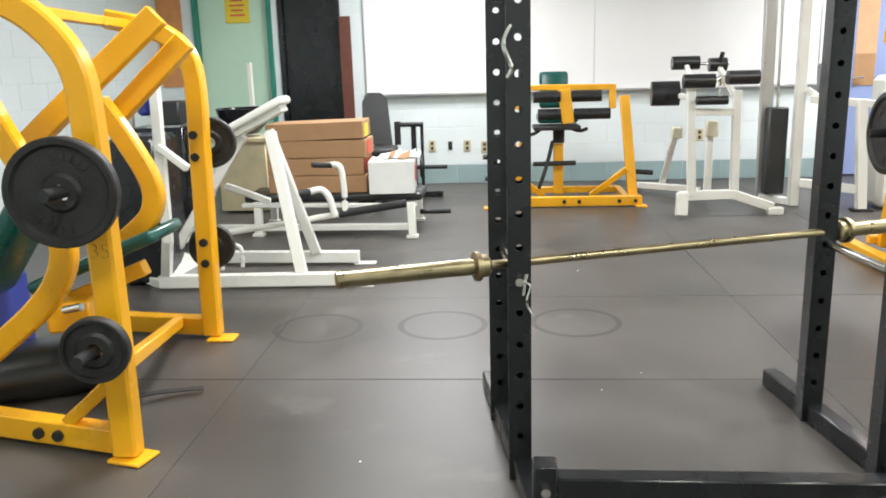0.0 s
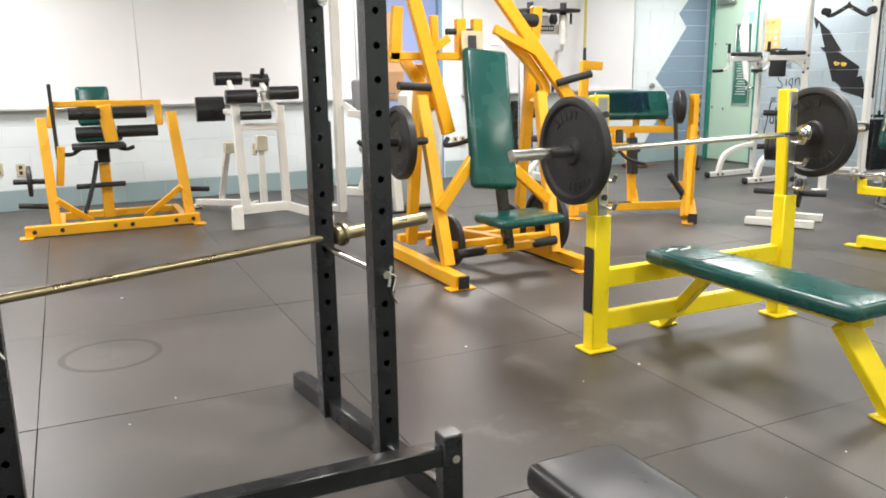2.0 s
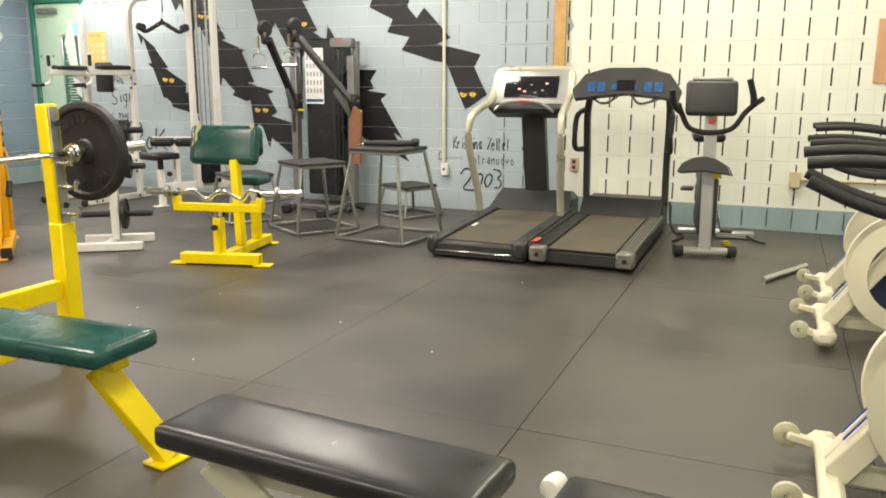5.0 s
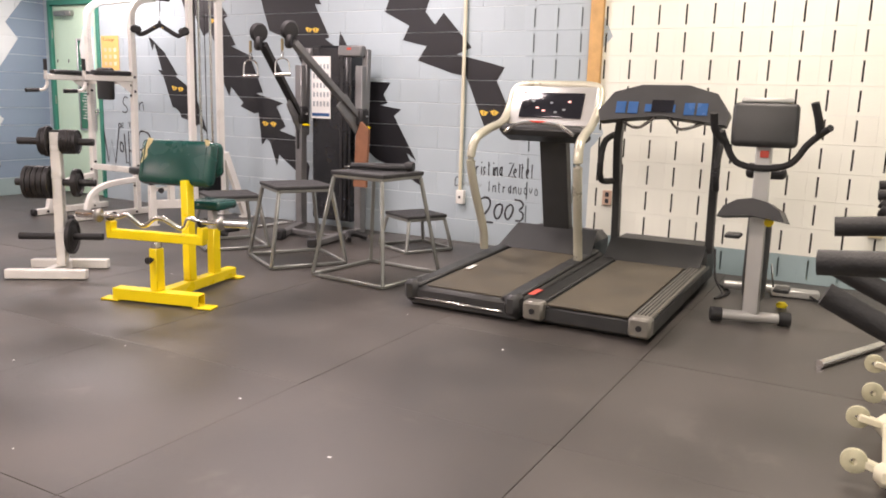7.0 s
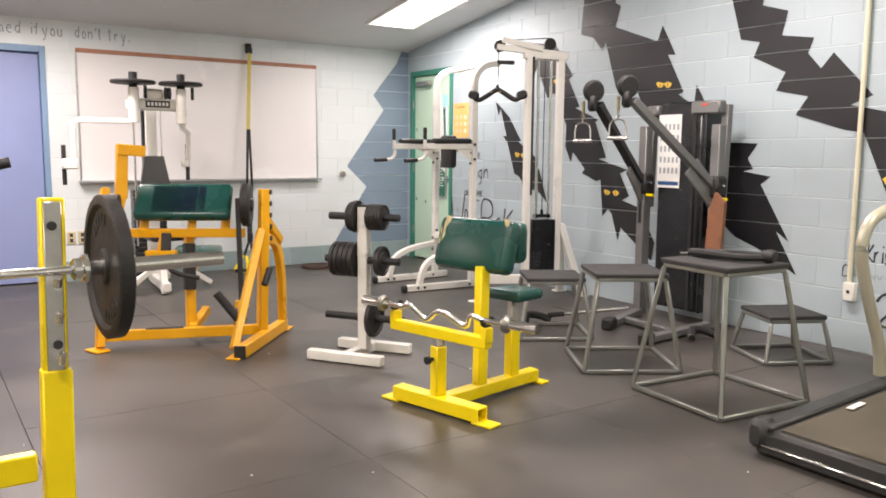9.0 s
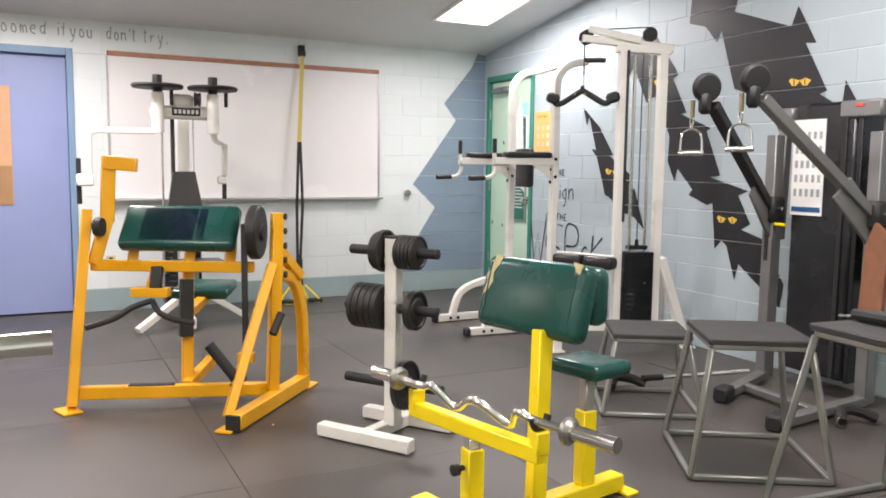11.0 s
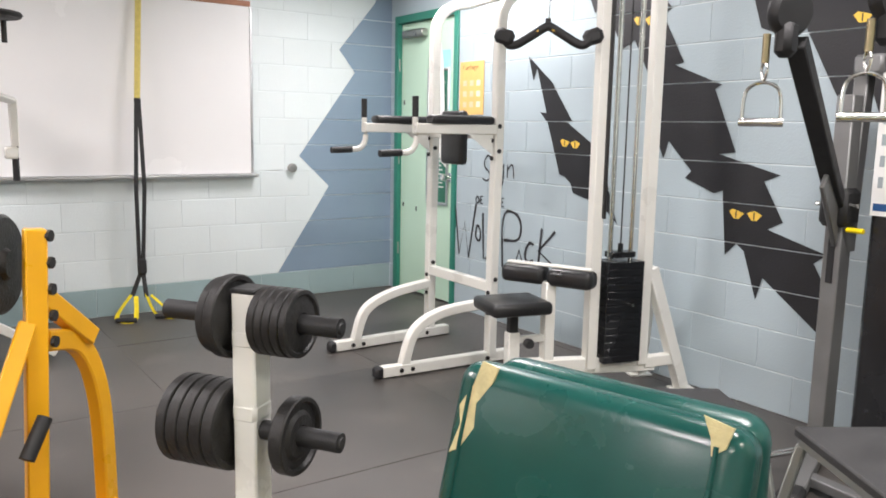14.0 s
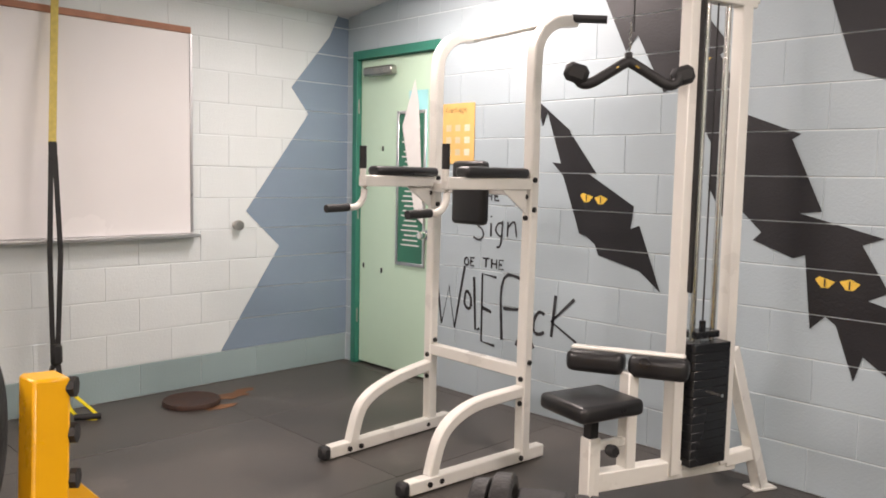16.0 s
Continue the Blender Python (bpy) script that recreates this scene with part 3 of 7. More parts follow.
P(d2, "door_plate", STEEL, box((4.2, NORTH + 0.036, 2.07), (0.3, 0.006, 0.05)), label="dark closer plate")
P(d2, "door_handle", CHROME, rod((4.16, NORTH + 0.04, 1.02), (4.16, NORTH - 0.04, 1.02), 0.012), rod((4.16, NORTH - 0.035, 1.02), (4.27, NORTH - 0.035, 1.02), 0.011), label="chrome lever")
notice = P(None, "door_notice", MANILA, box((4.3, NORTH + 0.03, 1.42), (0.21, 0.006, 0.97), bev=0.002))
tagged(notice, "tall tan cardboard notice covering the door window", "notice")
P(notice, "notice_sheet", CARD, box((4.3, NORTH + 0.0255, 1.1), (0.2, 0.003, 0.31), bev=0), label="darker tan sheet")
d3 = door("door_3", "closed pale mint door with a dark green frame", -2.68, -1.83, 2.2, MINT, TEAL, False)
ysign = P(None, "wall_sign", YELLOW_PAPER, box((-2.2, NORTH + 0.03, 1.93), (0.26, 0.006, 0.36), bev=0.002))
tagged(ysign, "yellow warning notice on the mint door", "sign")
for i in range(4):
    P(ysign, "print_line", TAPE_RED, box((-2.2, NORTH + 0.0262, 1.83 + i * 0.05), (0.16 - 0.03 * (i % 2), 0.001, 0.018), bev=0), smooth=False)
d4 = door("door_4", "closed black door with a dark frame", -1.76, -1.1, 2.2, BLACK, BLACK, False)
board = P(None, "wooden_board", WOOD, box((-1.04, NORTH - 0.05, 0.89), (0.12, 0.03, 1.78), bev=0.004, rx=1.2))
tagged(board, "dark brown wooden board leaning on the wall", "board")
oboard = P(None, "bulletin_board", ORANGE, box((-2.93, NORTH - 0.012, 1.75), (0.27, 0.018, 1.3), bev=0.003))
tagged(oboard, "orange brown wooden board on the wall", "board")

# ---- wall fittings ----


def whiteboard(label, xa, xb, za, zb, rail):
    w = thing("whiteboard", label, "whiteboard", ((xa + xb) / 2, NORTH, za), group="whiteboards")
    cx = (xa + xb) / 2
    P(w, "panel", BOARD, box((cx, NORTH - 0.012, (za + zb) / 2), (xb - xa, 0.014, zb - za), bev=0.001))
    for x in (xa, xb):
        P(w, "side_trim", ALU, box((x, NORTH - 0.014, (za + zb) / 2), (0.018, 0.024, zb - za)))
    P(w, "top_rail", rail, box((cx, NORTH - 0.016, zb + 0.02), (xb - xa, 0.026, 0.038)), label="map rail along the top")
    P(w, "tray", ALU, box((cx, NORTH - 0.05, za - 0.012), (xb - xa + 0.05, 0.09, 0.02), bev=0.006), label="aluminium pen tray")
    return w


wa = whiteboard("long wall-mounted whiteboard with an aluminium pen tray", -0.85, 3.82, 0.97, 2.23, CORK)
P(wa, "panel_joint", ALU, box((1.55, NORTH - 0.0205, 1.6), (0.006, 0.004, 1.26)))
wb = whiteboard("wall-mounted whiteboard with a rust brown top rail", 5.145, 7.635, 0.985, 2.2, CORK)


def outlet(x, z, east=False, y=None, mt=BEIGE):
    if east:
        o = P(None, "wall_outlet", mt, box((EAST - 0.012, y, z), (0.012, 0.075, 0.12), bev=0.004))
        pts = [((EAST - 0.0185, y, z + s), (0.002, 0.03, 0.035)) for s in (-0.026, 0.026)]
    else:
        o = P(None, "wall_outlet", mt, box((x, NORTH - 0.012, z), (0.075, 0.012, 0.12), bev=0.004))
        pts = [((x, NORTH - 0.0185, z + s), (0.03, 0.002, 0.035)) for s in (-0.026, 0.026)]
    for c, s in pts:
        P(o, "socket", INK, box(c, s, bev=0.001))
    return tagged(o, "small beige wall socket plate on the block wall", "socket", "wall sockets")


for x, z in ((-0.166, 0.41), (0.213, 0.405), (0.4, 0.39), (2.66, 0.47), (5.03, 0.43), (5.13, 0.43)):
    outlet(x, z)
P(None, "wall_switch", GRIP, box((0.03, NORTH - 0.012, 0.408), (0.045, 0.014, 0.09), bev=0.004))
tagged(bpy.data.objects["wall_switch"], "small black switch plate on the block wall", "switch")
outlet(0, 0.5, True, 1.935, mat("pinkish_beige_plastic", (0.6, 0.42, 0.32), 0.5))
conduit = thing("conduit", "white painted vertical electrical conduit with an outlet box", "conduit", (EAST - 0.03, 3.25, 0.4))
P(conduit, "pipe", CREAM, rod((EAST - 0.03, 3.25, 0.44), (EAST - 0.03, 3.25, ceil_z(3.25)), 0.016))
P(conduit, "outlet_box", WHITE, box((EAST - 0.03, 3.24, 0.4), (0.05, 0.075, 0.12), bev=0.005))
P(conduit, "socket", INK, box((EAST - 0.0565, 3.24, 0.4), (0.003, 0.022, 0.022)))
strip = P(None, "wooden_post", PINE, box((EAST - 0.03, 2.1, (1.36 + ceil_z(2.1)) / 2), (0.04, 0.105, ceil_z(2.1) - 1.36), bev=0.004))
tagged(strip, "varnished pine plank fixed upright on the block wall", "plank")
box2 = thing("junction_box", "beige junction box with a horizontal conduit", "junction box", (EAST - 0.03, 0.03, 0.45))
P(box2, "box", BEIGE, box((EAST - 0.03, 0.034, 0.45), (0.05, 0.09, 0.13), bev=0.005))
P(box2, "pipe", BEIGE, rod((EAST - 0.02, -0.01, 0.452), (EAST - 0.02, -1.6, 0.452), 0.011))
panel = P(None, "wall_panel", MANILA, box((EAST - 0.01, -0.62, 1.5), (0.016, 0.3, 0.5), bev=0.004))
tagged(panel, "tan noticeboard panel on the white block wall", "notice")
poster = P(None, "poster", POSTER, box((EAST - 0.008, 7.712, 1.635), (0.003, 0.285, 0.375), bev=0))
tagged(poster, "orange paper poster with a dark heading", "poster")
lettering("Garbage", 0.055, on_east(7.82, 1.765, EAST - 0.011), INK, poster)
for i in range(9):
    P(poster, "print_mark", BEIGE if i % 3 else CREAM, box((EAST - 0.0102, 7.63 + 0.08 * (i % 3), 1.52 + 0.075 * (i // 3)), (0.0008, 0.045, 0.04), bev=0), smooth=False)
stop = P(None, "door_stop", STEEL, lathe((7.953, NORTH - 0.003, 1.023), (0, -1, 0), [(0.0, 0.055), (0.03, 0.05), (0.035, 0.03), (0.018, 0.01), (0.03, 0)], 16))
tagged(stop, "round grey knob fixed on the block wall", "knob")
vent = P(None, "strap_anchor", GRIP, box((6.842, NORTH - 0.03, 2.365), (0.06, 0.05, 0.1), bev=0.008))
tagged(vent, "small black strap anchor plate on the wall", "anchor")


def ceiling_light(x, y):
    m = pose(x, y, ceil_z(y) - 0.012, -SLOPE)
    c = thing("ceiling_light", "recessed fluorescent ceiling light panel, switched on", "light", (x, y, ceil_z(y)), group="ceiling lights")
    P(c, "diffuser", TUBE_GLOW, boxm(m, (0.52, 1.17, 0.012), 0.002))
    for s in (-1, 1):
        P(c, "frame", WHITE, boxm(m @ pose(0, s * 0.603, 0), (0.59, 0.03, 0.022), 0.003))
        P(c, "frame", WHITE, boxm(m @ pose(s * 0.28, 0, 0), (0.03, 1.17, 0.022), 0.003))


for lx, ly in LAMPS:
    ceiling_light(lx, ly)

# ---- weights and bars ----


def weight_plate(c, axis, r=0.225, t=0.04, label="black cast iron weight plate", group=""):
    ax = Vector(axis).normalized()
    h = t / 2
    prof = [(0.026, -h * 0.9), (0.05, -h * 0.9), (0.06, -h * 0.45), (r * 0.82, -h * 0.45), (r * 0.87, -h), (r * 0.97, -h), (r, -h * 0.8),
            (r, h * 0.8), (r * 0.97, h), (r * 0.87, h), (r * 0.82, h * 0.45), (0.06, h * 0.45), (0.05, h * 0.9), (0.026, h * 0.9), (0.026, -h * 0.9)]
    w = P(None, "weight_plate", IRON, lathe(c, axis, prof, 40))
    tagged(w, label, "weight plate", group)
    m, _ = along(c, Vector(c) + ax)
    m = Matrix.Translation(c) @ m.to_3x3().to_4x4()
    if r > 0.15:
        bm = bmesh.new()
        for side in (-1, 1):
            for a0 in (70, 250):
                for i in range(5):
                    a = a0 + (i - 2) * 13
                    boxm(m @ pose(0, 0, side * h * 0.5, 0, 0, a) @ pose(r * 0.66, 0, 0), (r * 0.16, r * 0.1, 0.004), 0.001)(bm)
        tagged(part("cast_lettering", bm, IRON, w, "raised cast markings"), kind="stuff")
    return w


def barbell(label, a, b, shaft, sleeve, core=0.0135, rs=0.0245, inner=1.31):
    a, b = Vector(a), Vector(b)
    d = (b - a).normalized()
    mid = (a + b) / 2
    t = thing("barbell", label, "barbell", tuple(mid))
    P(t, "shaft", shaft, rod(mid - d * inner / 2, mid + d * inner / 2, core, 14))
    for s in (-1, 1):
        p = mid + d * s * inner / 2
        q = a if s < 0 else b
        P(t, "sleeve", sleeve, rod(p, q, rs, 18))
        P(t, "collar", sleeve, lathe(p - d * s * 0.012, d * s, [(0.0, -0.03), (0.02, -0.03), (0.034, -0.02), (0.034, 0.0), (0.044, 0.004), (0.044, 0.018), (0.03, 0.024), (0.0, 0.024)], 20))
    return t


# ---- power rack ----
rack = thing("power_rack", "black steel power rack with drilled uprights", "power rack", (1.1, 2.75, 0))


def drilled(c, w, z0, z1, step, hole):
    """A square tube with a row of through holes in its front and back walls."""
    def f(bm):
        x, y = c
        h = w / 2
        n = int((z1 - z0) / step)
        for face in (-1, 1):
            for i in range(n):
                a, b = z0 + i * step, z0 + (i + 1) * step
                m = (a + b) / 2
                sq = [(h, m), (h, b), (0, b), (-h, b), (-h, m), (-h, a), (0, a), (h, a)]
                out = [bm.verts.new((x + u, y + face * h, v)) for u, v in sq]
                inn = [bm.verts.new((x + hole * math.cos(math.pi * k / 4), y + face * h, m + hole * math.sin(math.pi * k / 4))) for k in range(8)]
                inr = [bm.verts.new((x + hole * math.cos(math.pi * k / 4), y + face * (h - 0.006), m + hole * math.sin(math.pi * k / 4))) for k in range(8)]
                for k in range(8):
                    bm.faces.new((out[k], out[(k + 1) % 8], inn[(k + 1) % 8], inn[k]))
                    bm.faces.new((inn[k], inn[(k + 1) % 8], inr[(k + 1) % 8], inr[k]))
        top = z0 + n * step
        for s in (-1, 1):
            bm.faces.new([bm.verts.new(p) for p in ((x + s * h, y - h, z0), (x + s * h, y + h, z0), (x + s * h, y + h, top), (x + s * h, y - h, top))])
        for z in (z0, top):
            bm.faces.new([bm.verts.new(p) for p in ((x - h, y - h, z), (x + h, y - h, z), (x + h, y + h, z), (x - h, y + h, z))])
        bmesh.ops.remove_doubles(bm, verts=bm.verts[:], dist=0.0004)
    return f


UP = [(0.59, 2.545), (0.53, 2.965), (1.68, 2.535), (1.622, 2.965)]
for c in UP:
    P(rack, "upright", BLACK, drilled(c, 0.068, 0.0, 2.1, 0.0985, 0.0115), smooth=False, label="drilled square tube")
for a, b in (((0.645, 2.19), (0.49, 3.24)), ((1.74, 2.175), (1.585, 3.26))):
    P(rack, "base_runner", BLACK, beam((*a, 0.035), (*b, 0.035), 0.06, 0.07))
    P(rack, "stub_post", BLACK, beam((*a, 0.0), (*a, 0.235), 0.064, 0.064))
    P(rack, "bolt", CHROME, rod((a[0], a[1] - 0.05, 0.17), (a[0], a[1] - 0.033, 0.17), 0.013, 8))
    P(rack, "top_runner", BLACK, beam((a[0] - 0.06, a[1] + 0.36, 2.08), (b[0] + 0.03, b[1] - 0.28, 2.08), 0.06, 0.07))
P(rack, "front_beam", BLACK, beam((0.675, 2.19, 0.17), (1.71, 2.178, 0.17), 0.06, 0.06))
P(rack, "top_beam", BLACK, beam((0.53, 2.98, 2.08), (1.622, 2.98, 2.08), 0.06, 0.06))
for sx, c in ((-1, UP[0]), (1, UP[2])):
    far = UP[1] if sx < 0 else UP[3]
    P(rack, "spotter_rod", CHROME, rod((c[0], c[1] - 0.06, 0.642), (far[0], far[1] + 0.06, 0.642), 0.0125))
    P(rack, "hitch_pin", CHROME, rod((c[0] + 0.01, c[1] - 0.045, 0.6), (c[0] + 0.02, c[1] - 0.045, 0.665), 0.006, 8), sweep([(c[0], c[1] - 0.05, 0.645), (c[0] + 0.03, c[1] - 0.055, 0.63), (c[0] + 0.02, c[1] - 0.055, 0.58), (c[0] + 0.035, c[1] - 0.055, 0.545)], 0.004, 6))
P(rack, "j_hook", CHROME, rod((1.632, 2.92, 1.48), (1.632, 2.86, 1.48), 0.015), rod((1.632, 2.86, 1.48), (1.632, 2.855, 1.53), 0.015))
P(rack, "hitch_pin", CHROME, sweep([(0.57, 2.505, 1.36), (0.55, 2.495, 1.31), (0.57, 2.495, 1.25), (0.56, 2.495, 1.22)], 0.007, 6))
d = Vector((1.7 - 0.463, 2.975 - 2.53, 0)).normalized()
mid = Vector((1.0815, 2.7525, 0.68))
barbell("worn bronze coloured barbell resting in the power rack", mid - d * 1.07, mid + d * 1.07, BRASS, BRASS)

# ---- bench press ----
bp = thing("bench_press", "lemon yellow bench press with a dark green pad", "bench press", (3.4, 2.6, 0))
for x in (2.92, 4.063):
    P(bp, "upright", YELLOW, beam((x, 3.085, 0.01), (x + 0.015, 3.105, 0.62), 0.085, 0.075, up=(0, 1, 0)), beam((x + 0.012, 3.11, 0.6), (x + 0.03, 3.15, 1.14), 0.07, 0.065, up=(0, 1, 0)))
    P(bp, "foot_plate", YELLOW, box((x, 3.08, 0.006), (0.15, 0.12, 0.012)))
    P(bp, "hook_plate", STEEL, beam((x + 0.013, 3.075, 0.62), (x + 0.028, 3.113, 1.13), 0.05, 0.006, up=(0, 1, 0)), label="drilled steel hook plate")
    for z, y in ((0.66, 3.06), (0.78, 3.065), (0.885, 3.075)):
        P(bp, "bar_hook", CHROME, rod((x + 0.02, y + 0.02, z), (x + 0.02, y - 0.055, z), 0.011, 10), rod((x + 0.02, y - 0.05, z), (x + 0.02, y - 0.07, z + 0.03), 0.011, 10))
    for z in (0.7, 1.06):
        P(bp, "plate_hole", INK, rod((x + 0.02, 3.075, z), (x + 0.02, 3.07 + 0.02 * (z > 1), z), 0.014, 12))
    if x < 3:
        P(bp, "wear_strip", GRIP, box((x - 0.044, 3.09, 0.33), (0.006, 0.066, 0.3)), label="black rubber wear strip")
for z in (0.33, 0.13):
    P(bp, "crossbar", YELLOW, beam((2.965, 3.09, z), (4.01, 3.09, z), 0.05, 0.085))
P(bp, "spine", YELLOW, beam((3.29, 3.07, 0.372), (3.31, 2.03, 0.372), 0.07, 0.05))
P(bp, "front_leg", YELLOW, beam((3.3, 2.12, 0.35), (3.43, 1.97, 0.01), 0.09, 0.05, up=(0, 1, 0)))
P(bp, "foot_plate", YELLOW, box((3.44, 1.97, 0.006), (0.17, 0.1, 0.012), rz=-8))
P(bp, "brace", YELLOW, beam((3.36, 2.85, 0.35), (3.42, 3.2, 0.02), 0.06, 0.05, up=(0, 1, 0)))
P(bp, "foot_plate", YELLOW, box((3.43, 3.22, 0.006), (0.12, 0.08, 0.012)))
P(bp, "pad", GREEN, pad(pose(3.283, 2.505, 0.425, 0, 0, 1.6), (0.28, 1.05, 0.062), 0.024, 3, 0.004), label="dark green vinyl bench pad")
P(bp, "pad_seam", INK, box((3.276, 2.74, 0.4595), (0.25, 0.006, 0.004), rz=1.6))
for u, v, w, r in ((-0.07, 0.44, 0.05, 20), (-0.03, 0.455, 0.04, -30), (0.02, 0.43, 0.06, 8), (0.06, 0.45, 0.03, 50)):
    P(bp, "worn_mark", PAPER, boxm(pose(3.283, 2.505, 0.4585, 0, 0, 1.6) @ pose(u, v, 0, 0, 0, r), (w, 0.012, 0.003), 0.001), label="white scuff on the pad")
barbell("chrome barbell resting on the bench press hooks", (2.43, 3.01, 0.917), (4.605, 3.115, 0.925), CHROME, CHROME)
weight_plate((2.74, 3.026, 0.919), (1, 0.05, 0), 0.225, 0.045, "black cast iron plate loaded on the bench bar")
weight_plate((4.24, 3.098, 0.924), (1, 0.05, 0), 0.225, 0.045, "black cast iron plate loaded on the bench bar")

# ---- adjustable bench ----
ab = thing("adjustable_bench", "black vinyl adjustable bench on a cream frame", "bench", (2.95, 1.0, 0), rz=0)
P(ab, "back_pad", VINYL, pad(pose(2.945, 1.065, 0.417, 0, 0, -4), (0.245, 0.83, 0.062), 0.022, 3, 0.003))
P(ab, "seat_pad", VINYL, pad(pose(2.925, 0.4, 0.4, 0, 0, -4), (0.24, 0.29, 0.06), 0.022, 3, 0.003))
P(ab, "main_beam", CREAM, beam((2.97, 1.4, 0.33), (2.955, 0.3, 0.31), 0.06, 0.06))
P(ab, "bracket", CREAM, beam((2.9, 1.35, 0.36), (3.0, 1.15, 0.1), 0.1, 0.02, up=(1, 0, 0)))
P(ab, "bracket", CREAM, beam((3.0, 0.62, 0.34), (2.9, 0.56, 0.36), 0.05, 0.05))
P(ab, "leg", CREAM, beam((2.96, 1.3, 0.31), (2.99, 1.36, 0.03), 0.06, 0.05, up=(0, 1, 0)))
P(ab, "leg", CREAM, beam((2.955, 0.4, 0.3), (2.95, 0.32, 0.03), 0.06, 0.05, up=(0, 1, 0)))
P(ab, "foot_bar", CREAM, beam((2.75, 1.38, 0.03), (3.22, 1.36, 0.03), 0.05, 0.05))
P(ab, "foot_bar", CREAM, beam((2.78, 0.32, 0.03), (3.14, 0.31, 0.03), 0.05, 0.05))
P(ab, "knob", WHITE, lathe((3.08, 0.575, 0.375), (1, -0.2, 0), [(0, -0.03), (0.022, -0.025), (0.026, 0.0), (0.022, 0.025), (0, 0.03)], 12))
P(ab, "knob", WHITE, lathe((3.045, 0.565, 0.335), (1, -0.2, 0), [(0, -0.03), (0.022, -0.025), (0.026, 0.0), (0.022, 0.025), (0, 0.03)], 12))

# ---- flat bench ----
fb = thing("flat_bench", "black wrinkled vinyl flat bench on a cream frame", "bench", (1.725, 1.05, 0))
P(fb, "pad", VINYL, pad(pose(1.735, 1.06, 0.435, 0, 0, 1), (0.235, 0.97, 0.065), 0.024, 3, 0.005), label="black vinyl pad with soft wrinkles")
P(fb, "main_beam", CREAM, beam((1.725, 1.45, 0.37), (1.725, 0.65, 0.37), 0.06, 0.06))
for y, s in ((1.4, 1), (0.7, -1)):
    P(fb, "leg", CREAM, beam((1.725, y, 0.355), (1.725, y + 0.04 * s, 0.05), 0.06, 0.05, up=(0, 1, 0)))
    P(fb, "foot_bar", CREAM, beam((1.53, y + 0.04 * s, 0.03), (1.92, y + 0.04 * s, 0.03), 0.05, 0.05))

# ---- chest press ----
cp = thing("chest_press", "amber yellow plate loaded chest press with green pads", "press machine", (3.3, 4.7, 0))
bpm = along((3.235, 4.56, 0.53), (3.325, 4.86, 1.38), (0, -1, 0))
P(cp, "back_pad", GREEN, pad(Matrix.Translation((-0.025, 0, 0)) @ bpm[0], (0.32, 0.075, bpm[1]), 0.035, 4), label="tall dark green back pad")
P(cp, "seat", GREEN, pad(pose(3.255, 4.33, 0.378, 0, 0, 4), (0.46, 0.33, 0.055), 0.024, 3), label="dark green seat pad")
P(cp, "seat_post", BLACK, beam((3.29, 4.52, 0.15), (3.27, 4.6, 0.6), 0.06, 0.06, up=(0, 1, 0)))
for x, xb, xt in ((2.83, 2.9, 2.74), (3.72, 3.66, 3.52)):
    P(cp, "base_runner", AMBER, beam((x, 4.28, 0.045), (x - 0.02, 5.5, 0.045), 0.075, 0.08))
    P(cp, "foot_plate", AMBER, box((x, 4.29, 0.006), (0.17, 0.09, 0.012)))
    P(cp, "end_cap", GRIP, box((x, 4.24, 0.05), (0.07, 0.012, 0.075)))
    lft = x < 3
    P(cp, "front_post", AMBER, beam((2.87 if lft else 3.64, 4.53, 0.08), (2.885 if lft else 3.765, 4.93, 1.1), 0.075, 0.06, up=(0, 1, 0)))
    P(cp, "rear_post", AMBER, beam((2.93 if lft else 3.79, 5.26, 0.08), (2.99 if lft else 3.88, 5.17, 1.3 if lft else 1.68), 0.07, 0.06, up=(0, 1, 0)))
    P(cp, "gusset", AMBER, beam((2.86 if lft else 3.64, 4.62, 0.42), (3.1 if lft else 3.39, 4.64, 0.72 if lft else 0.64), 0.065, 0.05, up=(0, 1, 0)))
    P(cp, "bolt", IRON, *bolts([(x, 4.235, 0.05)], (0, -1, 0)))
P(cp, "crossbar", AMBER, beam((2.7, 5.0, 1.35), (3.2, 5.0, 1.345), 0.05, 0.05))
P(cp, "crossbar", AMBER, beam((2.9, 4.92, 0.16), (3.72, 4.92, 0.16), 0.05, 0.05))
P(cp, "spine", AMBER, beam((3.28, 4.54, 0.19), (3.12, 5.28, 0.17), 0.06, 0.06))
P(cp, "seat_rail", AMBER, beam((3.2, 4.45, 0.33), (3.62, 4.5, 0.33), 0.05, 0.045))
P(cp, "arm_link", AMBER, beam((2.86, 5.15, 1.34), (3.0, 4.95, 1.02), 0.07, 0.05, up=(0, 1, 0)))
P(cp, "arm_brace", AMBER, beam((3.44, 4.98, 1.52), (3.76, 4.96, 1.37), 0.06, 0.035, up=(0, 1, 0)))
P(cp, "arm_brace", AMBER, beam((2.98, 4.96, 1.38), (3.1, 4.96, 1.46), 0.05, 0.03, up=(0, 1, 0)))
P(cp, "arm_brace", AMBER, beam((3.02, 5.02, 1.6), (3.03, 5.02, 1.36), 0.05, 0.04, up=(0, 1, 0)))
P(cp, "crossbar", AMBER, beam((2.87, 4.62, 0.19), (3.68, 4.6, 0.19), 0.05, 0.045))
P(cp, "crossbar", AMBER, beam((2.85, 5.3, 0.12), (3.7, 5.3, 0.12), 0.06, 0.05))
P(cp, "sleeve", GRIP, rod((2.93, 4.53, 0.15), (3.12, 4.52, 0.155), 0.03))
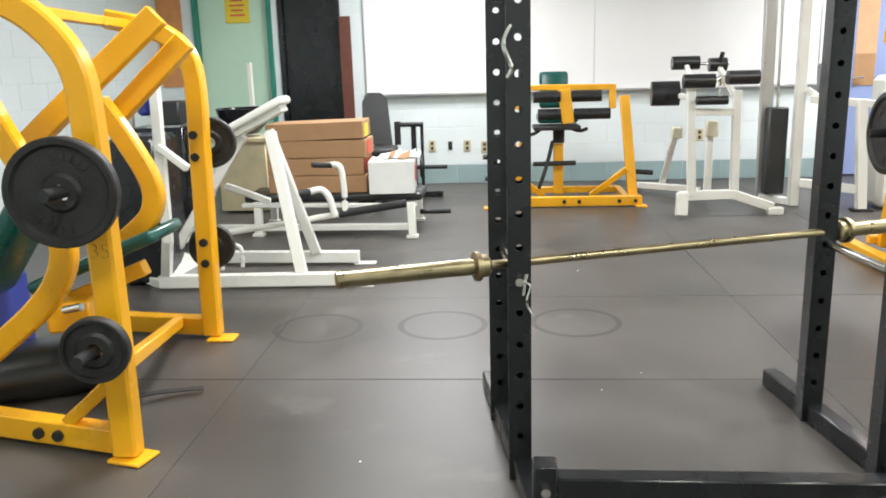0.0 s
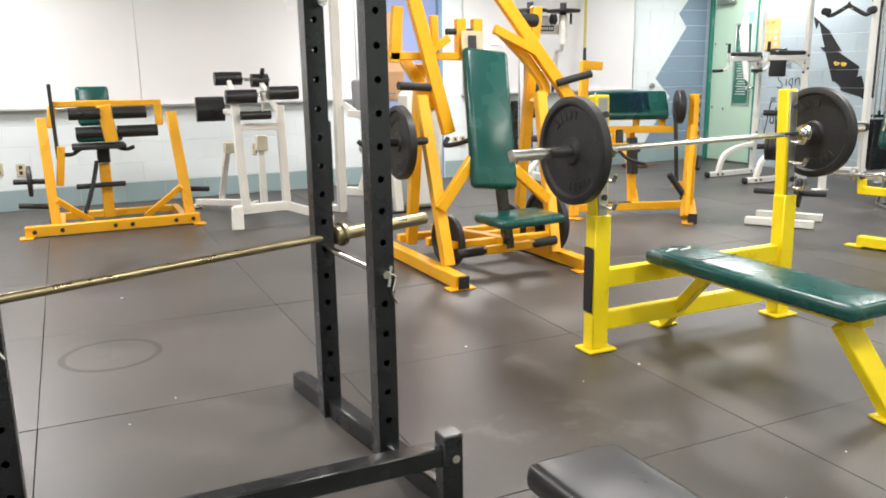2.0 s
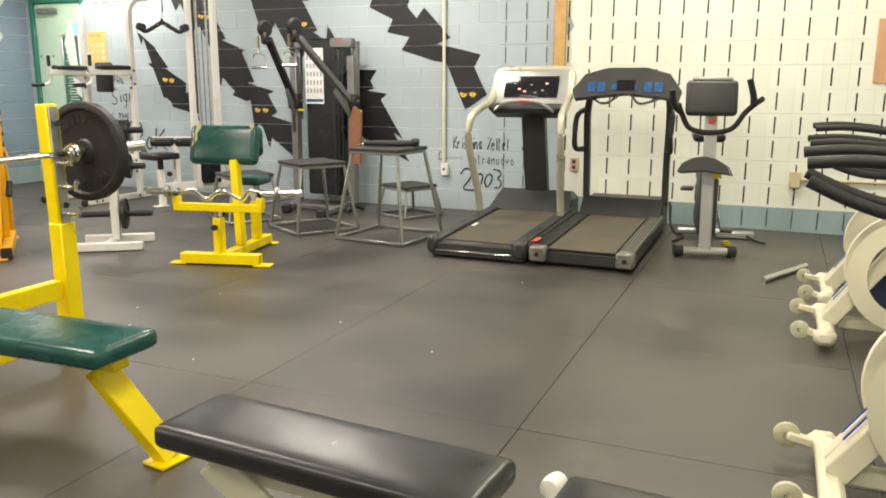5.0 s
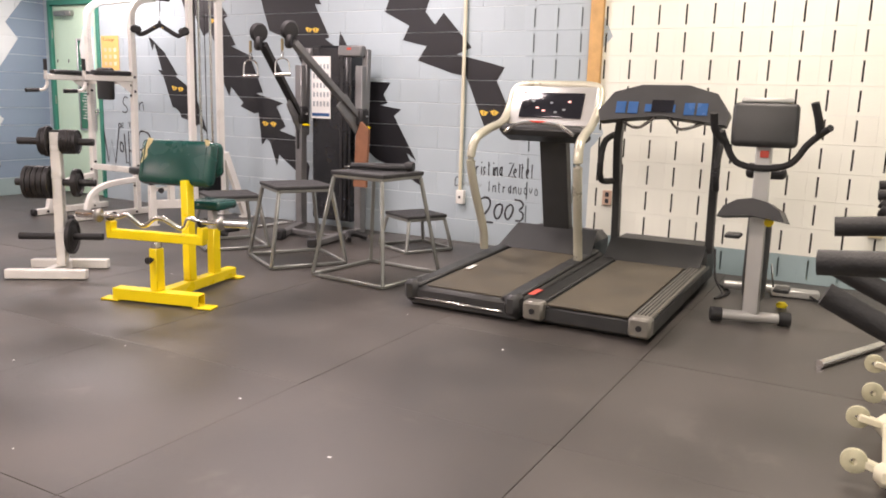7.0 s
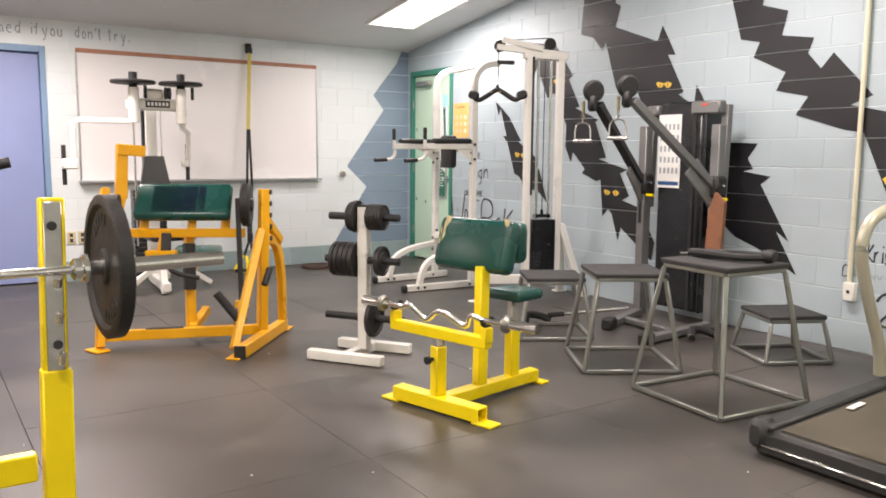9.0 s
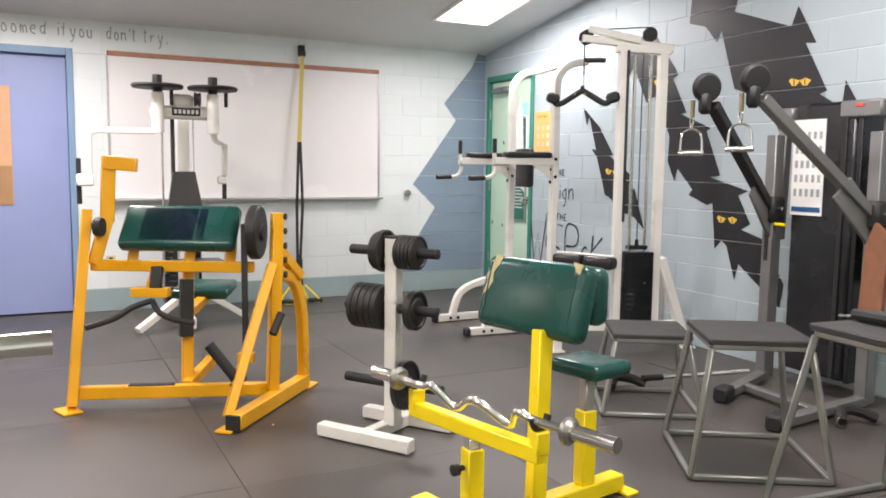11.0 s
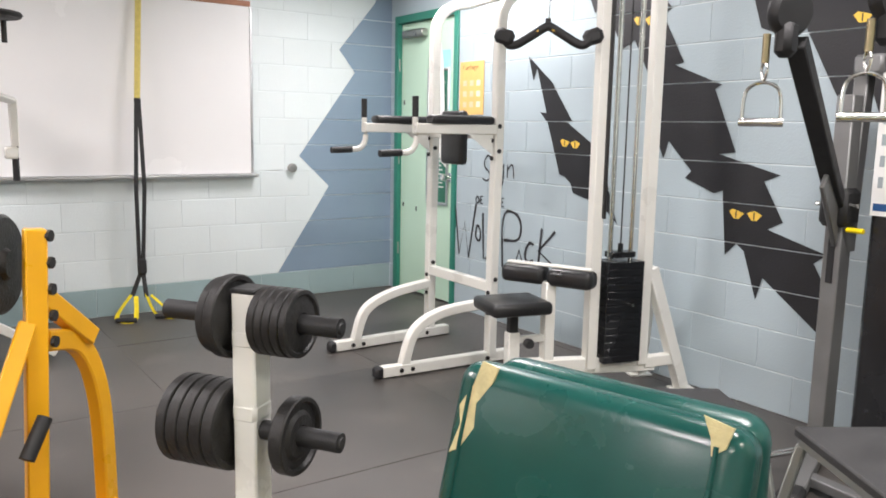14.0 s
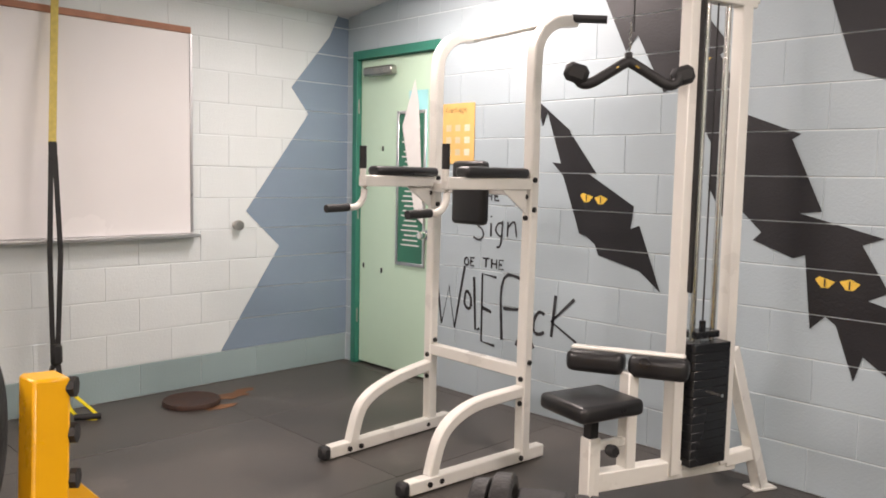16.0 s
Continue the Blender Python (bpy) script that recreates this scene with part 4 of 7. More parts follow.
P(cp, "sleeve", GRIP, rod((3.45, 4.52, 0.16), (3.64, 4.52, 0.17), 0.03))
P(cp, "cross_tube", AMBER, beam((3.1, 4.52, 0.155), (3.47, 4.52, 0.162), 0.05, 0.05))
P(cp, "top_beam", AMBER, beam((2.6, 5.12, 1.97), (3.66, 5.15, 2.0), 0.07, 0.06))
P(cp, "press_arm", AMBER, beam((2.78, 4.98, 2.02), (3.06, 4.9, 0.86), 0.085, 0.05, up=(0, 1, 0)))
P(cp, "press_arm", AMBER, beam((3.27, 5.0, 2.0), (4.04, 4.95, 1.03), 0.085, 0.05, up=(0, 1, 0)))
P(cp, "press_arm", AMBER, sweep([(3.53, 5.04, 1.5), (3.72, 5.03, 1.32), (3.86, 5.02, 1.13), (3.77, 5.02, 1.02)], 0, wh=(0.065, 0.05), up=(0, 1, 0)))
P(cp, "handle", GRIP, sweep([(3.05, 4.89, 0.83), (3.02, 4.86, 0.79), (3.12, 4.8, 0.81), (3.25, 4.75, 0.87)], 0.016, 10))
P(cp, "weight_horn", GRIP, rod((2.99, 4.93, 1.15), (2.72, 4.9, 1.17), 0.026))
P(cp, "weight_horn", GRIP, rod((3.9, 4.94, 1.16), (4.16, 4.9, 1.22), 0.026))
P(cp, "weight_horn", GRIP, rod((2.86, 4.8, 0.83), (2.56, 4.78, 0.83), 0.024))
P(cp, "weight_horn", GRIP, rod((3.7, 4.8, 0.8), (3.96, 4.8, 0.8), 0.024))
P(cp, "placard", BEIGE, box((3.26, 4.95, 1.4), (0.15, 0.008, 0.21), rx=-4), label="printed instruction placard")
P(cp, "placard_print", INK, box((3.26, 4.943, 1.42), (0.06, 0.003, 0.11), rx=-4))
P(cp, "pivot", GRIP, rod((3.1, 5.0, 1.5), (3.34, 5.0, 1.5), 0.02))
P(cp, "pivot", GRIP, rod((3.62, 5.02, 1.58), (3.8, 5.06, 1.58), 0.045))
for lug in ((2.75, 5.0, 1.48, 0.34), (3.2, 5.0, 1.47, 0.22), (3.32, 5.0, 1.5, 0.16)):
    P(cp, "top_lug", AMBER, box(lug[:3], (0.065, 0.05, lug[3]), ry=6 if lug[0] < 3 else 0))
weight_plate((2.67, 4.78, 0.83), (1, 0, 0), 0.225, 0.05, "black cast iron plate on the press machine")
weight_plate((3.86, 4.8, 0.8), (1, 0, 0), 0.225, 0.05, "black cast iron plate on the press machine")
weight_plate((2.96, 4.72, 0.2), (1, 0.15, 0), 0.17, 0.04, "black cast iron plate stored low on the press machine")
weight_plate((3.78, 4.85, 0.225), (1, 0.1, 0), 0.225, 0.05, "black cast iron plate stored low on the press machine")
weight_plate((3.6, 5.02, 0.19), (1, 0.1, 0), 0.15, 0.04, "small black plate stored low on the press machine")

# ---- preacher bench with curl bar ----
pb = thing("preacher_bench", "lemon yellow preacher curl bench with a torn green pad", "preacher bench", (6.2, 3.85, 0))
P(pb, "base_beam", YELLOW, *[beam(Vector((5.802, 3.955, 0.045)) + Vector(o), Vector((5.945, 3.405, 0.045)) + Vector(o), w, h) for o, w, h in (((0, 0, 0.031), 0.075, 0.008), ((0, 0, -0.031), 0.075, 0.008), ((0.034, 0.009, 0), 0.008, 0.07), ((-0.034, -0.009, 0), 0.008, 0.07))], label="open ended square tube with scuffed paint")
for q in ((5.797, 3.975), (5.95, 3.385)):
    P(pb, "foot_plate", YELLOW, box((*q, 0.006), (0.085, 0.12, 0.012), rz=14.5))
P(pb, "spine", YELLOW, beam((5.9, 3.675, 0.05), (6.61, 3.805, 0.05), 0.07, 0.065))
P(pb, "foot_plate", YELLOW, box((6.63, 3.808, 0.006), (0.07, 0.13, 0.012), rz=10))
P(pb, "main_post", YELLOW, beam((6.165, 3.725, 0.08), (6.23, 3.8, 0.69), 0.06, 0.06, up=(0, 1, 0)))
P(pb, "front_post", YELLOW, beam((5.88, 3.69, 0.08), (5.88, 3.69, 0.33), 0.062, 0.062, up=(0, 1, 0)))
P(pb, "inner_tube", CHROME, beam((5.88, 3.69, 0.31), (5.88, 3.69, 0.38), 0.048, 0.048, up=(0, 1, 0)))
P(pb, "maker_badge", WHITE, box((5.868, 3.658, 0.355), (0.04, 0.004, 0.035), rz=14), label="small white maker's sticker")
P(pb, "adjuster_knob", GRIP, lathe((5.84, 3.68, 0.27), (-1, -0.2, 0), [(0, 0), (0.01, 0), (0.01, 0.02), (0.02, 0.025), (0.02, 0.045), (0, 0.05)], 12))
P(pb, "seat_tube", YELLOW, beam((6.42, 3.775, 0.08), (6.42, 3.775, 0.37), 0.062, 0.062, up=(0, 1, 0)))
P(pb, "seat_post", STEEL, beam((6.42, 3.775, 0.35), (6.45, 3.81, 0.485), 0.046, 0.046, up=(0, 1, 0)))
P(pb, "rest_beam", YELLOW, beam((5.795, 3.99, 0.4), (5.95, 3.37, 0.4), 0.05, 0.055))
for q in ((5.8, 3.97), (5.945, 3.385)):
    P(pb, "rest_fork", YELLOW, beam((*q, 0.4), (*q, 0.475), 0.048, 0.048, up=(0, 1, 0)))
    P(pb, "fork_liner", GRIP, sweep([(q[0] - 0.035, q[1] - 0.008, 0.52), (q[0] - 0.02, q[1] - 0.005, 0.488), (q[0] + 0.02, q[1] + 0.005, 0.488), (q[0] + 0.035, q[1] + 0.008, 0.52)], 0.012, 8))
pm = pose(6.266, 3.907, 0.79, 0, 0, -76) @ pose(0, 0, 0, 74, 0, 0)
P(pb, "arm_pad", GREEN, pad(pm, (0.515, 0.285, 0.1), 0.04, 4), label="dark green vinyl arm pad, torn at the edge")
for u in (-0.215, 0.215):
    P(pb, "pad_seam", GREEN, sweep([pm @ Vector((u, v, 0.051)) for v in (-0.11, 0.0, 0.11)], 0.004, 6), label="raised stitched seam")
pm2 = pose(6.372, 3.935, 0.81, 0, 0, -76) @ pose(0, 0, 0, 90, 0, 0)
P(pb, "back_pad", GREEN, pad(pm2, (0.49, 0.22, 0.09), 0.04, 4), label="dark green vinyl chest pad")
TEARS = [[(-0.2, 0.143), (-0.165, 0.138), (-0.172, 0.11), (-0.197, 0.07), (-0.192, 0.03), (-0.214, -0.01), (-0.234, -0.022), (-0.222, 0.03), (-0.231, 0.06), (-0.21, 0.1)],
         [(0.19, 0.148), (0.235, 0.14), (0.228, 0.11), (0.21, 0.095), (0.205, 0.12)]]
for tear in TEARS:
    P(pb, "torn_patch", FOAM, slab([tuple(pm @ Vector((u, v, 0.0505))) for u, v in tear], 0.004), label="exposed yellow foam tear", smooth=False)
P(pb, "seat", GREEN, pad(pose(6.5, 3.86, 0.512, 0, 0, 12), (0.225, 0.245, 0.06), 0.025, 3), label="dark green vinyl seat")
ez = thing("curl_bar", "chrome cambered curl bar resting on the preacher bench", "curl bar", (5.88, 3.68, 0.5))
ea, eb = Vector((5.7, 4.13, 0.512)), Vector((6.005, 3.09, 0.512))
ed = (eb - ea).normalized()
es = Vector((-ed.y, ed.x, 0)) * -1
pts = [ea + ed * 0.13]
for s, o in ((0.27, 0.0), (0.33, 0.015), (0.4, -0.06), (0.5, 0.0), (0.56, 0.0), (0.65, -0.06), (0.72, 0.015), (0.78, 0.0)):
    pts.append(ea + ed * s + es * o * 0.6 + Vector((0, 0, o * 0.9)))
pts.append(eb - ed * 0.16)
P(ez, "shaft", CHROME, sweep(pts, 0.014, 12, 5))
for p, q in ((ea, ea + ed * 0.14), (eb, eb - ed * 0.17)):
    P(ez, "sleeve", CHROME, rod(p, q, 0.024, 16))
    P(ez, "collar", STEEL, lathe(q, (q - p), [(0, -0.02), (0.03, -0.02), (0.042, -0.008), (0.042, 0.006), (0.03, 0.016), (0, 0.016)], 18))

# ---- plate tree ----
tr = thing("plate_tree", "white weight plate tree loaded with iron plates", "plate tree", (6.071, 4.815, 0))
P(tr, "base_bar", WHITE, beam((5.755, 4.955, 0.035), (6.04, 4.53, 0.035), 0.062, 0.06))
P(tr, "base_bar", WHITE, beam((6.05, 5.12, 0.035), (6.345, 4.705, 0.035), 0.062, 0.06))
P(tr, "base_link", WHITE, beam((5.905, 4.75, 0.035), (6.19, 4.915, 0.035), 0.058, 0.058))
P(tr, "mast", WHITE, beam((6.071, 4.815, 0.05), (6.071, 4.815, 0.951), 0.062, 0.072, up=(0.8, 0.6, 0)))
P(tr, "cap", GRIP, box((6.071, 4.815, 0.954), (0.065, 0.075, 0.012), rz=-55))
for z in (0.3, 0.66, 0.84):
    P(tr, "peg_weld", WHITE, box((6.071, 4.815, z), (0.068, 0.078, 0.05), rz=-55, bev=0.01))
hd = Vector((0.56, -0.83, 0)).normalized()
mc = Vector((6.071, 4.815, 0))
for z, a, b in ((0.885, 0.24, 0.24), (0.615, 0.27, 0.24), (0.252, 0.27, 0.27)):
    c = mc + Vector((0, 0, z))
    P(tr, "peg", GRIP, rod(c - hd * a, c + hd * b, 0.0235, 14), lathe(c + hd * b, hd, [(0.0, 0.004), (0.012, 0.004), (0.016, -0.002), (0.0235, 0.0)], 14))
for z, s, r, t in ((0.885, 0.05, 0.081, 0.02), (0.885, 0.071, 0.081, 0.02), (0.885, 0.092, 0.081, 0.02), (0.885, 0.113, 0.081, 0.02), (0.885, 0.133, 0.079, 0.018), (0.885, -0.05, 0.1, 0.027), (0.885, -0.079, 0.091, 0.023), (0.615, 0.12, 0.093, 0.035),
                   (0.615, -0.054, 0.109, 0.032), (0.615, -0.088, 0.109, 0.032), (0.615, -0.122, 0.109, 0.032), (0.615, -0.156, 0.109, 0.032), (0.615, -0.188, 0.109, 0.027), (0.252, 0.07, 0.118, 0.03)):
    weight_plate(mc + hd * s + Vector((0, 0, z)), hd, r, t, "black iron plate hanging on the plate tree", "plates on the tree")

# ---- plate loaded curl machine ----
cm = thing("curl_machine", "amber yellow plate loaded curl machine with a green arm pad", "curl machine", (5.3, 5.75, 0), step=(0, -0.044), size=0.972)
P(cm, "left_post", AMBER, beam((4.69, 5.91, 0.02), (4.805, 6.13, 1.06), 0.085, 0.055, up=(1, 0, 0)))
P(cm, "foot_plate", AMBER, box((4.67, 5.88, 0.006), (0.1, 0.15, 0.012), rz=20))
P(cm, "right_post", AMBER, beam((5.69, 5.585, 0.06), (5.735, 5.615, 1.06), 0.075, 0.06, up=(1, 0, 0)))
P(cm, "side_runner", AMBER, beam((5.4, 5.2, 0.045), (5.95, 5.83, 0.045), 0.07, 0.08))
P(cm, "end_cap", GRIP, box((5.385, 5.185, 0.045), (0.015, 0.075, 0.085), rz=49))
P(cm, "foot_plate", AMBER, box((5.97, 5.85, 0.006), (0.14, 0.09, 0.012), rz=49))
P(cm, "foot_plate", AMBER, box((5.38, 5.24, 0.006), (0.14, 0.09, 0.012), rz=49))
P(cm, "front_strut", AMBER, beam((5.38, 5.28, 0.05), (5.7, 5.6, 0.78), 0.065, 0.05, up=(1, 0, 0)))
P(cm, "rear_leg", AMBER, sweep([(5.74, 5.62, 0.72), (5.86, 5.74, 0.66), (5.925, 5.8, 0.45), (5.94, 5.82, 0.05)], 0, wh=(0.065, 0.05), up=(1, -1, 0)))
P(cm, "rear_strut", AMBER, beam((5.74, 5.63, 0.86), (5.9, 5.75, 0.68), 0.06, 0.05, up=(1, -1, 0)))
P(cm, "floor_beam", AMBER, beam((4.72, 5.93, 0.085), (5.68, 5.6, 0.085), 0.05, 0.07))
P(cm, "floor_beam_patch", GRIP, beam((4.97, 5.843, 0.123), (5.2, 5.764, 0.123), 0.045, 0.006))
P(cm, "column", AMBER, beam((5.28, 5.86, 0.1), (5.31, 5.95, 0.76), 0.065, 0.06, up=(1, 0, 0)))
P(cm, "column_foot", AMBER, beam((5.27, 5.79, 0.1), (5.45, 6.05, 0.17), 0.055, 0.06))
P(cm, "column_sleeve", GRIP, beam((5.278, 5.86, 0.36), (5.292, 5.9, 0.68), 0.078, 0.07, up=(1, 0, 0)))
P(cm, "arm_bar", AMBER, beam((4.82, 6.12, 0.755), (5.62, 5.69, 0.755), 0.05, 0.06))
P(cm, "lever", AMBER, beam((4.83, 6.1, 0.76), (4.905, 6.12, 1.01), 0.07, 0.05, up=(0, 1, 0)), beam((4.905, 6.12, 0.99), (4.925, 6.13, 1.36), 0.075, 0.055, up=(0, 1, 0)), beam((4.9, 6.12, 1.325), (5.065, 6.065, 1.31), 0.05, 0.075))
P(cm, "bearing", GRIP, lathe((4.86, 6.06, 0.97), (0.88, -0.47, 0), [(0, -0.02), (0.05, -0.02), (0.055, 0), (0.05, 0.02), (0, 0.02)], 16))
for x in (5.02, 5.3, 5.5):
    y = 6.12 - (x - 4.82) * 0.5375
    P(cm, "pad_bracket", AMBER, beam((x, y, 0.76), (x + 0.02, y + 0.02, 0.9), 0.055, 0.04, up=(0, 1, 0)))
cpm = pose(5.268, 5.9, 0.965, 0, 0, -27.6) @ pose(0, 0, 0, 50, 0, 0)
P(cm, "arm_pad", GREEN, pad(cpm, (0.64, 0.285, 0.08), 0.03, 4), label="dark green vinyl arm pad with worn blue patches")
NAVY_TAPE = mat("glossy_navy_tape", (0.012, 0.022, 0.05), 0.14, 0, 0.2, 10, 0.04, 40)
for u, w in ((-0.055, 0.3), (0.125, 0.05)):
    P(cm, "tape_patch", NAVY_TAPE, boxm(cpm @ pose(u, 0, 0.0385), (w, 0.215, 0.003), 0.001), label="glossy navy repair tape")
P(cm, "seat", GREEN, pad(pose(5.46, 6.28, 0.56, 8, 0, -27), (0.34, 0.28, 0.06), 0.025, 3), label="dark green vinyl seat")
P(cm, "seat_arm", AMBER, beam((5.3, 5.93, 0.48), (5.46, 6.24, 0.52), 0.06, 0.05))
P(cm, "cam", IRON, lathe((5.635, 5.69, 0.95), (0.88, -0.47, 0), [(0, -0.03), (0.14, -0.03), (0.15, -0.02), (0.15, 0.02), (0.14, 0.03), (0.05, 0.03), (0.04, 0.045), (0, 0.045)], 36), label="black cam disc")
P(cm, "strap", GRIP, beam((5.56, 5.66, 1.0), (5.545, 5.58, 0.3), 0.035, 0.008, up=(0.5, 1, 0)), label="black webbing strap")
P(cm, "strap_bracket", AMBER, box((5.545, 5.57, 0.28), (0.09, 0.05, 0.05), rz=-27))
P(cm, "handle_yoke", AMBER, box((5.1, 5.88, 0.62), (0.2, 0.07, 0.05), rz=-27), beam((5.1, 5.9, 0.62), (5.14, 5.93, 0.74), 0.06, 0.04, up=(0, 1, 0)))
P(cm, "handle_yoke_pad", GRIP, box((5.13, 5.87, 0.7), (0.06, 0.04, 0.12), rz=-27, rx=-15))
P(cm, "curl_handle", GRIP, sweep([(5.1, 5.83, 0.58), (5.0, 5.83, 0.55), (4.9, 5.8, 0.5), (4.76, 5.76, 0.47)], 0.016))
P(cm, "curl_handle", GRIP, sweep([(5.1, 5.83, 0.58), (5.13, 5.76, 0.52), (5.22, 5.72, 0.48), (5.3, 5.73, 0.46)], 0.016))
P(cm, "weight_horn", GRIP, rod((5.46, 5.37, 0.2), (5.32, 5.42, 0.4), 0.028, 14), lathe((5.46, 5.37, 0.2), (0.14, -0.05, -0.2), [(0, -0.02), (0.045, -0.02), (0.045, 0.01), (0, 0.012)], 16))
for one in bolts([(5.765, 5.59, 0.72 + 0.08 * i) for i in range(5)], (0.8, -0.6, 0), 0.018, 0.012):
    P(cm, "bolt", IRON, one)
P(cm, "roller", GRIP, rod((5.66, 5.45, 0.42), (5.72, 5.5, 0.52), 0.022))

# ---- wall pulley machine behind ----
mx = thing("multi_press", "white selectorised shoulder machine with black pads", "weight machine", (5.6, 7.85, 0))
P(mx, "column", WHITE, beam((5.66, 8.25, 0.05), (5.66, 8.25, 1.75), 0.1, 0.1, up=(0, 1, 0)))
P(mx, "mast", GRIP, beam((5.56, 8.1, 0.5), (5.56, 8.1, 1.68), 0.03, 0.03, up=(0, 1, 0)))
P(mx, "guide_rod", CHROME, rod((5.48, 8.1, 0.4), (5.48, 8.1, 1.7), 0.009))
P(mx, "guide_rod", CHROME, rod((5.72, 8.1, 0.9), (5.72, 8.1, 1.7), 0.006))
P(mx, "head", WHITE, box((5.62, 7.85, 1.68), (0.5, 0.12, 0.1), bev=0.02), box((5.6, 7.85, 1.77), (0.16, 0.1, 0.1), bev=0.02))
P(mx, "name_plate", SCREEN, box((5.62, 7.785, 1.685), (0.21, 0.006, 0.06)), label="dark name plate")
for i in range(6):
    P(mx, "plate_mark", PAPER, box((5.54 + i * 0.032, 7.7805, 1.685), (0.02, 0.003, 0.032), bev=0), smooth=False)
for x, y in ((5.411, 7.763), (5.812, 7.739)):
    P(mx, "arm_tube", WHITE, rod((x, y, 1.52), (x, y, 1.82), 0.045), label="white pivot tube")
    P(mx, "pulley_wheel", GRIP, lathe((x, y, 1.865), (0, 0, 1), [(0.04, -0.02), (0.05, -0.012), (0.165, -0.01), (0.18, -0.014), (0.19, 0), (0.18, 0.014), (0.165, 0.01), (0.05, 0.012), (0.04, 0.02), (0.04, -0.02)], 36), label="black cable wheel")
    P(mx, "wheel_hub", GRIP, rod((x, y, 1.8), (x, y, 1.95), 0.035, 14))
    P(mx, "stop_pin", GRIP, rod((x + 0.1, y, 1.84), (x + 0.1, y, 1.73), 0.014, 10))
P(mx, "pulley", GRIP, lathe((5.7, 7.76, 1.78), (1, 0, 0), [(0, -0.02), (0.055, -0.02), (0.045, 0), (0.055, 0.02), (0, 0.02)], 20))
P(mx, "side_arm", WHITE, sweep([(5.41, 7.763, 1.55), (5.36, 7.77, 1.53), (4.98, 7.85, 1.53), (4.93, 7.86, 1.5), (4.93, 7.87, 1.2)], 0, k=2, wh=(0.045, 0.045), up=(0, 1, 0), smooth=False))
P(mx, "side_arm", WHITE, sweep([(5.81, 7.74, 1.55), (5.83, 7.78, 1.47), (5.97, 8.1, 1.45), (5.98, 8.15, 1.2)], 0, wh=(0.04, 0.04), up=(0, 1, 0), smooth=False))
P(mx, "arm_block", WHITE, box((4.9, 7.88, 1.16), (0.12, 0.07, 0.09), bev=0.01))
P(mx, "grip", GRIP, rod((4.86, 7.92, 0.98), (4.86, 7.92, 1.32), 0.018))
P(mx, "grip", GRIP, rod((5.98, 8.18, 1.0), (5.98, 8.18, 1.34), 0.018))
P(mx, "arm_block", WHITE, box((5.96, 8.17, 1.16), (0.07, 0.06, 0.07), bev=0.01))
P(mx, "back_pad", VINYL, slab([(5.46, 8.0, 0.72), (5.8, 8.0, 0.72), (5.72, 8.08, 1.22), (5.55, 8.08, 1.22)], 0.05), label="black tapered back pad")
P(mx, "seat", VINYL, pad(pose(5.7, 7.85, 0.5), (0.4, 0.34, 0.06), 0.024, 3))
P(mx, "seat_post", WHITE, beam((5.68, 7.95, 0.1), (5.68, 7.95, 0.47), 0.07, 0.07, up=(0, 1, 0)))
P(mx, "base", WHITE, beam((5.66, 8.35, 0.07), (5.6, 7.6, 0.07), 0.07, 0.08))
P(mx, "front_leg", WHITE, beam((5.6, 7.75, 0.4), (5.59, 7.64, 0.01), 0.06, 0.05, up=(0, 1, 0)))
P(mx, "side_leg", WHITE, beam((5.66, 7.9, 0.3), (5.22, 7.68, 0.03), 0.06, 0.05))
P(mx, "side_leg", WHITE, beam((5.66, 7.9, 0.32), (6.1, 7.95, 0.03), 0.06, 0.05))
for i in range(16):
    P(mx, "stack_plate", BLACK, box((5.66, 8.4, 0.13 + i * 0.05), (0.3, 0.14, 0.047), bev=0.004))

# ---- suspension straps ----
tx = thing("suspension_trainer", "yellow and black suspension straps hanging from the wall", "suspension straps", (6.8, 8.75, 0))
P(tx, "anchor_strap", STRAP_Y, beam((6.842, 8.78, 2.33), (6.79, 8.72, 1.5), 0.04, 0.004, up=(0, 1, 0)))
P(tx, "anchor_loop", GRIP, box((6.842, 8.79, 2.34), (0.07, 0.03, 0.07), bev=0.01))
P(tx, "buckle", GRIP, box((6.79, 8.715, 1.46), (0.045, 0.014, 0.1), bev=0.006))
for s in (-1, 1):
    P(tx, "strap", GRIP, beam((6.79 + 0.01 * s, 8.715, 1.44), (6.785 + 0.028 * s, 8.7, 0.9), 0.028, 0.004, up=(0, 1, 0)), beam((6.785 + 0.028 * s, 8.7, 0.91), (6.77 + 0.012 * s, 8.69, 0.36), 0.028, 0.004, up=(0, 1, 0)))
P(tx, "knot", GRIP, box((6.775, 8.69, 0.36), (0.06, 0.04, 0.12), bev=0.015))
P(tx, "tail_strap", GRIP, beam((6.765, 8.69, 0.32), (6.7, 8.68, 0.16), 0.03, 0.006, up=(0, 1, 0)), beam((6.78, 8.69, 0.32), (6.79, 8.66, 0.15), 0.03, 0.006, up=(0, 1, 0)))
for x0, x1 in ((6.69, 6.58), (6.79, 6.84)):
    P(tx, "stirrup", HANDLE_Y, sweep([(x0, 8.67, 0.17), (x1, 8.62, 0.03), (x1 + 0.1, 8.55, 0.012), (x0 + 0.03, 8.66, 0.16)], 0, wh=(0.03, 0.006), k=5), label="yellow webbing stirrup")
    P(tx, "foot_grip", GRIP, rod((x1 - 0.01, 8.6, 0.02), (x1 + 0.11, 8.54, 0.02), 0.017))
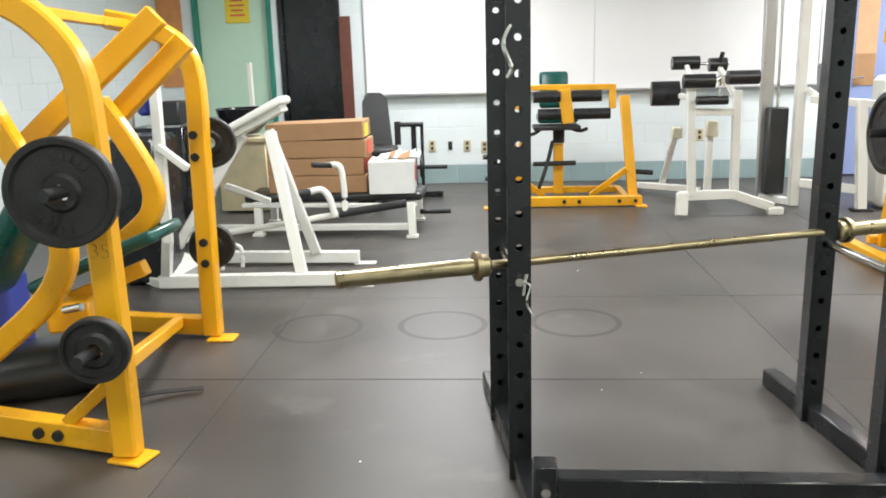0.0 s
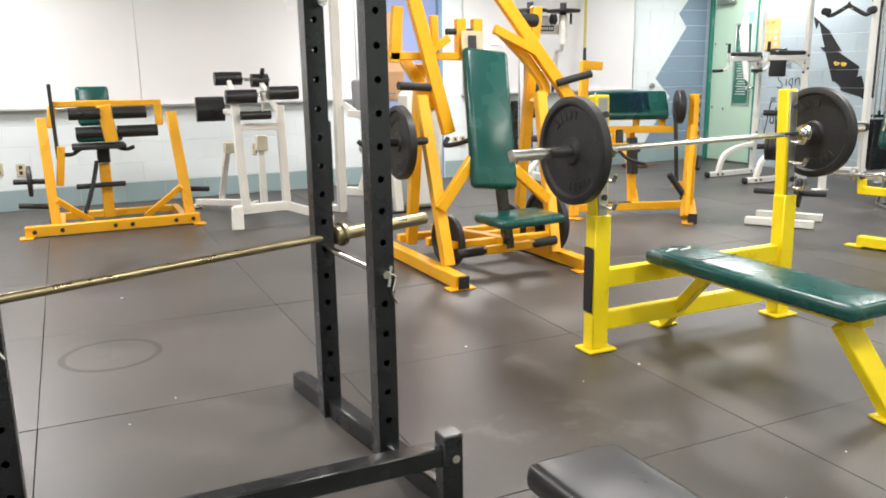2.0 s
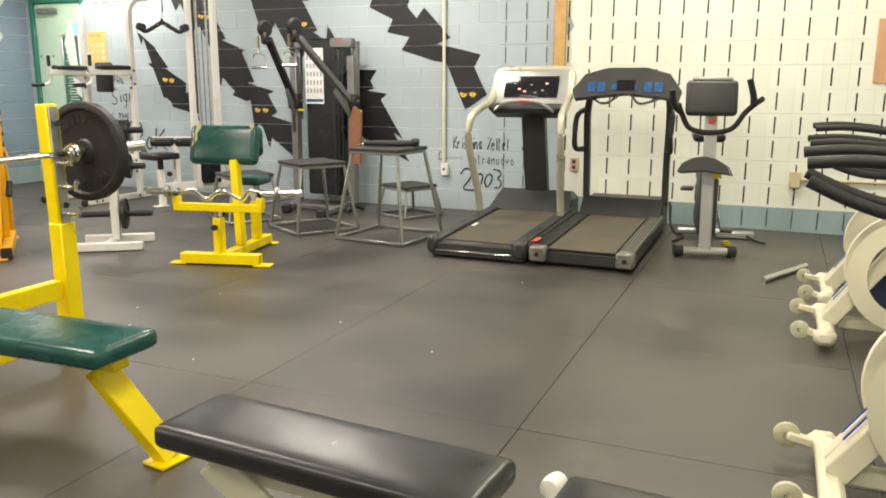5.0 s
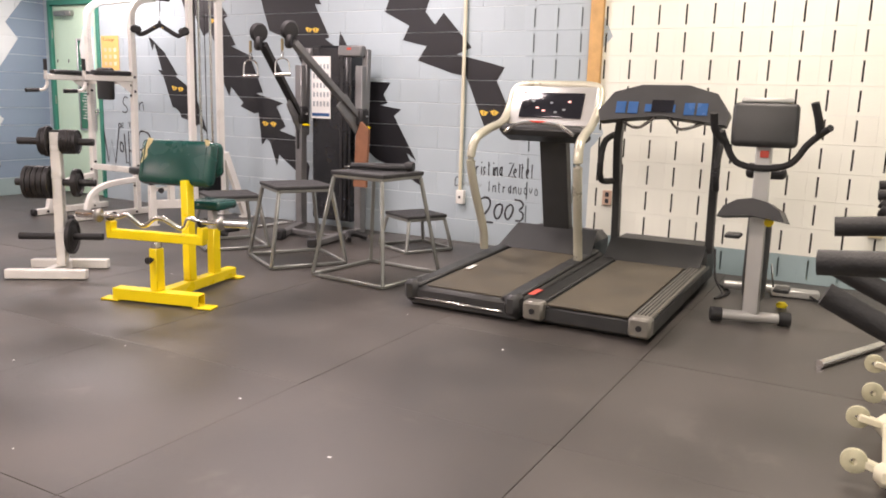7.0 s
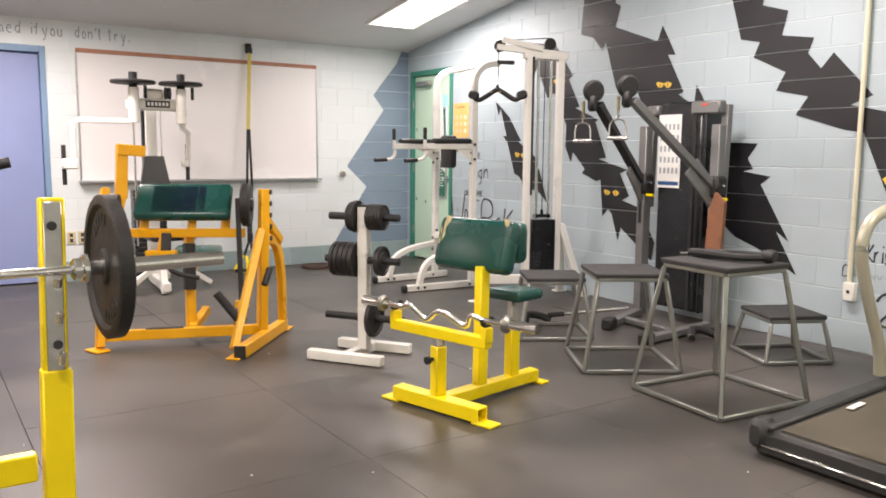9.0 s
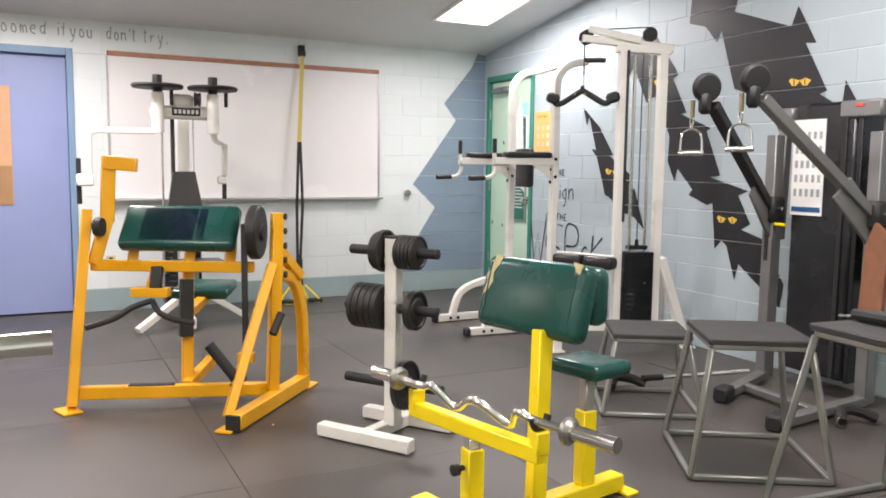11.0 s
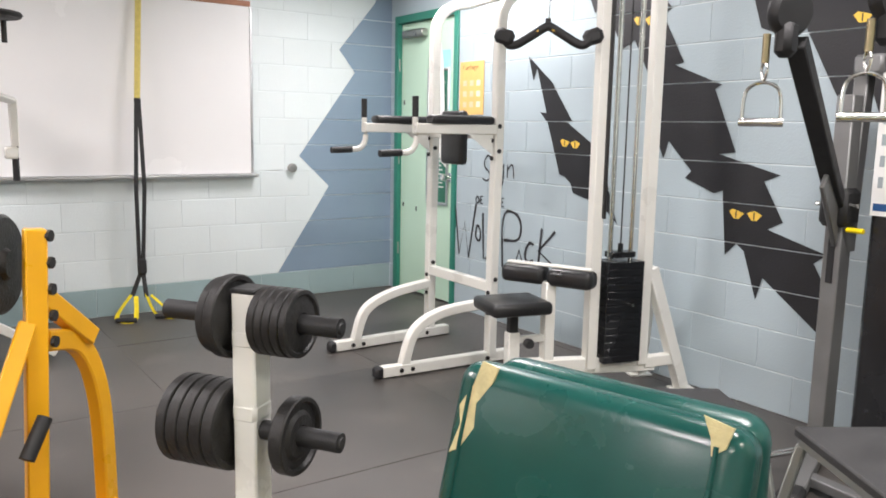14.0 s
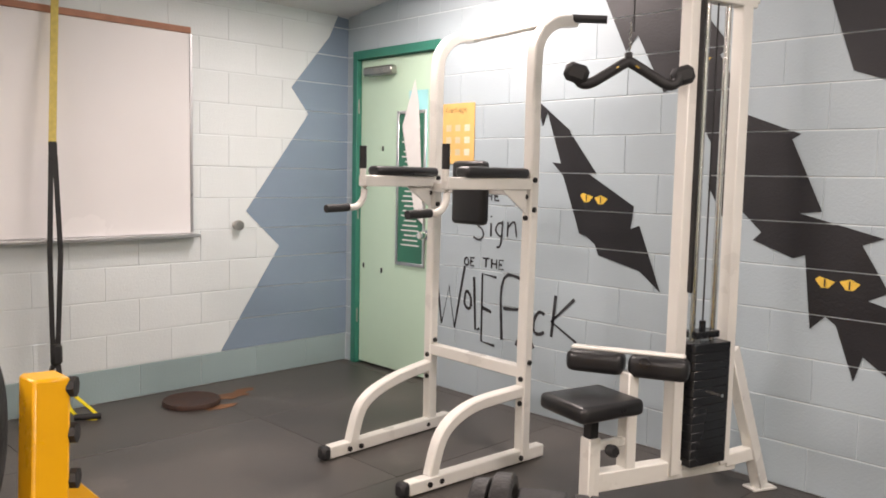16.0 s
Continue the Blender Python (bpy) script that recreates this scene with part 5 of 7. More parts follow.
dcover = P(None, "floor_plate", DISC_RUST, lathe((7.46, 8.5, 0.004), (0, 0, 1), [(0, 0.02), (0.14, 0.02), (0.16, 0.026), (0.165, 0.018), (0.165, 0.0)], 30))
tagged(dcover, "rusty iron plate lying on the floor", "weight plate")
STAIN = mat("rust_stain", (0.17, 0.075, 0.03), 0.6, 0, 0.5, 9, 0.2, 200)
srnd = random.Random(11)
for cx, cy, rx, ry in ((7.7, 8.5, 0.13, 0.07), (7.56, 8.33, 0.12, 0.045), (7.84, 8.56, 0.07, 0.05)):
    edge = [(cx + rx * k * math.cos(a), cy + ry * k * math.sin(a), 0.0012) for a, k in ((2 * math.pi * i / 18, srnd.uniform(0.65, 1.1)) for i in range(18))]
    P(floor, "rust_stain", STAIN, slab(edge, 0.0008), label="orange brown rust stain", smooth=False)

# ---- chin and dip station ----
ch = thing("dip_station", "white chin up and dip station with black arm pads", "dip station", (8.0, 7.05, 0), step=(-0.05, -0.11), turn=-1.8, size=0.985)
for y0, y1 in ((6.735, 6.7), (7.33, 7.38)):
    P(ch, "base_runner", WHITE, beam((7.55, y0, 0.035), (8.4, y1, 0.035), 0.055, 0.06))
    P(ch, "end_cap", GRIP, box((7.53, y0, 0.035), (0.05, 0.062, 0.066), bev=0.012))
    P(ch, "curved_leg", WHITE, sweep([(8.25, y1, 0.36), (7.95, y0 + 0.01, 0.325), (7.76, y0, 0.24), (7.69, y0, 0.06)], 0, wh=(0.055, 0.055), up=(0, 1, 0)))
    P(ch, "post", WHITE, sweep([(8.26, y1, 0.04), (8.26, y1, 0.6), (8.27, y1, 1.3), (8.27, y1, 1.9), (8.3, y1, 2.05), (8.4, y1, 2.13), (8.55, y1, 2.16)], 0, wh=(0.058, 0.058), up=(0, 1, 0)))
    P(ch, "arm", WHITE, beam((8.25, y1, 1.36), (7.74, y0, 1.36), 0.055, 0.055))
    P(ch, "arm_pad", VINYL, pad(pose(8.03, (y0 + y1) / 2, 1.41, 0, 0, 0), (0.42, 0.09, 0.05), 0.022, 3), label="black arm pad")
    P(ch, "upright_grip", GRIP, rod((7.745, y0, 1.42), (7.745, y0, 1.53), 0.0175))
    P(ch, "grip_stem", WHITE, rod((7.745, y0, 1.37), (7.745, y0, 1.43), 0.016))
    P(ch, "dip_bar", WHITE, sweep([(7.755, y0, 1.35), (7.75, y0, 1.28), (7.71, y0, 1.235), (7.64, y0, 1.23)], 0.0165))
    P(ch, "dip_grip", GRIP, rod((7.66, y0, 1.23), (7.53, y0, 1.225), 0.0195))
    P(ch, "gusset", WHITE, slab([(8.23, y1 - 0.004, 1.34), (8.05, y1 - 0.004, 1.34), (8.23, y1 - 0.004, 1.22)], 0.008), smooth=False)
    for one in bolts([(8.23, y1 - 0.01, z) for z in (0.3, 0.42, 1.2, 1.3)], (-1, 0, 0)) + bolts([(7.66, y0 - 0.03, 0.035), (7.73, y0 - 0.03, 0.035), (8.22, y1 - 0.03, 0.035), (8.26, y1 - 0.03, 0.5), (8.26, y1 - 0.03, 1.24), (8.26, y1 - 0.03, 1.38)], (0, -1, 0)):
        P(ch, "bolt", IRON, one)
P(ch, "brace", WHITE, beam((8.26, 7.36, 0.45), (8.26, 6.72, 0.45), 0.05, 0.06))
P(ch, "back_pad", VINYL, pad(pose(8.2, 7.04, 1.31), (0.06, 0.23, 0.32), 0.025, 3), label="black back pad")
P(ch, "pad_beam", WHITE, beam((8.25, 7.36, 1.33), (8.25, 6.72, 1.33), 0.04, 0.05))
P(ch, "chin_bar", WHITE, rod((8.52, 7.42, 2.14), (8.52, 6.68, 2.17), 0.017))
P(ch, "chin_grip", GRIP, rod((8.52, 6.69, 2.17), (8.62, 6.55, 2.16), 0.02))

# ---- lat pulldown ----
lp = thing("lat_pulldown", "white lat pulldown machine with a black weight stack", "cable machine", (8.25, 5.8, 0), step=(-0.01, -0.016), turn=1.5, size=0.99)
bd = Vector((8.55, 5.745, 0)) - Vector((7.82, 5.955, 0))
bu = bd.normalized()
bs = Vector((-bu.y, bu.x, 0))
P(lp, "base_beam", WHITE, beam((7.83, 5.95, 0.2), (8.6, 5.73, 0.16), 0.06, 0.08))
P(lp, "seat_tube", WHITE, beam((7.815, 5.955, 0.01), (7.815, 5.955, 0.38), 0.06, 0.06, up=bs))
P(lp, "foot_plate", WHITE, box((7.79, 5.96, 0.006), (0.15, 0.08, 0.012), rz=-16))
P(lp, "seat_post", GRIP, beam((7.815, 5.955, 0.36), (7.815, 5.955, 0.5), 0.045, 0.045, up=bs))
P(lp, "adjuster_knob", GRIP, lathe((7.87, 5.91, 0.33), -bs, [(0, 0), (0.022, 0.005), (0.026, 0.03), (0.02, 0.045), (0, 0.045)], 12))
P(lp, "seat", VINYL, pad(pose(7.81, 5.955, 0.515, 0, 0, -16), (0.31, 0.27, 0.065), 0.022, 3), label="black vinyl seat with a tape patch")
P(lp, "pad_post", WHITE, beam((8.0, 5.905, 0.2), (8.0, 5.905, 0.62), 0.055, 0.06, up=bs))
P(lp, "seat_link", WHITE, beam((7.83, 5.95, 0.34), (8.0, 5.9, 0.34), 0.03, 0.035))
for s in (-1, 1):
    c = Vector((8.012, 5.925, 0.645)) + Vector((0.37, -0.93, 0)) * 0.125 * s
    P(lp, "thigh_pad", VINYL, pad(pose(*c, 0, 0, -68), (0.235, 0.11, 0.09), 0.03, 3), label="black thigh pad")
P(lp, "thigh_bar", WHITE, beam((7.935, 6.14, 0.695), (8.105, 5.72, 0.695), 0.045, 0.014))
P(lp, "mast", WHITE, beam((8.222, 5.825, 0.16), (8.222, 5.825, 2.14), 0.06, 0.06, up=bs))
P(lp, "mast", WHITE, beam((8.515, 5.745, 0.16), (8.515, 5.745, 2.14), 0.06, 0.06, up=bs))
P(lp, "rod_guard", GRIP, beam((8.235, 5.79, 0.93), (8.235, 5.79, 2.12), 0.012, 0.05, up=bs), label="black guard strip")
P(lp, "head_beam", WHITE, beam((7.93, 5.92, 2.19), (8.58, 5.72, 2.15), 0.05, 0.05), beam((7.95, 5.87, 2.25), (8.32, 5.76, 2.19), 0.012, 0.05), beam((8.17, 5.84, 2.13), (8.57, 5.73, 2.13), 0.062, 0.05))
for c in ((7.97, 5.92, 2.2), (8.42, 5.78, 2.24)):
    P(lp, "pulley", GRIP, lathe(c, bs, [(0, -0.016), (0.05, -0.016), (0.042, 0), (0.05, 0.016), (0, 0.016)], 20))
P(lp, "cable", GRIP, rod((7.965, 5.93, 2.18), (7.965, 5.93, 1.95), 0.004, 6), rod((8.37, 5.785, 2.15), (8.37, 5.785, 0.76), 0.004, 6), rod((7.97, 5.92, 2.25), (8.42, 5.78, 2.29), 0.004, 6))
for s in (-0.06, 0.06):
    c = Vector((8.37, 5.785, 0)) + bu * s
    P(lp, "guide_rod", CHROME, rod(c + Vector((0, 0, 0.2)), c + Vector((0, 0, 2.12)), 0.0125))
for i in range(14):
    P(lp, "stack_plate", BLACK, box((8.37, 5.785, 0.215 + i * 0.037), (0.21, 0.13, 0.0362), rz=-16, bev=0.002))
P(lp, "stack_head", BLACK, box((8.37, 5.785, 0.745), (0.14, 0.07, 0.03), rz=-16), rod((8.37, 5.785, 0.75), (8.37, 5.785, 0.8), 0.014))
P(lp, "pin", CHROME, rod(Vector((8.39, 5.775, 0.5)) - bs * 0.06, Vector((8.39, 5.775, 0.5)) - bs * 0.1, 0.008, 8))
for q in ((8.765, 5.66, 0.01), (8.78, 5.96, 0.01)):
    P(lp, "rear_leg", WHITE, beam((8.56, 5.74, 0.66), q, 0.075, 0.05, up=(0, 1, 0)))
    P(lp, "foot_plate", WHITE, box((q[0], q[1], 0.006), (0.13, 0.08, 0.012), rz=-25))
    P(lp, "rear_link", WHITE, beam((8.53, 5.74, 0.17), (q[0] - 0.06, q[1] + (0.02 if q[1] < 5.8 else -0.02), 0.18), 0.05, 0.06))
pull = thing("pulldown_handle", "black rubber pulldown handle hanging on a chain", "cable handle", (7.965, 5.93, 1.85), size=0.86)
P(pull, "bar", GRIP, sweep([(7.79, 6.085, 1.76), (7.808, 6.075, 1.722), (7.84, 6.046, 1.718), (7.9, 5.99, 1.765), (7.948, 5.946, 1.806), (7.965, 5.93, 1.815), (7.98, 5.91, 1.806), (8.02, 5.857, 1.765), (8.072, 5.796, 1.718), (8.1, 5.77, 1.722), (8.118, 5.76, 1.76)], 0.024, 12, 4), label="rubber coated inverted V bar")
P(pull, "hanger_plate", GRIP, box((7.965, 5.93, 1.838), (0.03, 0.03, 0.04), rz=-45))
for u in (-1, 1):
    P(pull, "printed_mark", EYE_GOLD, beam((7.965 - 0.038 - 0.02 * u, 5.93 - 0.02 + 0.03 * u, 1.792), (7.965 - 0.032 - 0.03 * u, 5.93 - 0.02 + 0.04 * u, 1.784), 0.012, 0.006))
P(pull, "grip", GRIP, box((7.785, 6.08, 1.760), (0.11, 0.055, 0.085), rz=-50, ry=18, bev=0.022), label="black rubber end grip")
P(pull, "grip", GRIP, box((8.135, 5.755, 1.760), (0.11, 0.055, 0.085), rz=-40, ry=-18, bev=0.022), label="black rubber end grip")
for i in range(6):
    P(pull, "chain_link", CHROME, sweep([(7.965, 5.93, 1.840 + i * 0.025), (7.965 + 0.008, 5.925, 1.855 + i * 0.025), (7.965, 5.93, 1.87 + i * 0.025)], 0.003, 6))

# ---- functional trainer ----
ft = thing("functional_trainer", "dark grey dual arm cable trainer with an exercise chart", "cable machine", (8.55, 4.45, 0), size=0.968)
PL, PR = Vector((8.55, 4.79, 0)), Vector((8.6, 4.135, 0))
P(ft, "shroud", BLACK, box((8.68, 4.47, 0.92), (0.22, 0.42, 1.62), bev=0.02), label="black weight stack shroud")
P(ft, "shroud_rib", GRIP, box((8.565, 4.33, 0.92), (0.012, 0.03, 1.6)))
P(ft, "shroud_side", BLACK, box((8.66, 4.24, 0.92), (0.18, 0.03, 1.62)))
P(ft, "top_beam", GREY_FRAME, box((8.6, 4.24, 1.68), (0.09, 0.26, 0.1), bev=0.012))
P(ft, "top_beam", GREY_FRAME, box((8.58, 4.73, 1.67), (0.08, 0.12, 0.08), bev=0.012))
P(ft, "badge", TAPE_RED, box((8.552, 4.24, 1.7), (0.004, 0.05, 0.02)))
for c in (PL, PR):
    P(ft, "post", GREY_FRAME, beam(c + Vector((0, 0, 0.02)), c + Vector((0, 0, 1.55)), 0.075, 0.085, up=(1, 0, 0)))
    P(ft, "rear_post", GREY_FRAME, beam(c + Vector((0.06, 0, 0.9)), c + Vector((0.06, -0.02, 1.7)), 0.06, 0.06, up=(1, 0, 0)))
    P(ft, "slot", GRIP, box((c.x - 0.044, c.y, 0.95), (0.006, 0.03, 0.36), bev=0.012))
    P(ft, "collar", GRIP, box((c.x - 0.01, c.y, 1.09), (0.13, 0.12, 0.16), bev=0.02))
    P(ft, "pull_pin", YELLOW, rod((c.x - 0.03, c.y - 0.05, 1.0), (c.x - 0.03, c.y - 0.12, 1.0), 0.011, 10), label="yellow pull pin")
    P(ft, "axle", CHROME, rod((c.x - 0.03, c.y - 0.09, 1.1), (c.x - 0.03, c.y + 0.09, 1.1), 0.01, 10))
HL, HR = Vector((7.73, 4.57, 1.735)), Vector((7.74, 4.25, 1.75))
for c, h in ((PL, HL), (PR, HR)):
    P(ft, "arm", GREY_FRAME if c is PR else GRIP, beam(c + Vector((-0.02, 0, 1.08)), h - Vector((-0.05, 0, 0.05)), 0.065, 0.055))
    P(ft, "arm_gusset", GREY_FRAME, beam(c + Vector((0, 0, 0.98)), c + (h - c) * 0.3 + Vector((0, 0, 0.72)), 0.02, 0.16))
    P(ft, "pulley_housing", GRIP, lathe(h + Vector((0.0, 0, 0.04)), (0.35, 1, 0.1), [(0, -0.032), (0.066, -0.028), (0.08, -0.01), (0.08, 0.01), (0.066, 0.028), (0, 0.032)], 24), box((h.x - 0.01, h.y, h.z - 0.045), (0.07, 0.065, 0.12), bev=0.02), label="black swivel pulley")
    b = h + Vector((-0.035, 0.03, -0.085))
    hang = thing("cable_handle", "chrome stirrup handle hanging from the trainer arm", "cable handle", tuple(b), group="trainer handles")
    P(hang, "swivel", BRASS, rod(b, b - Vector((0, 0, 0.09)), 0.012, 12))
    P(hang, "carabiner", CHROME, sweep([b - Vector((0, 0, 0.08)), b + Vector((0, -0.01, -0.11)), b - Vector((0, 0, 0.15))], 0.005, 8), sweep([b - Vector((0, 0, 0.08)), b + Vector((0, 0.01, -0.11)), b - Vector((0, 0, 0.15))], 0.005, 8))
    t = Vector((0.45, -0.89, 0)) * 0.058
    P(hang, "stirrup", CHROME, sweep([b + t + Vector((0, 0, -0.275)), b + t * 0.95 + Vector((0, 0, -0.2)), b + t * 0.7 + Vector((0, 0, -0.165)), b + Vector((0, 0, -0.15)), b - t * 0.7 + Vector((0, 0, -0.165)), b - t * 0.95 + Vector((0, 0, -0.2)), b - t + Vector((0, 0, -0.275))], 0.006, 8))
    P(hang, "grip", CHROME, rod(b - t * 1.15 + Vector((0, 0, -0.275)), b + t * 1.15 + Vector((0, 0, -0.275)), 0.014, 14))
chart = P(ft, "exercise_chart", PAPER, box((8.566, 4.565, 1.35), (0.004, 0.22, 0.57), bev=0), label="white printed exercise chart")
for r in range(5):
    for q in range(5):
        P(chart, "chart_figure", INK_GREY, box((8.5632, 4.485 + q * 0.04, 1.2 + r * 0.085), (0.001, 0.02, 0.045), bev=0), smooth=False)
P(chart, "chart_band", LED_BLUE, box((8.5632, 4.565, 1.1), (0.001, 0.2, 0.03), bev=0), smooth=False)
for c, q in ((PL, (7.95, 4.55)), (PR, (7.8, 4.05))):
    P(ft, "base_leg", GREY_FRAME, beam(c + Vector((0, 0, 0.04)), (*q, 0.04), 0.07, 0.05))
    P(ft, "leg_end", GRIP, box((*q, 0.045), (0.12, 0.09, 0.09), rz=20, bev=0.015))
P(ft, "base_link", GREY_FRAME, beam((8.2, 4.66, 0.04), (8.15, 4.1, 0.04), 0.06, 0.04))
belt_pad = P(None, "leather_pad", mat("tan_leather", (0.24, 0.1, 0.05), 0.6, 0, 0.2, 9), slab([(8.5, 4.13, 0.45), (8.5, 4.0, 0.45), (8.52, 3.99, 0.95), (8.53, 4.08, 1.02), (8.52, 4.12, 0.9)], 0.03))
tagged(belt_pad, "worn tan leather strap hanging on the trainer post", "strap")
rodset = thing("attachment_bar", "chrome cable attachment bar lying on the trainer base", "cable bar", (8.1, 4.75, 0.07))
P(rodset, "bar", CHROME, rod((7.75, 4.9, 0.07), (8.35, 4.72, 0.09), 0.014))
P(rodset, "grip", GRIP, rod((7.7, 4.915, 0.07), (7.82, 4.88, 0.072), 0.019))
for p, s in (((7.6, 4.95, 0.05), 20), ((8.25, 3.95, 0.05), 60)):
    k = thing("ankle_cuff", "black cable attachment lying on the floor", "cable attachment", p, group="loose attachments")
    P(k, "body", GRIP, sweep([(p[0] - 0.1, p[1], 0.03), (p[0] - 0.03, p[1] + 0.05, 0.07), (p[0] + 0.06, p[1] + 0.02, 0.06), (p[0] + 0.12, p[1] - 0.04, 0.03)], 0.028, 8))
    P(k, "ring", CHROME, lathe((p[0] - 0.1, p[1], 0.035), (0.3, 1, 0.2), [(0.02, -0.004), (0.028, -0.004), (0.028, 0.004), (0.02, 0.004), (0.02, -0.004)], 16))

spare = P(None, "spare_mat", RUBBER, slab([(8.39, 5.62, 0.004), (8.62, 5.52, 0.004), (8.74, 5.43, 0.004), (8.7, 5.3, 0.004), (8.73, 5.2, 0.004), (8.6, 5.06, 0.004), (8.4, 5.02, 0.004), (8.2, 5.12, 0.004), (8.18, 5.42, 0.004)], 0.014), smooth=False)
tagged(spare, "ragged offcut of black rubber mat lying on the floor", "rubber mat")

# ---- plyometric boxes ----


def plyo(label, c, half, top, h, rz):
    t = thing("plyo_box", label, "plyo box", (*c, 0), rz, group="plyometric boxes")
    m = pose(*c, 0, 0, 0, rz)
    corners = [(-1, -1), (1, -1), (1, 1), (-1, 1)]
    lo = [m @ Vector((half * a, half * b, 0.014)) for a, b in corners]
    hi = [m @ Vector((top * a * 0.94, top * b * 0.94, h - 0.045)) for a, b in corners]
    for i in range(4):
        P(t, "leg", SILVER_FRAME, beam(lo[i], hi[i], 0.026, 0.026))
        P(t, "floor_rail", SILVER_FRAME, beam(lo[i], lo[(i + 1) % 4], 0.024, 0.024))
        P(t, "top_rail", SILVER_FRAME, beam(hi[i] + Vector((0, 0, 0.012)), hi[(i + 1) % 4] + Vector((0, 0, 0.012)), 0.026, 0.03))
    P(t, "platform", PLATFORM, boxm(m @ pose(0, 0, h - 0.014), (top * 2.04, top * 2.04, 0.028), 0.006), label="black ribbed rubber top")
    P(t, "maker_tag", PAPER, boxm(m @ pose(-top * 0.95, 0, h - 0.035), (0.003, 0.06, 0.014), 0), smooth=False)
    return t


plyo("tall silver grey plyo box with a black rubber top", (7.275, 3.08), 0.315, 0.225, 0.735, -6)
plyo("medium silver grey plyo box with a black rubber top", (7.36, 3.86), 0.285, 0.215, 0.585, -32)
plyo("low silver grey plyo box with a black rubber top", (7.52, 4.69), 0.25, 0.2, 0.43, -32)
plyo("short silver grey plyo step with a black rubber top", (8.34, 3.4), 0.22, 0.185, 0.3, -27)
rope = thing("triceps_rope", "black rubber triceps rope lying on the tall plyo box", "cable rope", (7.3, 3.05, 0.74))
P(rope, "rope", GRIP, sweep([(7.28, 3.3, 0.757), (7.3, 3.15, 0.765), (7.42, 3.02, 0.76), (7.44, 2.93, 0.762)], 0.02, 8), sweep([(7.28, 3.3, 0.757), (7.25, 3.18, 0.763), (7.28, 3.0, 0.76), (7.36, 2.9, 0.762)], 0.02, 8))
for p in ((7.44, 2.92, 0.768), (7.37, 2.89, 0.768)):
    P(rope, "rope_end", GRIP, lathe(p, (0.3, -1, 0), [(0, -0.035), (0.026, -0.03), (0.032, 0), (0.026, 0.03), (0, 0.035)], 12))
P(rope, "clip", CHROME, sweep([(7.27, 3.3, 0.75), (7.24, 3.33, 0.748), (7.27, 3.35, 0.748)], 0.006, 6))

# ---- treadmills ----
t1 = thing("treadmill", "dark grey treadmill with pale gold handrails and a silver console", "treadmill", (7.5, 2.11, 0))
P(t1, "deck", CASE, box((7.48, 2.11, 0.09), (1.55, 0.72, 0.12), bev=0.02, ry=-2))
P(t1, "belt", DECK, box((7.42, 2.11, 0.152), (1.36, 0.5, 0.012), bev=0.003, ry=-2), label="worn brown-black running belt")
for y in (2.43, 1.81):
    P(t1, "side_rail", CASE, box((7.46, y, 0.155), (1.5, 0.09, 0.03), bev=0.01, ry=-2))
P(t1, "rear_bar", CHROME, beam((6.7, 2.43, 0.055), (6.7, 1.84, 0.055), 0.014, 0.014), label="chrome rear edge")
for y in (2.45, 1.79):
    P(t1, "rear_cap", CASE, box((6.745, y, 0.095), (0.12, 0.09, 0.13), bev=0.025))
P(t1, "hood", CASE, slab([(7.98, 1.76, 0.18), (7.98, 2.47, 0.18), (8.22, 2.42, 0.33), (8.22, 1.8, 0.33)], 0.012), box((8.38, 2.11, 0.16), (0.42, 0.6, 0.26), bev=0.05), label="moulded motor cover")
P(t1, "belt_label", PAPER, box((7.25, 2.32, 0.16), (0.14, 0.03, 0.002), rz=6, bev=0))
for y, s in ((2.46, 1), (1.76, -1)):
    P(t1, "handrail", HANDRAIL, sweep([(7.72, y, 0.2), (7.69, y, 0.35), (7.58, y + 0.02 * s, 0.62), (7.52, y + 0.03 * s, 0.83), (7.56, y + 0.02 * s, 0.97), (7.72, y, 1.04), (7.9, y - 0.02 * s, 1.09), (8.02, y - 0.02 * s, 1.2), (8.08, y - 0.03 * s, 1.31), (8.1, y - 0.1 * s, 1.35), (8.1, 2.11, 1.355)], 0.03, 12))
con = along((7.95, 2.11, 1.06), (8.08, 2.11, 1.34), (-1, 0, 0))
P(t1, "console", CASE_SILVER, pad(con[0], (0.64, 0.05, con[1]), 0.02, 3), label="silver console housing")
P(t1, "display", SCREEN, pad(Matrix.Translation((-0.03, 0, 0.012)) @ con[0], (0.46, 0.012, 0.19), 0.005, 2), label="black display panel")
for i, (u, v) in enumerate(((-0.13, 0.03), (-0.1, -0.03), (0.0, 0.02), (0.05, -0.04), (0.14, 0.03), (0.16, 0.045), (0.1, -0.02), (-0.04, -0.05))):
    P(t1, "display_light", LED_RED if i % 3 == 0 else INK_GREY, boxm(Matrix.Translation((-0.038, 0, 0.012)) @ con[0] @ pose(u, 0, v), (0.022, 0.003, 0.012), 0.001), smooth=False)
P(t1, "tray", CASE, box((7.88, 2.11, 1.02), (0.2, 0.62, 0.08), bev=0.03, ry=18), label="dark console tray")
P(t1, "tray_handle", CHROME, sweep([(7.77, 2.36, 1.02), (7.74, 2.26, 1.08), (7.76, 2.11, 1.095), (7.74, 1.96, 1.08), (7.77, 1.86, 1.02)], 0.013, 8))
P(t1, "mast", CASE, beam((8.25, 2.11, 0.3), (8.06, 2.11, 1.05), 0.2, 0.08, up=(1, 0, 0)))
P(t1, "stop_key", RED, box((7.76, 2.11, 1.1), (0.03, 0.12, 0.015), bev=0.004))

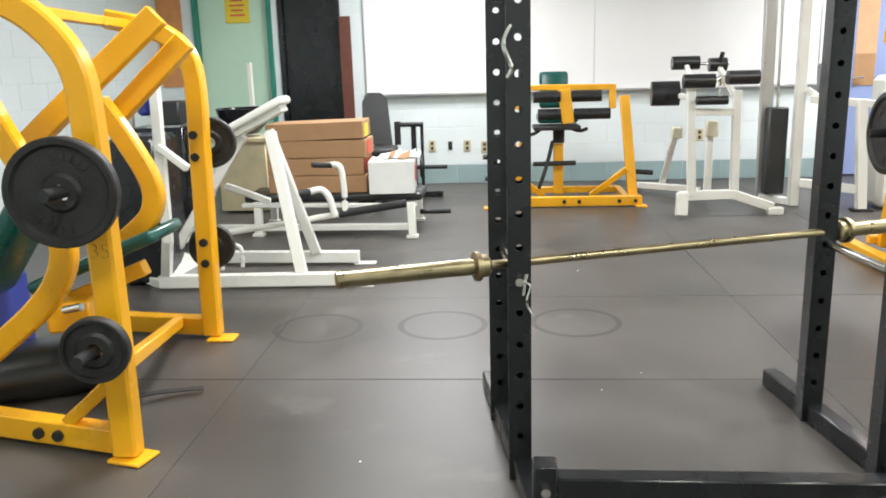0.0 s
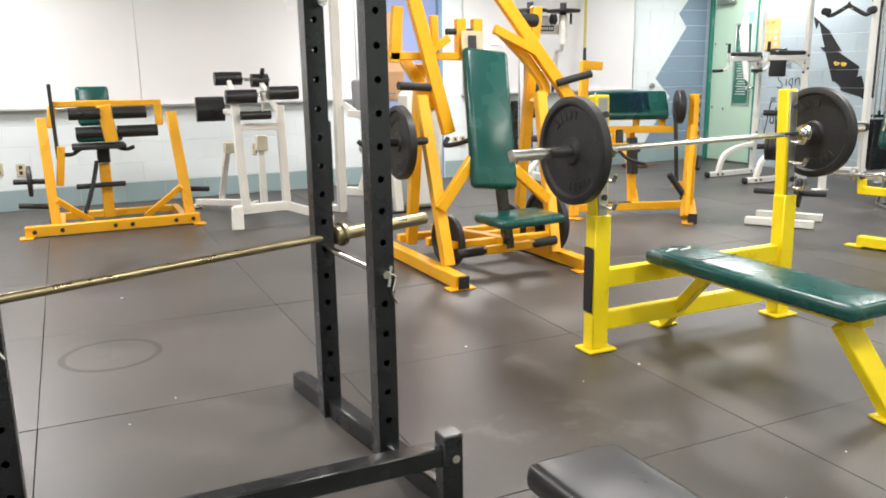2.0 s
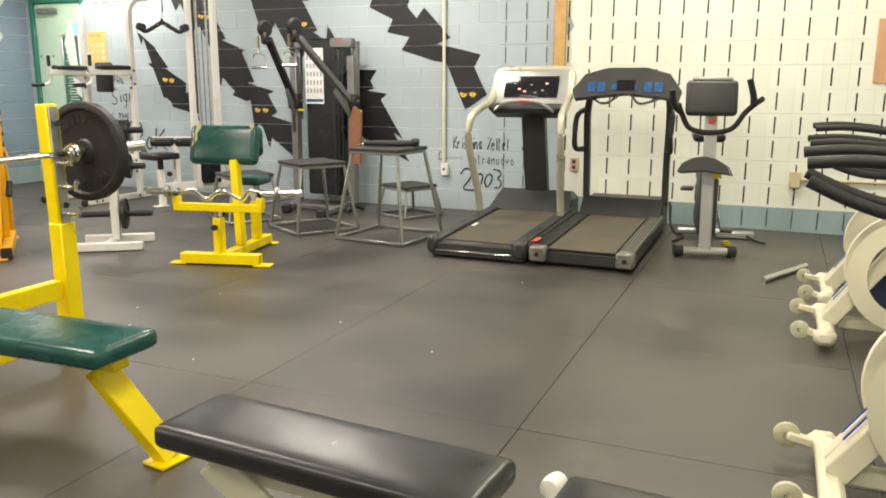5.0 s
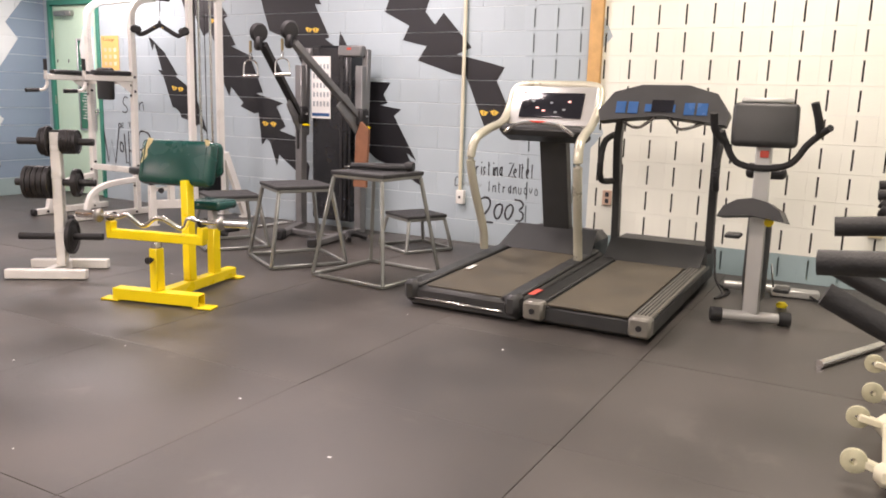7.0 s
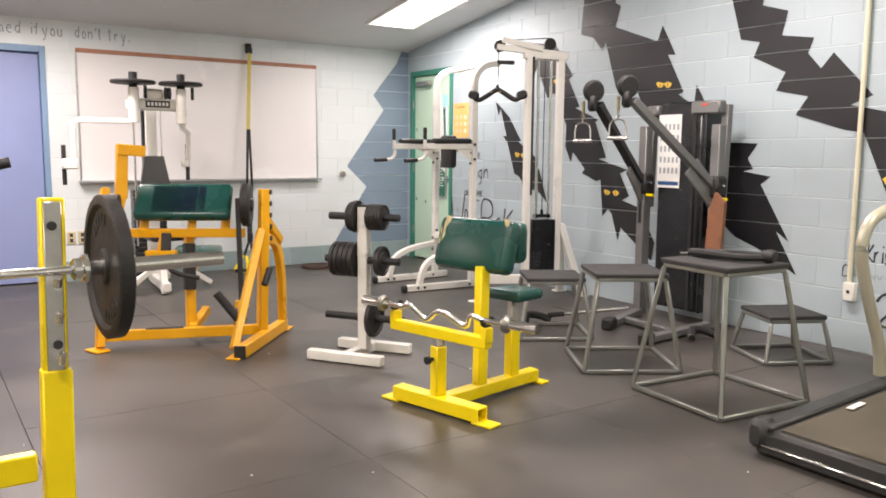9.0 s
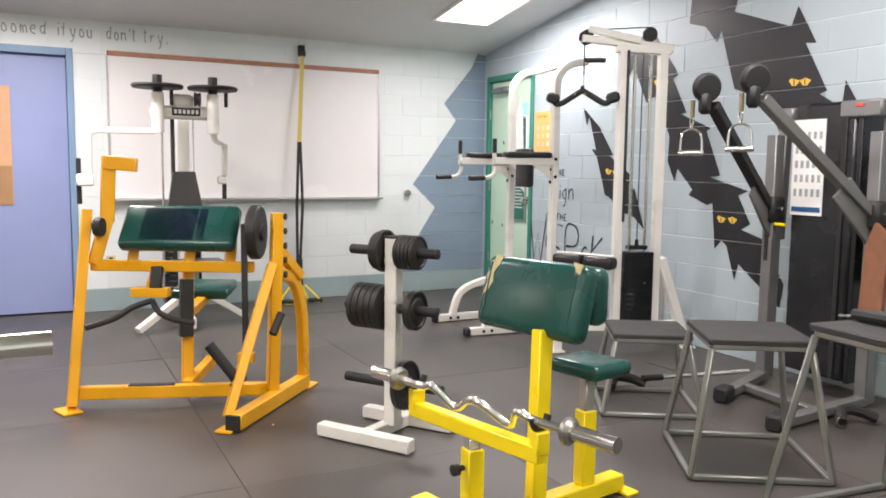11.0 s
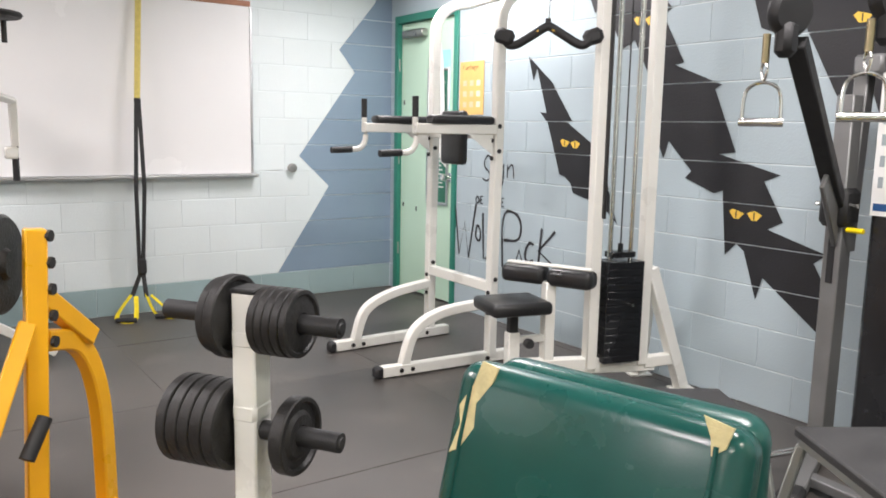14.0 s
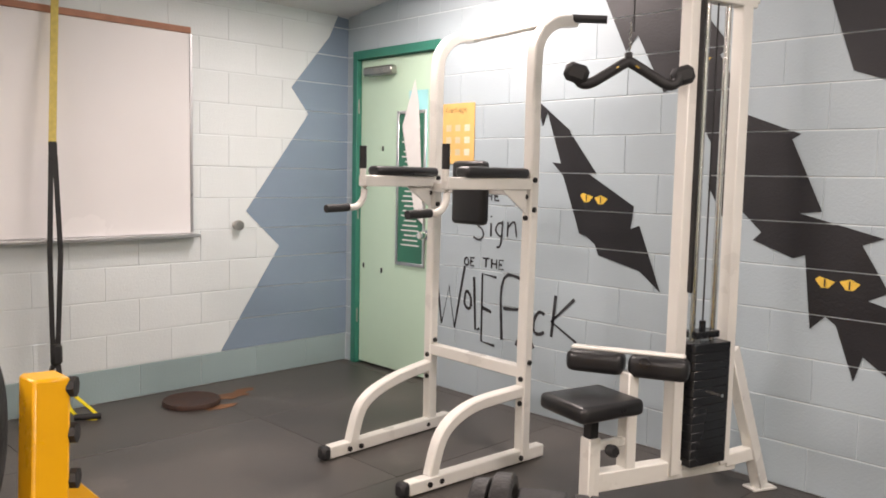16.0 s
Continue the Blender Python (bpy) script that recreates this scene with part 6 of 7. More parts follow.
t2 = thing("treadmill", "dark grey treadmill with black posts and a curved console", "treadmill", (7.5, 1.35, 0))
P(t2, "deck", CASE, box((7.55, 1.36, 0.085), (1.6, 0.7, 0.11), bev=0.02, ry=-1.5))
P(t2, "belt", DECK, box((7.42, 1.36, 0.142), (1.36, 0.46, 0.012), bev=0.003, ry=-1.5), label="worn brown-black running belt")
for y in (1.66, 1.06):
    P(t2, "side_rail", RAIL_GREY if y < 1.3 else CASE, box((7.47, y, 0.145), (1.44, 0.1, 0.024), bev=0.008, ry=-1.5), label="ribbed foot rail")
    for i in range(4):
        P(t2, "rail_rib", CASE, box((7.47, y - 0.03 + i * 0.02, 0.16), (1.38, 0.006, 0.006), bev=0.001, ry=-1.5))
    P(t2, "rear_cap", RAIL_GREY, box((6.74, y, 0.085), (0.09, 0.12, 0.11), bev=0.015))
    P(t2, "cap_screw", GRIP, rod((6.694, y, 0.085), (6.688, y, 0.085), 0.016, 12))
P(t2, "warning_label", TAPE_RED, box((6.84, 1.7, 0.162), (0.14, 0.04, 0.003), bev=0))
P(t2, "hood", CASE, slab([(8.05, 1.03, 0.16), (8.05, 1.69, 0.16), (8.22, 1.69, 0.3), (8.22, 1.03, 0.3)], 0.012), box((8.36, 1.36, 0.15), (0.36, 0.68, 0.28), bev=0.04), label="moulded motor cover")
for y, s in ((1.68, 1), (1.02, -1)):
    P(t2, "post", CASE, sweep([(8.28, y, 0.25), (8.25, y, 0.6), (8.12, y - 0.02, 1.0), (8.04, y - 0.04 - 0.03 * s, 1.22)], 0, wh=(0.07, 0.05), up=(0, 1, 0)))
    P(t2, "handrail", GRIP, sweep([(8.2, y + 0.02 * s, 1.03), (8.05, y + 0.05 * s, 0.98), (7.98, y + 0.05 * s, 0.85), (8.02, y + 0.05 * s, 0.72), (8.2, y + 0.02 * s, 0.7)], 0.022, 10))
bm = bmesh.new()
prof = [(-0.4, 1.03), (-0.42, 1.1), (-0.33, 1.22), (-0.15, 1.27), (0.15, 1.27), (0.33, 1.22), (0.42, 1.1), (0.4, 1.03), (0.25, 1.05), (0.0, 1.075), (-0.25, 1.05)]
slab([(7.94 + (z - 1.05) * 0.35, 1.32 + u, z + 0.07) for u, z in prof], 0.07)(bm)
part("console", bm, CASE, t2, "curved black console")
for u in (-0.25, -0.17, -0.05, 0.08, 0.19, 0.27):
    P(t2, "display", LED_BLUE, box((7.945 + 0.08 * 0.35 - 0.078, 1.32 + u, 1.215), (0.004, 0.065, 0.05 + 0.03 * (abs(u) > 0.15)), ry=19, bev=0.001), label="blue lit display panel")
P(t2, "display_screen", SCREEN, box((7.898, 1.32, 1.23), (0.004, 0.14, 0.08), ry=19, bev=0.001))
P(t2, "console_lip", CHROME, sweep([(7.90, 1.58, 1.130), (8.0, 1.5, 1.085), (7.90, 1.36, 1.160)], 0.012, 8), sweep([(7.90, 1.06, 1.130), (8.0, 1.22, 1.085), (7.90, 1.28, 1.160)], 0.012, 8))

# ---- exercise bike ----
bk = thing("exercise_bike", "grey upright exercise bike with black handlebars", "exercise bike", (7.8, 0.62, 0))
P(bk, "front_stabiliser", CASE_SILVER, rod((7.43, 0.77, 0.045), (7.51, 0.47, 0.045), 0.032, 14))
for p, q in (((7.43, 0.77, 0.045), (7.41, 0.83, 0.045)), ((7.51, 0.47, 0.045), (7.53, 0.41, 0.045))):
    P(bk, "end_cap", GRIP, rod(p, q, 0.042, 14))
P(bk, "column", CASE_SILVER, beam((7.48, 0.62, 0.06), (7.56, 0.645, 1.12), 0.085, 0.06, up=(1, 0, 0)))
P(bk, "housing", CASE, pad(pose(7.82, 0.66, 0.36, 0, 0, 8), (0.6, 0.13, 0.5), 0.06, 4), label="dark grey drive housing")
P(bk, "arched_cover", CASE, slab([(7.47, 0.46, 0.6), (7.48, 0.49, 0.66), (7.5, 0.56, 0.7), (7.52, 0.64, 0.715), (7.52, 0.72, 0.7), (7.51, 0.79, 0.66), (7.5, 0.82, 0.6), (7.5, 0.64, 0.62)], 0.16))
P(bk, "console", CASE, pad(pose(7.5, 0.645, 1.14, 0, 14, 10), (0.07, 0.35, 0.25), 0.03, 3), label="dark console with silver top")
P(bk, "console_top", CASE_SILVER, pad(pose(7.55, 0.65, 1.27, 0, 14, 10), (0.08, 0.27, 0.03), 0.012, 2))
P(bk, "handlebar", GRIP, sweep([(7.42, 0.86, 1.1), (7.45, 0.84, 1.04), (7.48, 0.78, 0.93), (7.5, 0.645, 0.9), (7.52, 0.5, 0.93), (7.52, 0.42, 1.04), (7.5, 0.36, 1.1), (7.44, 0.31, 1.14)], 0.019, 10))
P(bk, "bar_end", GRIP, sweep([(7.5, 0.36, 1.1), (7.48, 0.375, 1.18), (7.46, 0.4, 1.27)], 0.022, 10))
P(bk, "bar_end", GRIP, sweep([(7.45, 0.84, 1.04), (7.4, 0.89, 1.1), (7.36, 0.9, 1.2)], 0.022, 10))
P(bk, "seat_post", CHROME, beam((8.12, 0.7, 0.4), (8.26, 0.71, 0.8), 0.05, 0.05, up=(0, 1, 0)))
P(bk, "saddle", VINYL, pad(pose(8.3, 0.71, 0.83, 0, -4, 8), (0.28, 0.25, 0.075), 0.035, 4), label="black saddle")
P(bk, "rear_stabiliser", CASE_SILVER, rod((8.28, 0.9, 0.045), (8.36, 0.5, 0.045), 0.03, 12))
P(bk, "frame_tube", CASE_SILVER, beam((7.5, 0.62, 0.09), (8.32, 0.7, 0.07), 0.06, 0.05))
P(bk, "crank", CHROME, beam((7.85, 0.57, 0.3), (7.88, 0.55, 0.15), 0.02, 0.012, up=(0, 1, 0)))
P(bk, "pedal", CASE, box((7.89, 0.5, 0.14), (0.12, 0.09, 0.025), bev=0.006))
P(bk, "pedal", CASE, box((7.8, 0.8, 0.46), (0.12, 0.09, 0.025), bev=0.006))
P(bk, "badge", TAPE_RED, box((7.5, 0.633, 0.98), (0.004, 0.045, 0.04), rz=10))
P(bk, "tension_knob", YELLOW, lathe((7.5, 0.57, 0.6), (-1, 0, 0), [(0, 0), (0.025, 0), (0.025, 0.03), (0, 0.035)], 12), label="yellow tension knob")
cord = P(t2, "power_cord", GRIP, sweep([(8.28, 0.98, 0.28), (8.2, 0.95, 0.1), (8.1, 0.88, 0.02), (7.95, 0.9, 0.012), (8.2, 0.85, 0.012), (8.4, 0.95, 0.01)], 0.008, 6))
cb = thing("adapter_plate", "grey metal bracket with a cord lying by the wall", "bracket", (8.35, 0.48, 0.02))
P(cb, "plate", CASE_SILVER, box((8.35, 0.46, 0.03), (0.1, 0.3, 0.05), rz=8, bev=0.008))
P(cb, "cord", GRIP, sweep([(8.3, 0.36, 0.03), (8.2, 0.28, 0.012), (8.1, 0.22, 0.02)], 0.008, 6))
P(cb, "plug", HANDLE_Y, lathe((7.98, 0.5, 0.02), (0, 0, 1), [(0, -0.012), (0.03, -0.012), (0.035, 0.005), (0.02, 0.02), (0, 0.02)], 12))

# ---- spin bikes ----


mat_wheel = mat("yellowed_wheel_rubber", (0.5, 0.48, 0.33), 0.4, 0, 0.2, 20)


def spin_bike(x, y, rz, label, hz=1.0):
    b = thing("spin_bike", label, "spin bike", (x, y, 0), rz, group="spin bikes")
    L = dict(local=True)
    P(b, "front_stabiliser", CREAM, box((0, 0, 0.07), (0.46, 0.07, 0.07), bev=0.02), **L)
    for s in (-1, 1):
        P(b, "stabiliser_cap", CREAM, box((s * 0.235, 0.01, 0.07), (0.07, 0.1, 0.085), bev=0.025), **L)
        P(b, "wheel_bracket", CREAM, beam((s * 0.22, 0.04, 0.075), (s * 0.21, 0.12, 0.095), 0.035, 0.03), **L)
        w = P(b, "transport_wheel", mat_wheel, lathe((s * 0.22, 0.12, 0.09), (1, 0, 0), [(0.012, -0.014), (0.03, -0.014), (0.042, -0.009), (0.042, 0.009), (0.03, 0.014), (0.012, 0.014), (0.012, -0.014)], 18), label="worn transport wheel", **L)
        P(b, "fork", CREAM, beam((s * 0.036, -0.01, 0.1), (s * 0.036, -0.5, 0.82), 0.07, 0.075), **L)
        P(b, "fork_stripe", BLUE, beam((s * 0.028, -0.022, 0.205), (s * 0.028, -0.308, 0.625), 0.013, 0.004), label="thin blue stripe", **L)
        P(b, "side_guard", CREAM, lathe((s * 0.1, -0.34, 0.36), (s, 0, 0), [(0.19, -0.01), (0.27, -0.012), (0.275, 0.0), (0.19, 0.012), (0.19, -0.01)], 36), label="pale ring guard", **L)
        P(b, "handlebar", GRIP, sweep([(s * 0.06, -0.4, hz - 0.06), (s * 0.15, -0.33, hz - 0.03), (s * 0.2, -0.2, hz + 0.01), (s * 0.2, 0.0, hz + 0.03), (s * 0.19, 0.15, hz + 0.02)], 0.017, 12), **L)
        P(b, "handlebar", GRIP, sweep([(s * 0.05, -0.4, hz - 0.08), (s * 0.1, -0.28, hz - 0.12), (s * 0.12, -0.1, hz - 0.12), (s * 0.12, 0.03, hz - 0.085), (s * 0.12, 0.14, hz - 0.035)], 0.0175, 12), **L)
    P(b, "flywheel", NAVY, lathe((0, -0.34, 0.36), (1, 0, 0), [(0, -0.03), (0.05, -0.03), (0.06, -0.015), (0.2, -0.015), (0.23, -0.03), (0.245, -0.02), (0.245, 0.02), (0.23, 0.03), (0.2, 0.015), (0.06, 0.015), (0.05, 0.03), (0, 0.03)], 40), label="navy flywheel", **L)
    P(b, "head_post", CREAM, beam((0, -0.48, 0.78), (0, -0.41, hz - 0.04), 0.06, 0.06, up=(0, 1, 0)), **L)
    P(b, "main_beam", CREAM, beam((0, -0.45, 0.7), (0, -0.95, 0.35), 0.07, 0.08), **L)
    P(b, "lower_beam", CREAM, beam((0, -0.05, 0.09), (0, -1.2, 0.09), 0.06, 0.05), **L)
    P(b, "rear_stabiliser", CREAM, box((0, -1.22, 0.06), (0.46, 0.07, 0.06), bev=0.02), **L)
    P(b, "seat_post", CHROME, beam((0, -0.92, 0.3), (0, -1.02, 0.9), 0.045, 0.045, up=(0, 1, 0)), **L)
    P(b, "saddle", VINYL, pad(pose(0, -1.0, 0.95), (0.2, 0.28, 0.08), 0.035, 3), label="black saddle", **L)
    P(b, "tension_knob", RED, lathe((0, -0.52, 0.86), (0, -0.5, 1), [(0, 0), (0.02, 0), (0.025, 0.03), (0, 0.04)], 12), **L)
    return b


spin_bike(4.02, -0.04, 0, "cream spin bike with blue stripes and a navy flywheel", 1.01)
spin_bike(5.75, -0.1, 0, "cream spin bike with blue stripes and a navy flywheel", 0.95)
spin_bike(6.52, -0.145, 0, "cream spin bike with blue stripes and a navy flywheel", 0.98)
crod = P(None, "steel_bar", CHROME, rod((6.823, 0.205, 0.02), (7.376, -0.057, 0.02), 0.02, 16))
tagged(crod, "short chrome bar lying by the spin bike", "steel bar")

# ---- leg extension machine ----
le = thing("leg_extension", "amber yellow plate loaded leg extension with green pads", "leg machine", (1.1, 7.55, 0))
P(le, "base_beam", AMBER, beam((0.45, 7.28, 0.05), (1.8, 7.28, 0.05), 0.07, 0.085))
for i in (0.52, 0.72, 1.12, 1.25, 1.6, 1.74):
    P(le, "bolt", IRON, rod((i, 7.245, 0.05), (i, 7.235, 0.05), 0.018, 8))
for x in (0.46, 1.79):
    P(le, "foot_plate", AMBER, box((x, 7.24, 0.006), (0.1, 0.12, 0.012)))
P(le, "upright", AMBER, beam((0.68, 7.35, 0.08), (0.655, 7.5, 0.93), 0.075, 0.05, up=(0, 1, 0)))
P(le, "upright", AMBER, beam((1.73, 7.35, 0.08), (1.66, 7.5, 0.95), 0.085, 0.05, up=(0, 1, 0)))
P(le, "brace", AMBER, beam((0.7, 7.36, 0.28), (0.95, 7.5, 0.06), 0.05, 0.04, up=(0, 1, 0)))
P(le, "brace", AMBER, beam((1.68, 7.36, 0.32), (1.38, 7.5, 0.06), 0.05, 0.04, up=(0, 1, 0)))
P(le, "rear_beam", AMBER, beam((0.7, 7.95, 0.05), (1.7, 7.95, 0.05), 0.06, 0.06))
for x in (0.72, 1.68):
    P(le, "side_beam", AMBER, beam((x, 7.3, 0.05), (x, 7.95, 0.05), 0.06, 0.06))
P(le, "column", AMBER, beam((1.1, 7.7, 0.05), (1.1, 7.72, 0.52), 0.09, 0.07, up=(0, 1, 0)))
P(le, "column_head", GRIP, box((1.1, 7.68, 0.6), (0.1, 0.1, 0.14), bev=0.01))
P(le, "top_bar", AMBER, beam((0.73, 7.52, 1.04), (1.58, 7.52, 1.03), 0.05, 0.05))
P(le, "end_arm", AMBER, beam((0.745, 7.52, 1.02), (0.72, 7.5, 0.85), 0.06, 0.04, up=(0, 1, 0)))
P(le, "end_arm", AMBER, beam((1.56, 7.52, 1.05), (1.56, 7.5, 0.84), 0.06, 0.04, up=(0, 1, 0)))
P(le, "yoke", AMBER, beam((1.13, 7.5, 1.02), (1.17, 7.48, 0.72), 0.11, 0.03, up=(0, 1, 0)), label="bright yellow centre yoke")
for a, b, z in ((0.86, 1.1, 0.955), (1.2, 1.46, 0.955), (0.9, 1.1, 0.8), (1.22, 1.54, 0.8)):
    P(le, "roller", VINYL, rod((a, 7.5, z), (b, 7.5, z), 0.05, 18), label="black foam roller")
P(le, "seat", GREEN, pad(pose(1.08, 7.68, 0.76), (0.36, 0.4, 0.08), 0.03, 3), label="dark green seat pad")
P(le, "back_pad", GREEN, pad(pose(1.07, 7.95, 1.0, -8, 0, 0), (0.27, 0.07, 0.34), 0.03, 3), label="dark green back pad")
P(le, "seat_plate", IRON, box((1.07, 7.6, 0.68), (0.42, 0.3, 0.04), bev=0.008))
P(le, "seat_handle", GRIP, sweep([(0.92, 7.55, 0.66), (0.86, 7.5, 0.63), (0.8, 7.48, 0.63)], 0.016, 8))
P(le, "seat_handle", GRIP, sweep([(1.22, 7.55, 0.66), (1.28, 7.5, 0.65), (1.34, 7.48, 0.67)], 0.016, 8))
P(le, "hose", GRIP, sweep([(1.04, 7.62, 0.55), (1.0, 7.55, 0.4), (0.95, 7.5, 0.25), (0.9, 7.48, 0.12)], 0.018, 8))
for a, b in (((0.86, 7.6, 0.345), (1.25, 7.6, 0.35)), ((1.7, 7.5, 0.28), (1.93, 7.5, 0.26)), ((0.64, 7.45, 0.22), (0.42, 7.45, 0.24)), ((0.66, 7.5, 0.42), (0.4, 7.5, 0.43))):
    P(le, "weight_horn", GRIP, rod(a, b, 0.022, 12))
P(le, "lever_arm", IRON, beam((0.74, 7.48, 1.2), (0.75, 7.48, 0.6), 0.03, 0.03, up=(0, 1, 0)))
P(le, "lever_arm", AMBER, beam((0.78, 7.47, 0.7), (0.74, 7.47, 0.38), 0.06, 0.04, up=(0, 1, 0)))
weight_plate((0.52, 7.5, 0.43), (1, 0, 0), 0.125, 0.03, "small black plate on the leg extension")

# ---- white roller stand ----
rs = thing("roman_chair", "white back extension stand with black foam rollers", "roman chair", (2.25, 7.0, 0))
P(rs, "front_leg", WHITE, beam((2.1, 6.75, 0.16), (2.07, 6.8, 1.08), 0.065, 0.055, up=(0, 1, 0)))
P(rs, "front_leg", WHITE, beam((2.45, 6.8, 0.16), (2.44, 6.82, 1.0), 0.065, 0.055, up=(0, 1, 0)))
P(rs, "crossbar", WHITE, beam((2.07, 6.79, 0.84), (2.46, 6.82, 0.83), 0.05, 0.055))
P(rs, "base_beam", WHITE, beam((2.0, 6.75, 0.17), (2.46, 6.8, 0.17), 0.06, 0.075))
P(rs, "corner_foot", WHITE, beam((2.01, 6.68, 0.02), (2.02, 6.72, 0.2), 0.09, 0.06, up=(0, 1, 0)))
P(rs, "side_beam", WHITE, beam((2.44, 6.8, 0.17), (2.76, 6.78, 0.06), 0.06, 0.075))
P(rs, "side_foot", WHITE, box((2.78, 6.78, 0.03), (0.12, 0.07, 0.06), bev=0.006))
P(rs, "rear_leg", WHITE, beam((2.1, 7.9, 0.1), (2.12, 7.5, 0.62), 0.055, 0.05, up=(1, 0, 0)))
P(rs, "rear_leg", WHITE, beam((2.38, 7.35, 0.06), (2.38, 7.35, 0.66), 0.06, 0.055, up=(0, 1, 0)))
P(rs, "rear_beam", WHITE, beam((1.9, 8.1, 0.06), (2.3, 7.6, 0.09), 0.055, 0.06))
P(rs, "rear_foot", WHITE, box((1.88, 8.12, 0.02), (0.12, 0.08, 0.03), bev=0.005))
P(rs, "link_beam", WHITE, beam((2.1, 6.8, 0.15), (2.36, 7.6, 0.08), 0.05, 0.055))
P(rs, "slider", CREAM, box((2.38, 7.3, 0.66), (0.1, 0.08, 0.14), bev=0.01))
P(rs, "slider", CREAM, box((2.12, 7.45, 0.62), (0.09, 0.08, 0.1), bev=0.01))
for a, b, r in (((1.8, 7.0, 0.98), (2.02, 6.98, 0.98), 0.1), ((2.0, 6.75, 1.08), (2.24, 6.75, 1.08), 0.055), ((2.34, 6.75, 1.1), (2.58, 6.76, 1.1), 0.055), ((1.98, 7.1, 1.22), (2.2, 7.1, 1.22), 0.055), ((2.28, 7.1, 1.2), (2.42, 7.1, 1.2), 0.055), ((2.1, 6.72, 0.93), (2.34, 6.72, 0.93), 0.035)):
    P(rs, "roller", VINYL, rod(a, b, r, 20), lathe(b, Vector(b) - Vector(a), [(0, 0.004), (r * 0.5, 0.004), (r * 0.55, -0.002)], 14), label="black foam roller")
for a, b in (((2.09, 7.1, 1.22), (2.09, 6.79, 1.0)), ((2.35, 7.1, 1.2), (2.42, 6.82, 0.96)), ((1.94, 6.99, 0.98), (2.08, 6.8, 0.95))):
    P(rs, "roller_arm", WHITE, beam(a, b, 0.04, 0.04, up=(1, 0, 0)), label="white roller arm")
for y, z, xa, xb in ((6.755, 1.09, 2.0, 2.58), (7.1, 1.21, 1.98, 2.44)):
    P(rs, "axle", CHROME, rod((xa, y, z), (xb, y, z), 0.014, 10))
P(rs, "roller_pin", GRIP, rod((2.36, 7.08, 1.2), (2.36, 7.0, 1.29), 0.018, 10))
P(rs, "clamp", CHROME, box((2.3, 6.76, 1.08), (0.05, 0.07, 0.08), bev=0.01), rod((2.28, 6.72, 1.02), (2.28, 6.72, 0.94), 0.014, 10))

# ---- white cable column and seated machine ----
cc = thing("cable_column", "white cable column with a dark grey weight stack", "cable machine", (3.0, 7.3, 0))
P(cc, "front_post", WHITE, beam((3.06, 7.18, 0.0), (3.06, 7.18, 2.2), 0.08, 0.07, up=(0, 1, 0)))
P(cc, "rear_post", CASE_SILVER, beam((2.9, 7.5, 0.0), (2.86, 7.45, 2.2), 0.1, 0.07, up=(0, 1, 0)))
P(cc, "weight_stack", CASE, box((2.95, 7.38, 0.45), (0.16, 0.13, 0.75), bev=0.01), label="dark grey weight stack")
P(cc, "base", WHITE, beam((2.88, 7.5, 0.03), (3.06, 7.18, 0.03), 0.07, 0.06))
P(cc, "guide_rod", CHROME, rod((2.95, 7.38, 0.8), (2.93, 7.38, 2.15), 0.012))
P(cc, "foot_plate", GRIP, box((2.86, 7.5, 0.01), (0.16, 0.1, 0.02)))
sm = thing("seated_machine", "white seated weight machine with a grey back pad", "weight machine", (3.4, 7.0, 0))
P(sm, "front_post", WHITE, beam((3.5, 6.88, 0.0), (3.46, 6.95, 0.9), 0.08, 0.06, up=(0, 1, 0)))
P(sm, "foot_plate", GRIP, box((3.5, 6.87, 0.01), (0.16, 0.09, 0.02)))
P(sm, "seat_arm", WHITE, beam((3.12, 7.1, 0.9), (3.56, 6.92, 0.86), 0.06, 0.06))
P(sm, "shroud", WHITE, box((3.8, 7.05, 0.55), (0.34, 0.3, 1.06), bev=0.04))
P(sm, "shroud_foot", WHITE, box((3.92, 6.9, 0.06), (0.1, 0.1, 0.12), bev=0.015))
P(sm, "back_pad", mat("grey_vinyl", (0.2, 0.2, 0.22), 0.5, 0, 0.1, 8, 0.2, 260), pad(pose(3.32, 7.25, 1.02, -6), (0.2, 0.07, 0.34), 0.03, 3), label="grey vinyl back pad")
P(sm, "lever", WHITE, beam((3.1, 7.15, 0.98), (3.32, 7.05, 0.8), 0.07, 0.05))
P(sm, "pivot", CASE_SILVER, box((3.25, 7.0, 0.6), (0.14, 0.1, 0.12), bev=0.03, rz=20))
P(sm, "handle", GRIP, rod((3.15, 6.95, 0.66), (3.28, 6.9, 0.56), 0.022))
P(sm, "base_beam", WHITE, beam((3.1, 7.15, 0.2), (3.5, 6.9, 0.17), 0.06, 0.07))
P(sm, "leg", WHITE, beam((3.3, 7.05, 0.5), (3.2, 7.05, 0.2), 0.06, 0.05, up=(0, 1, 0)))

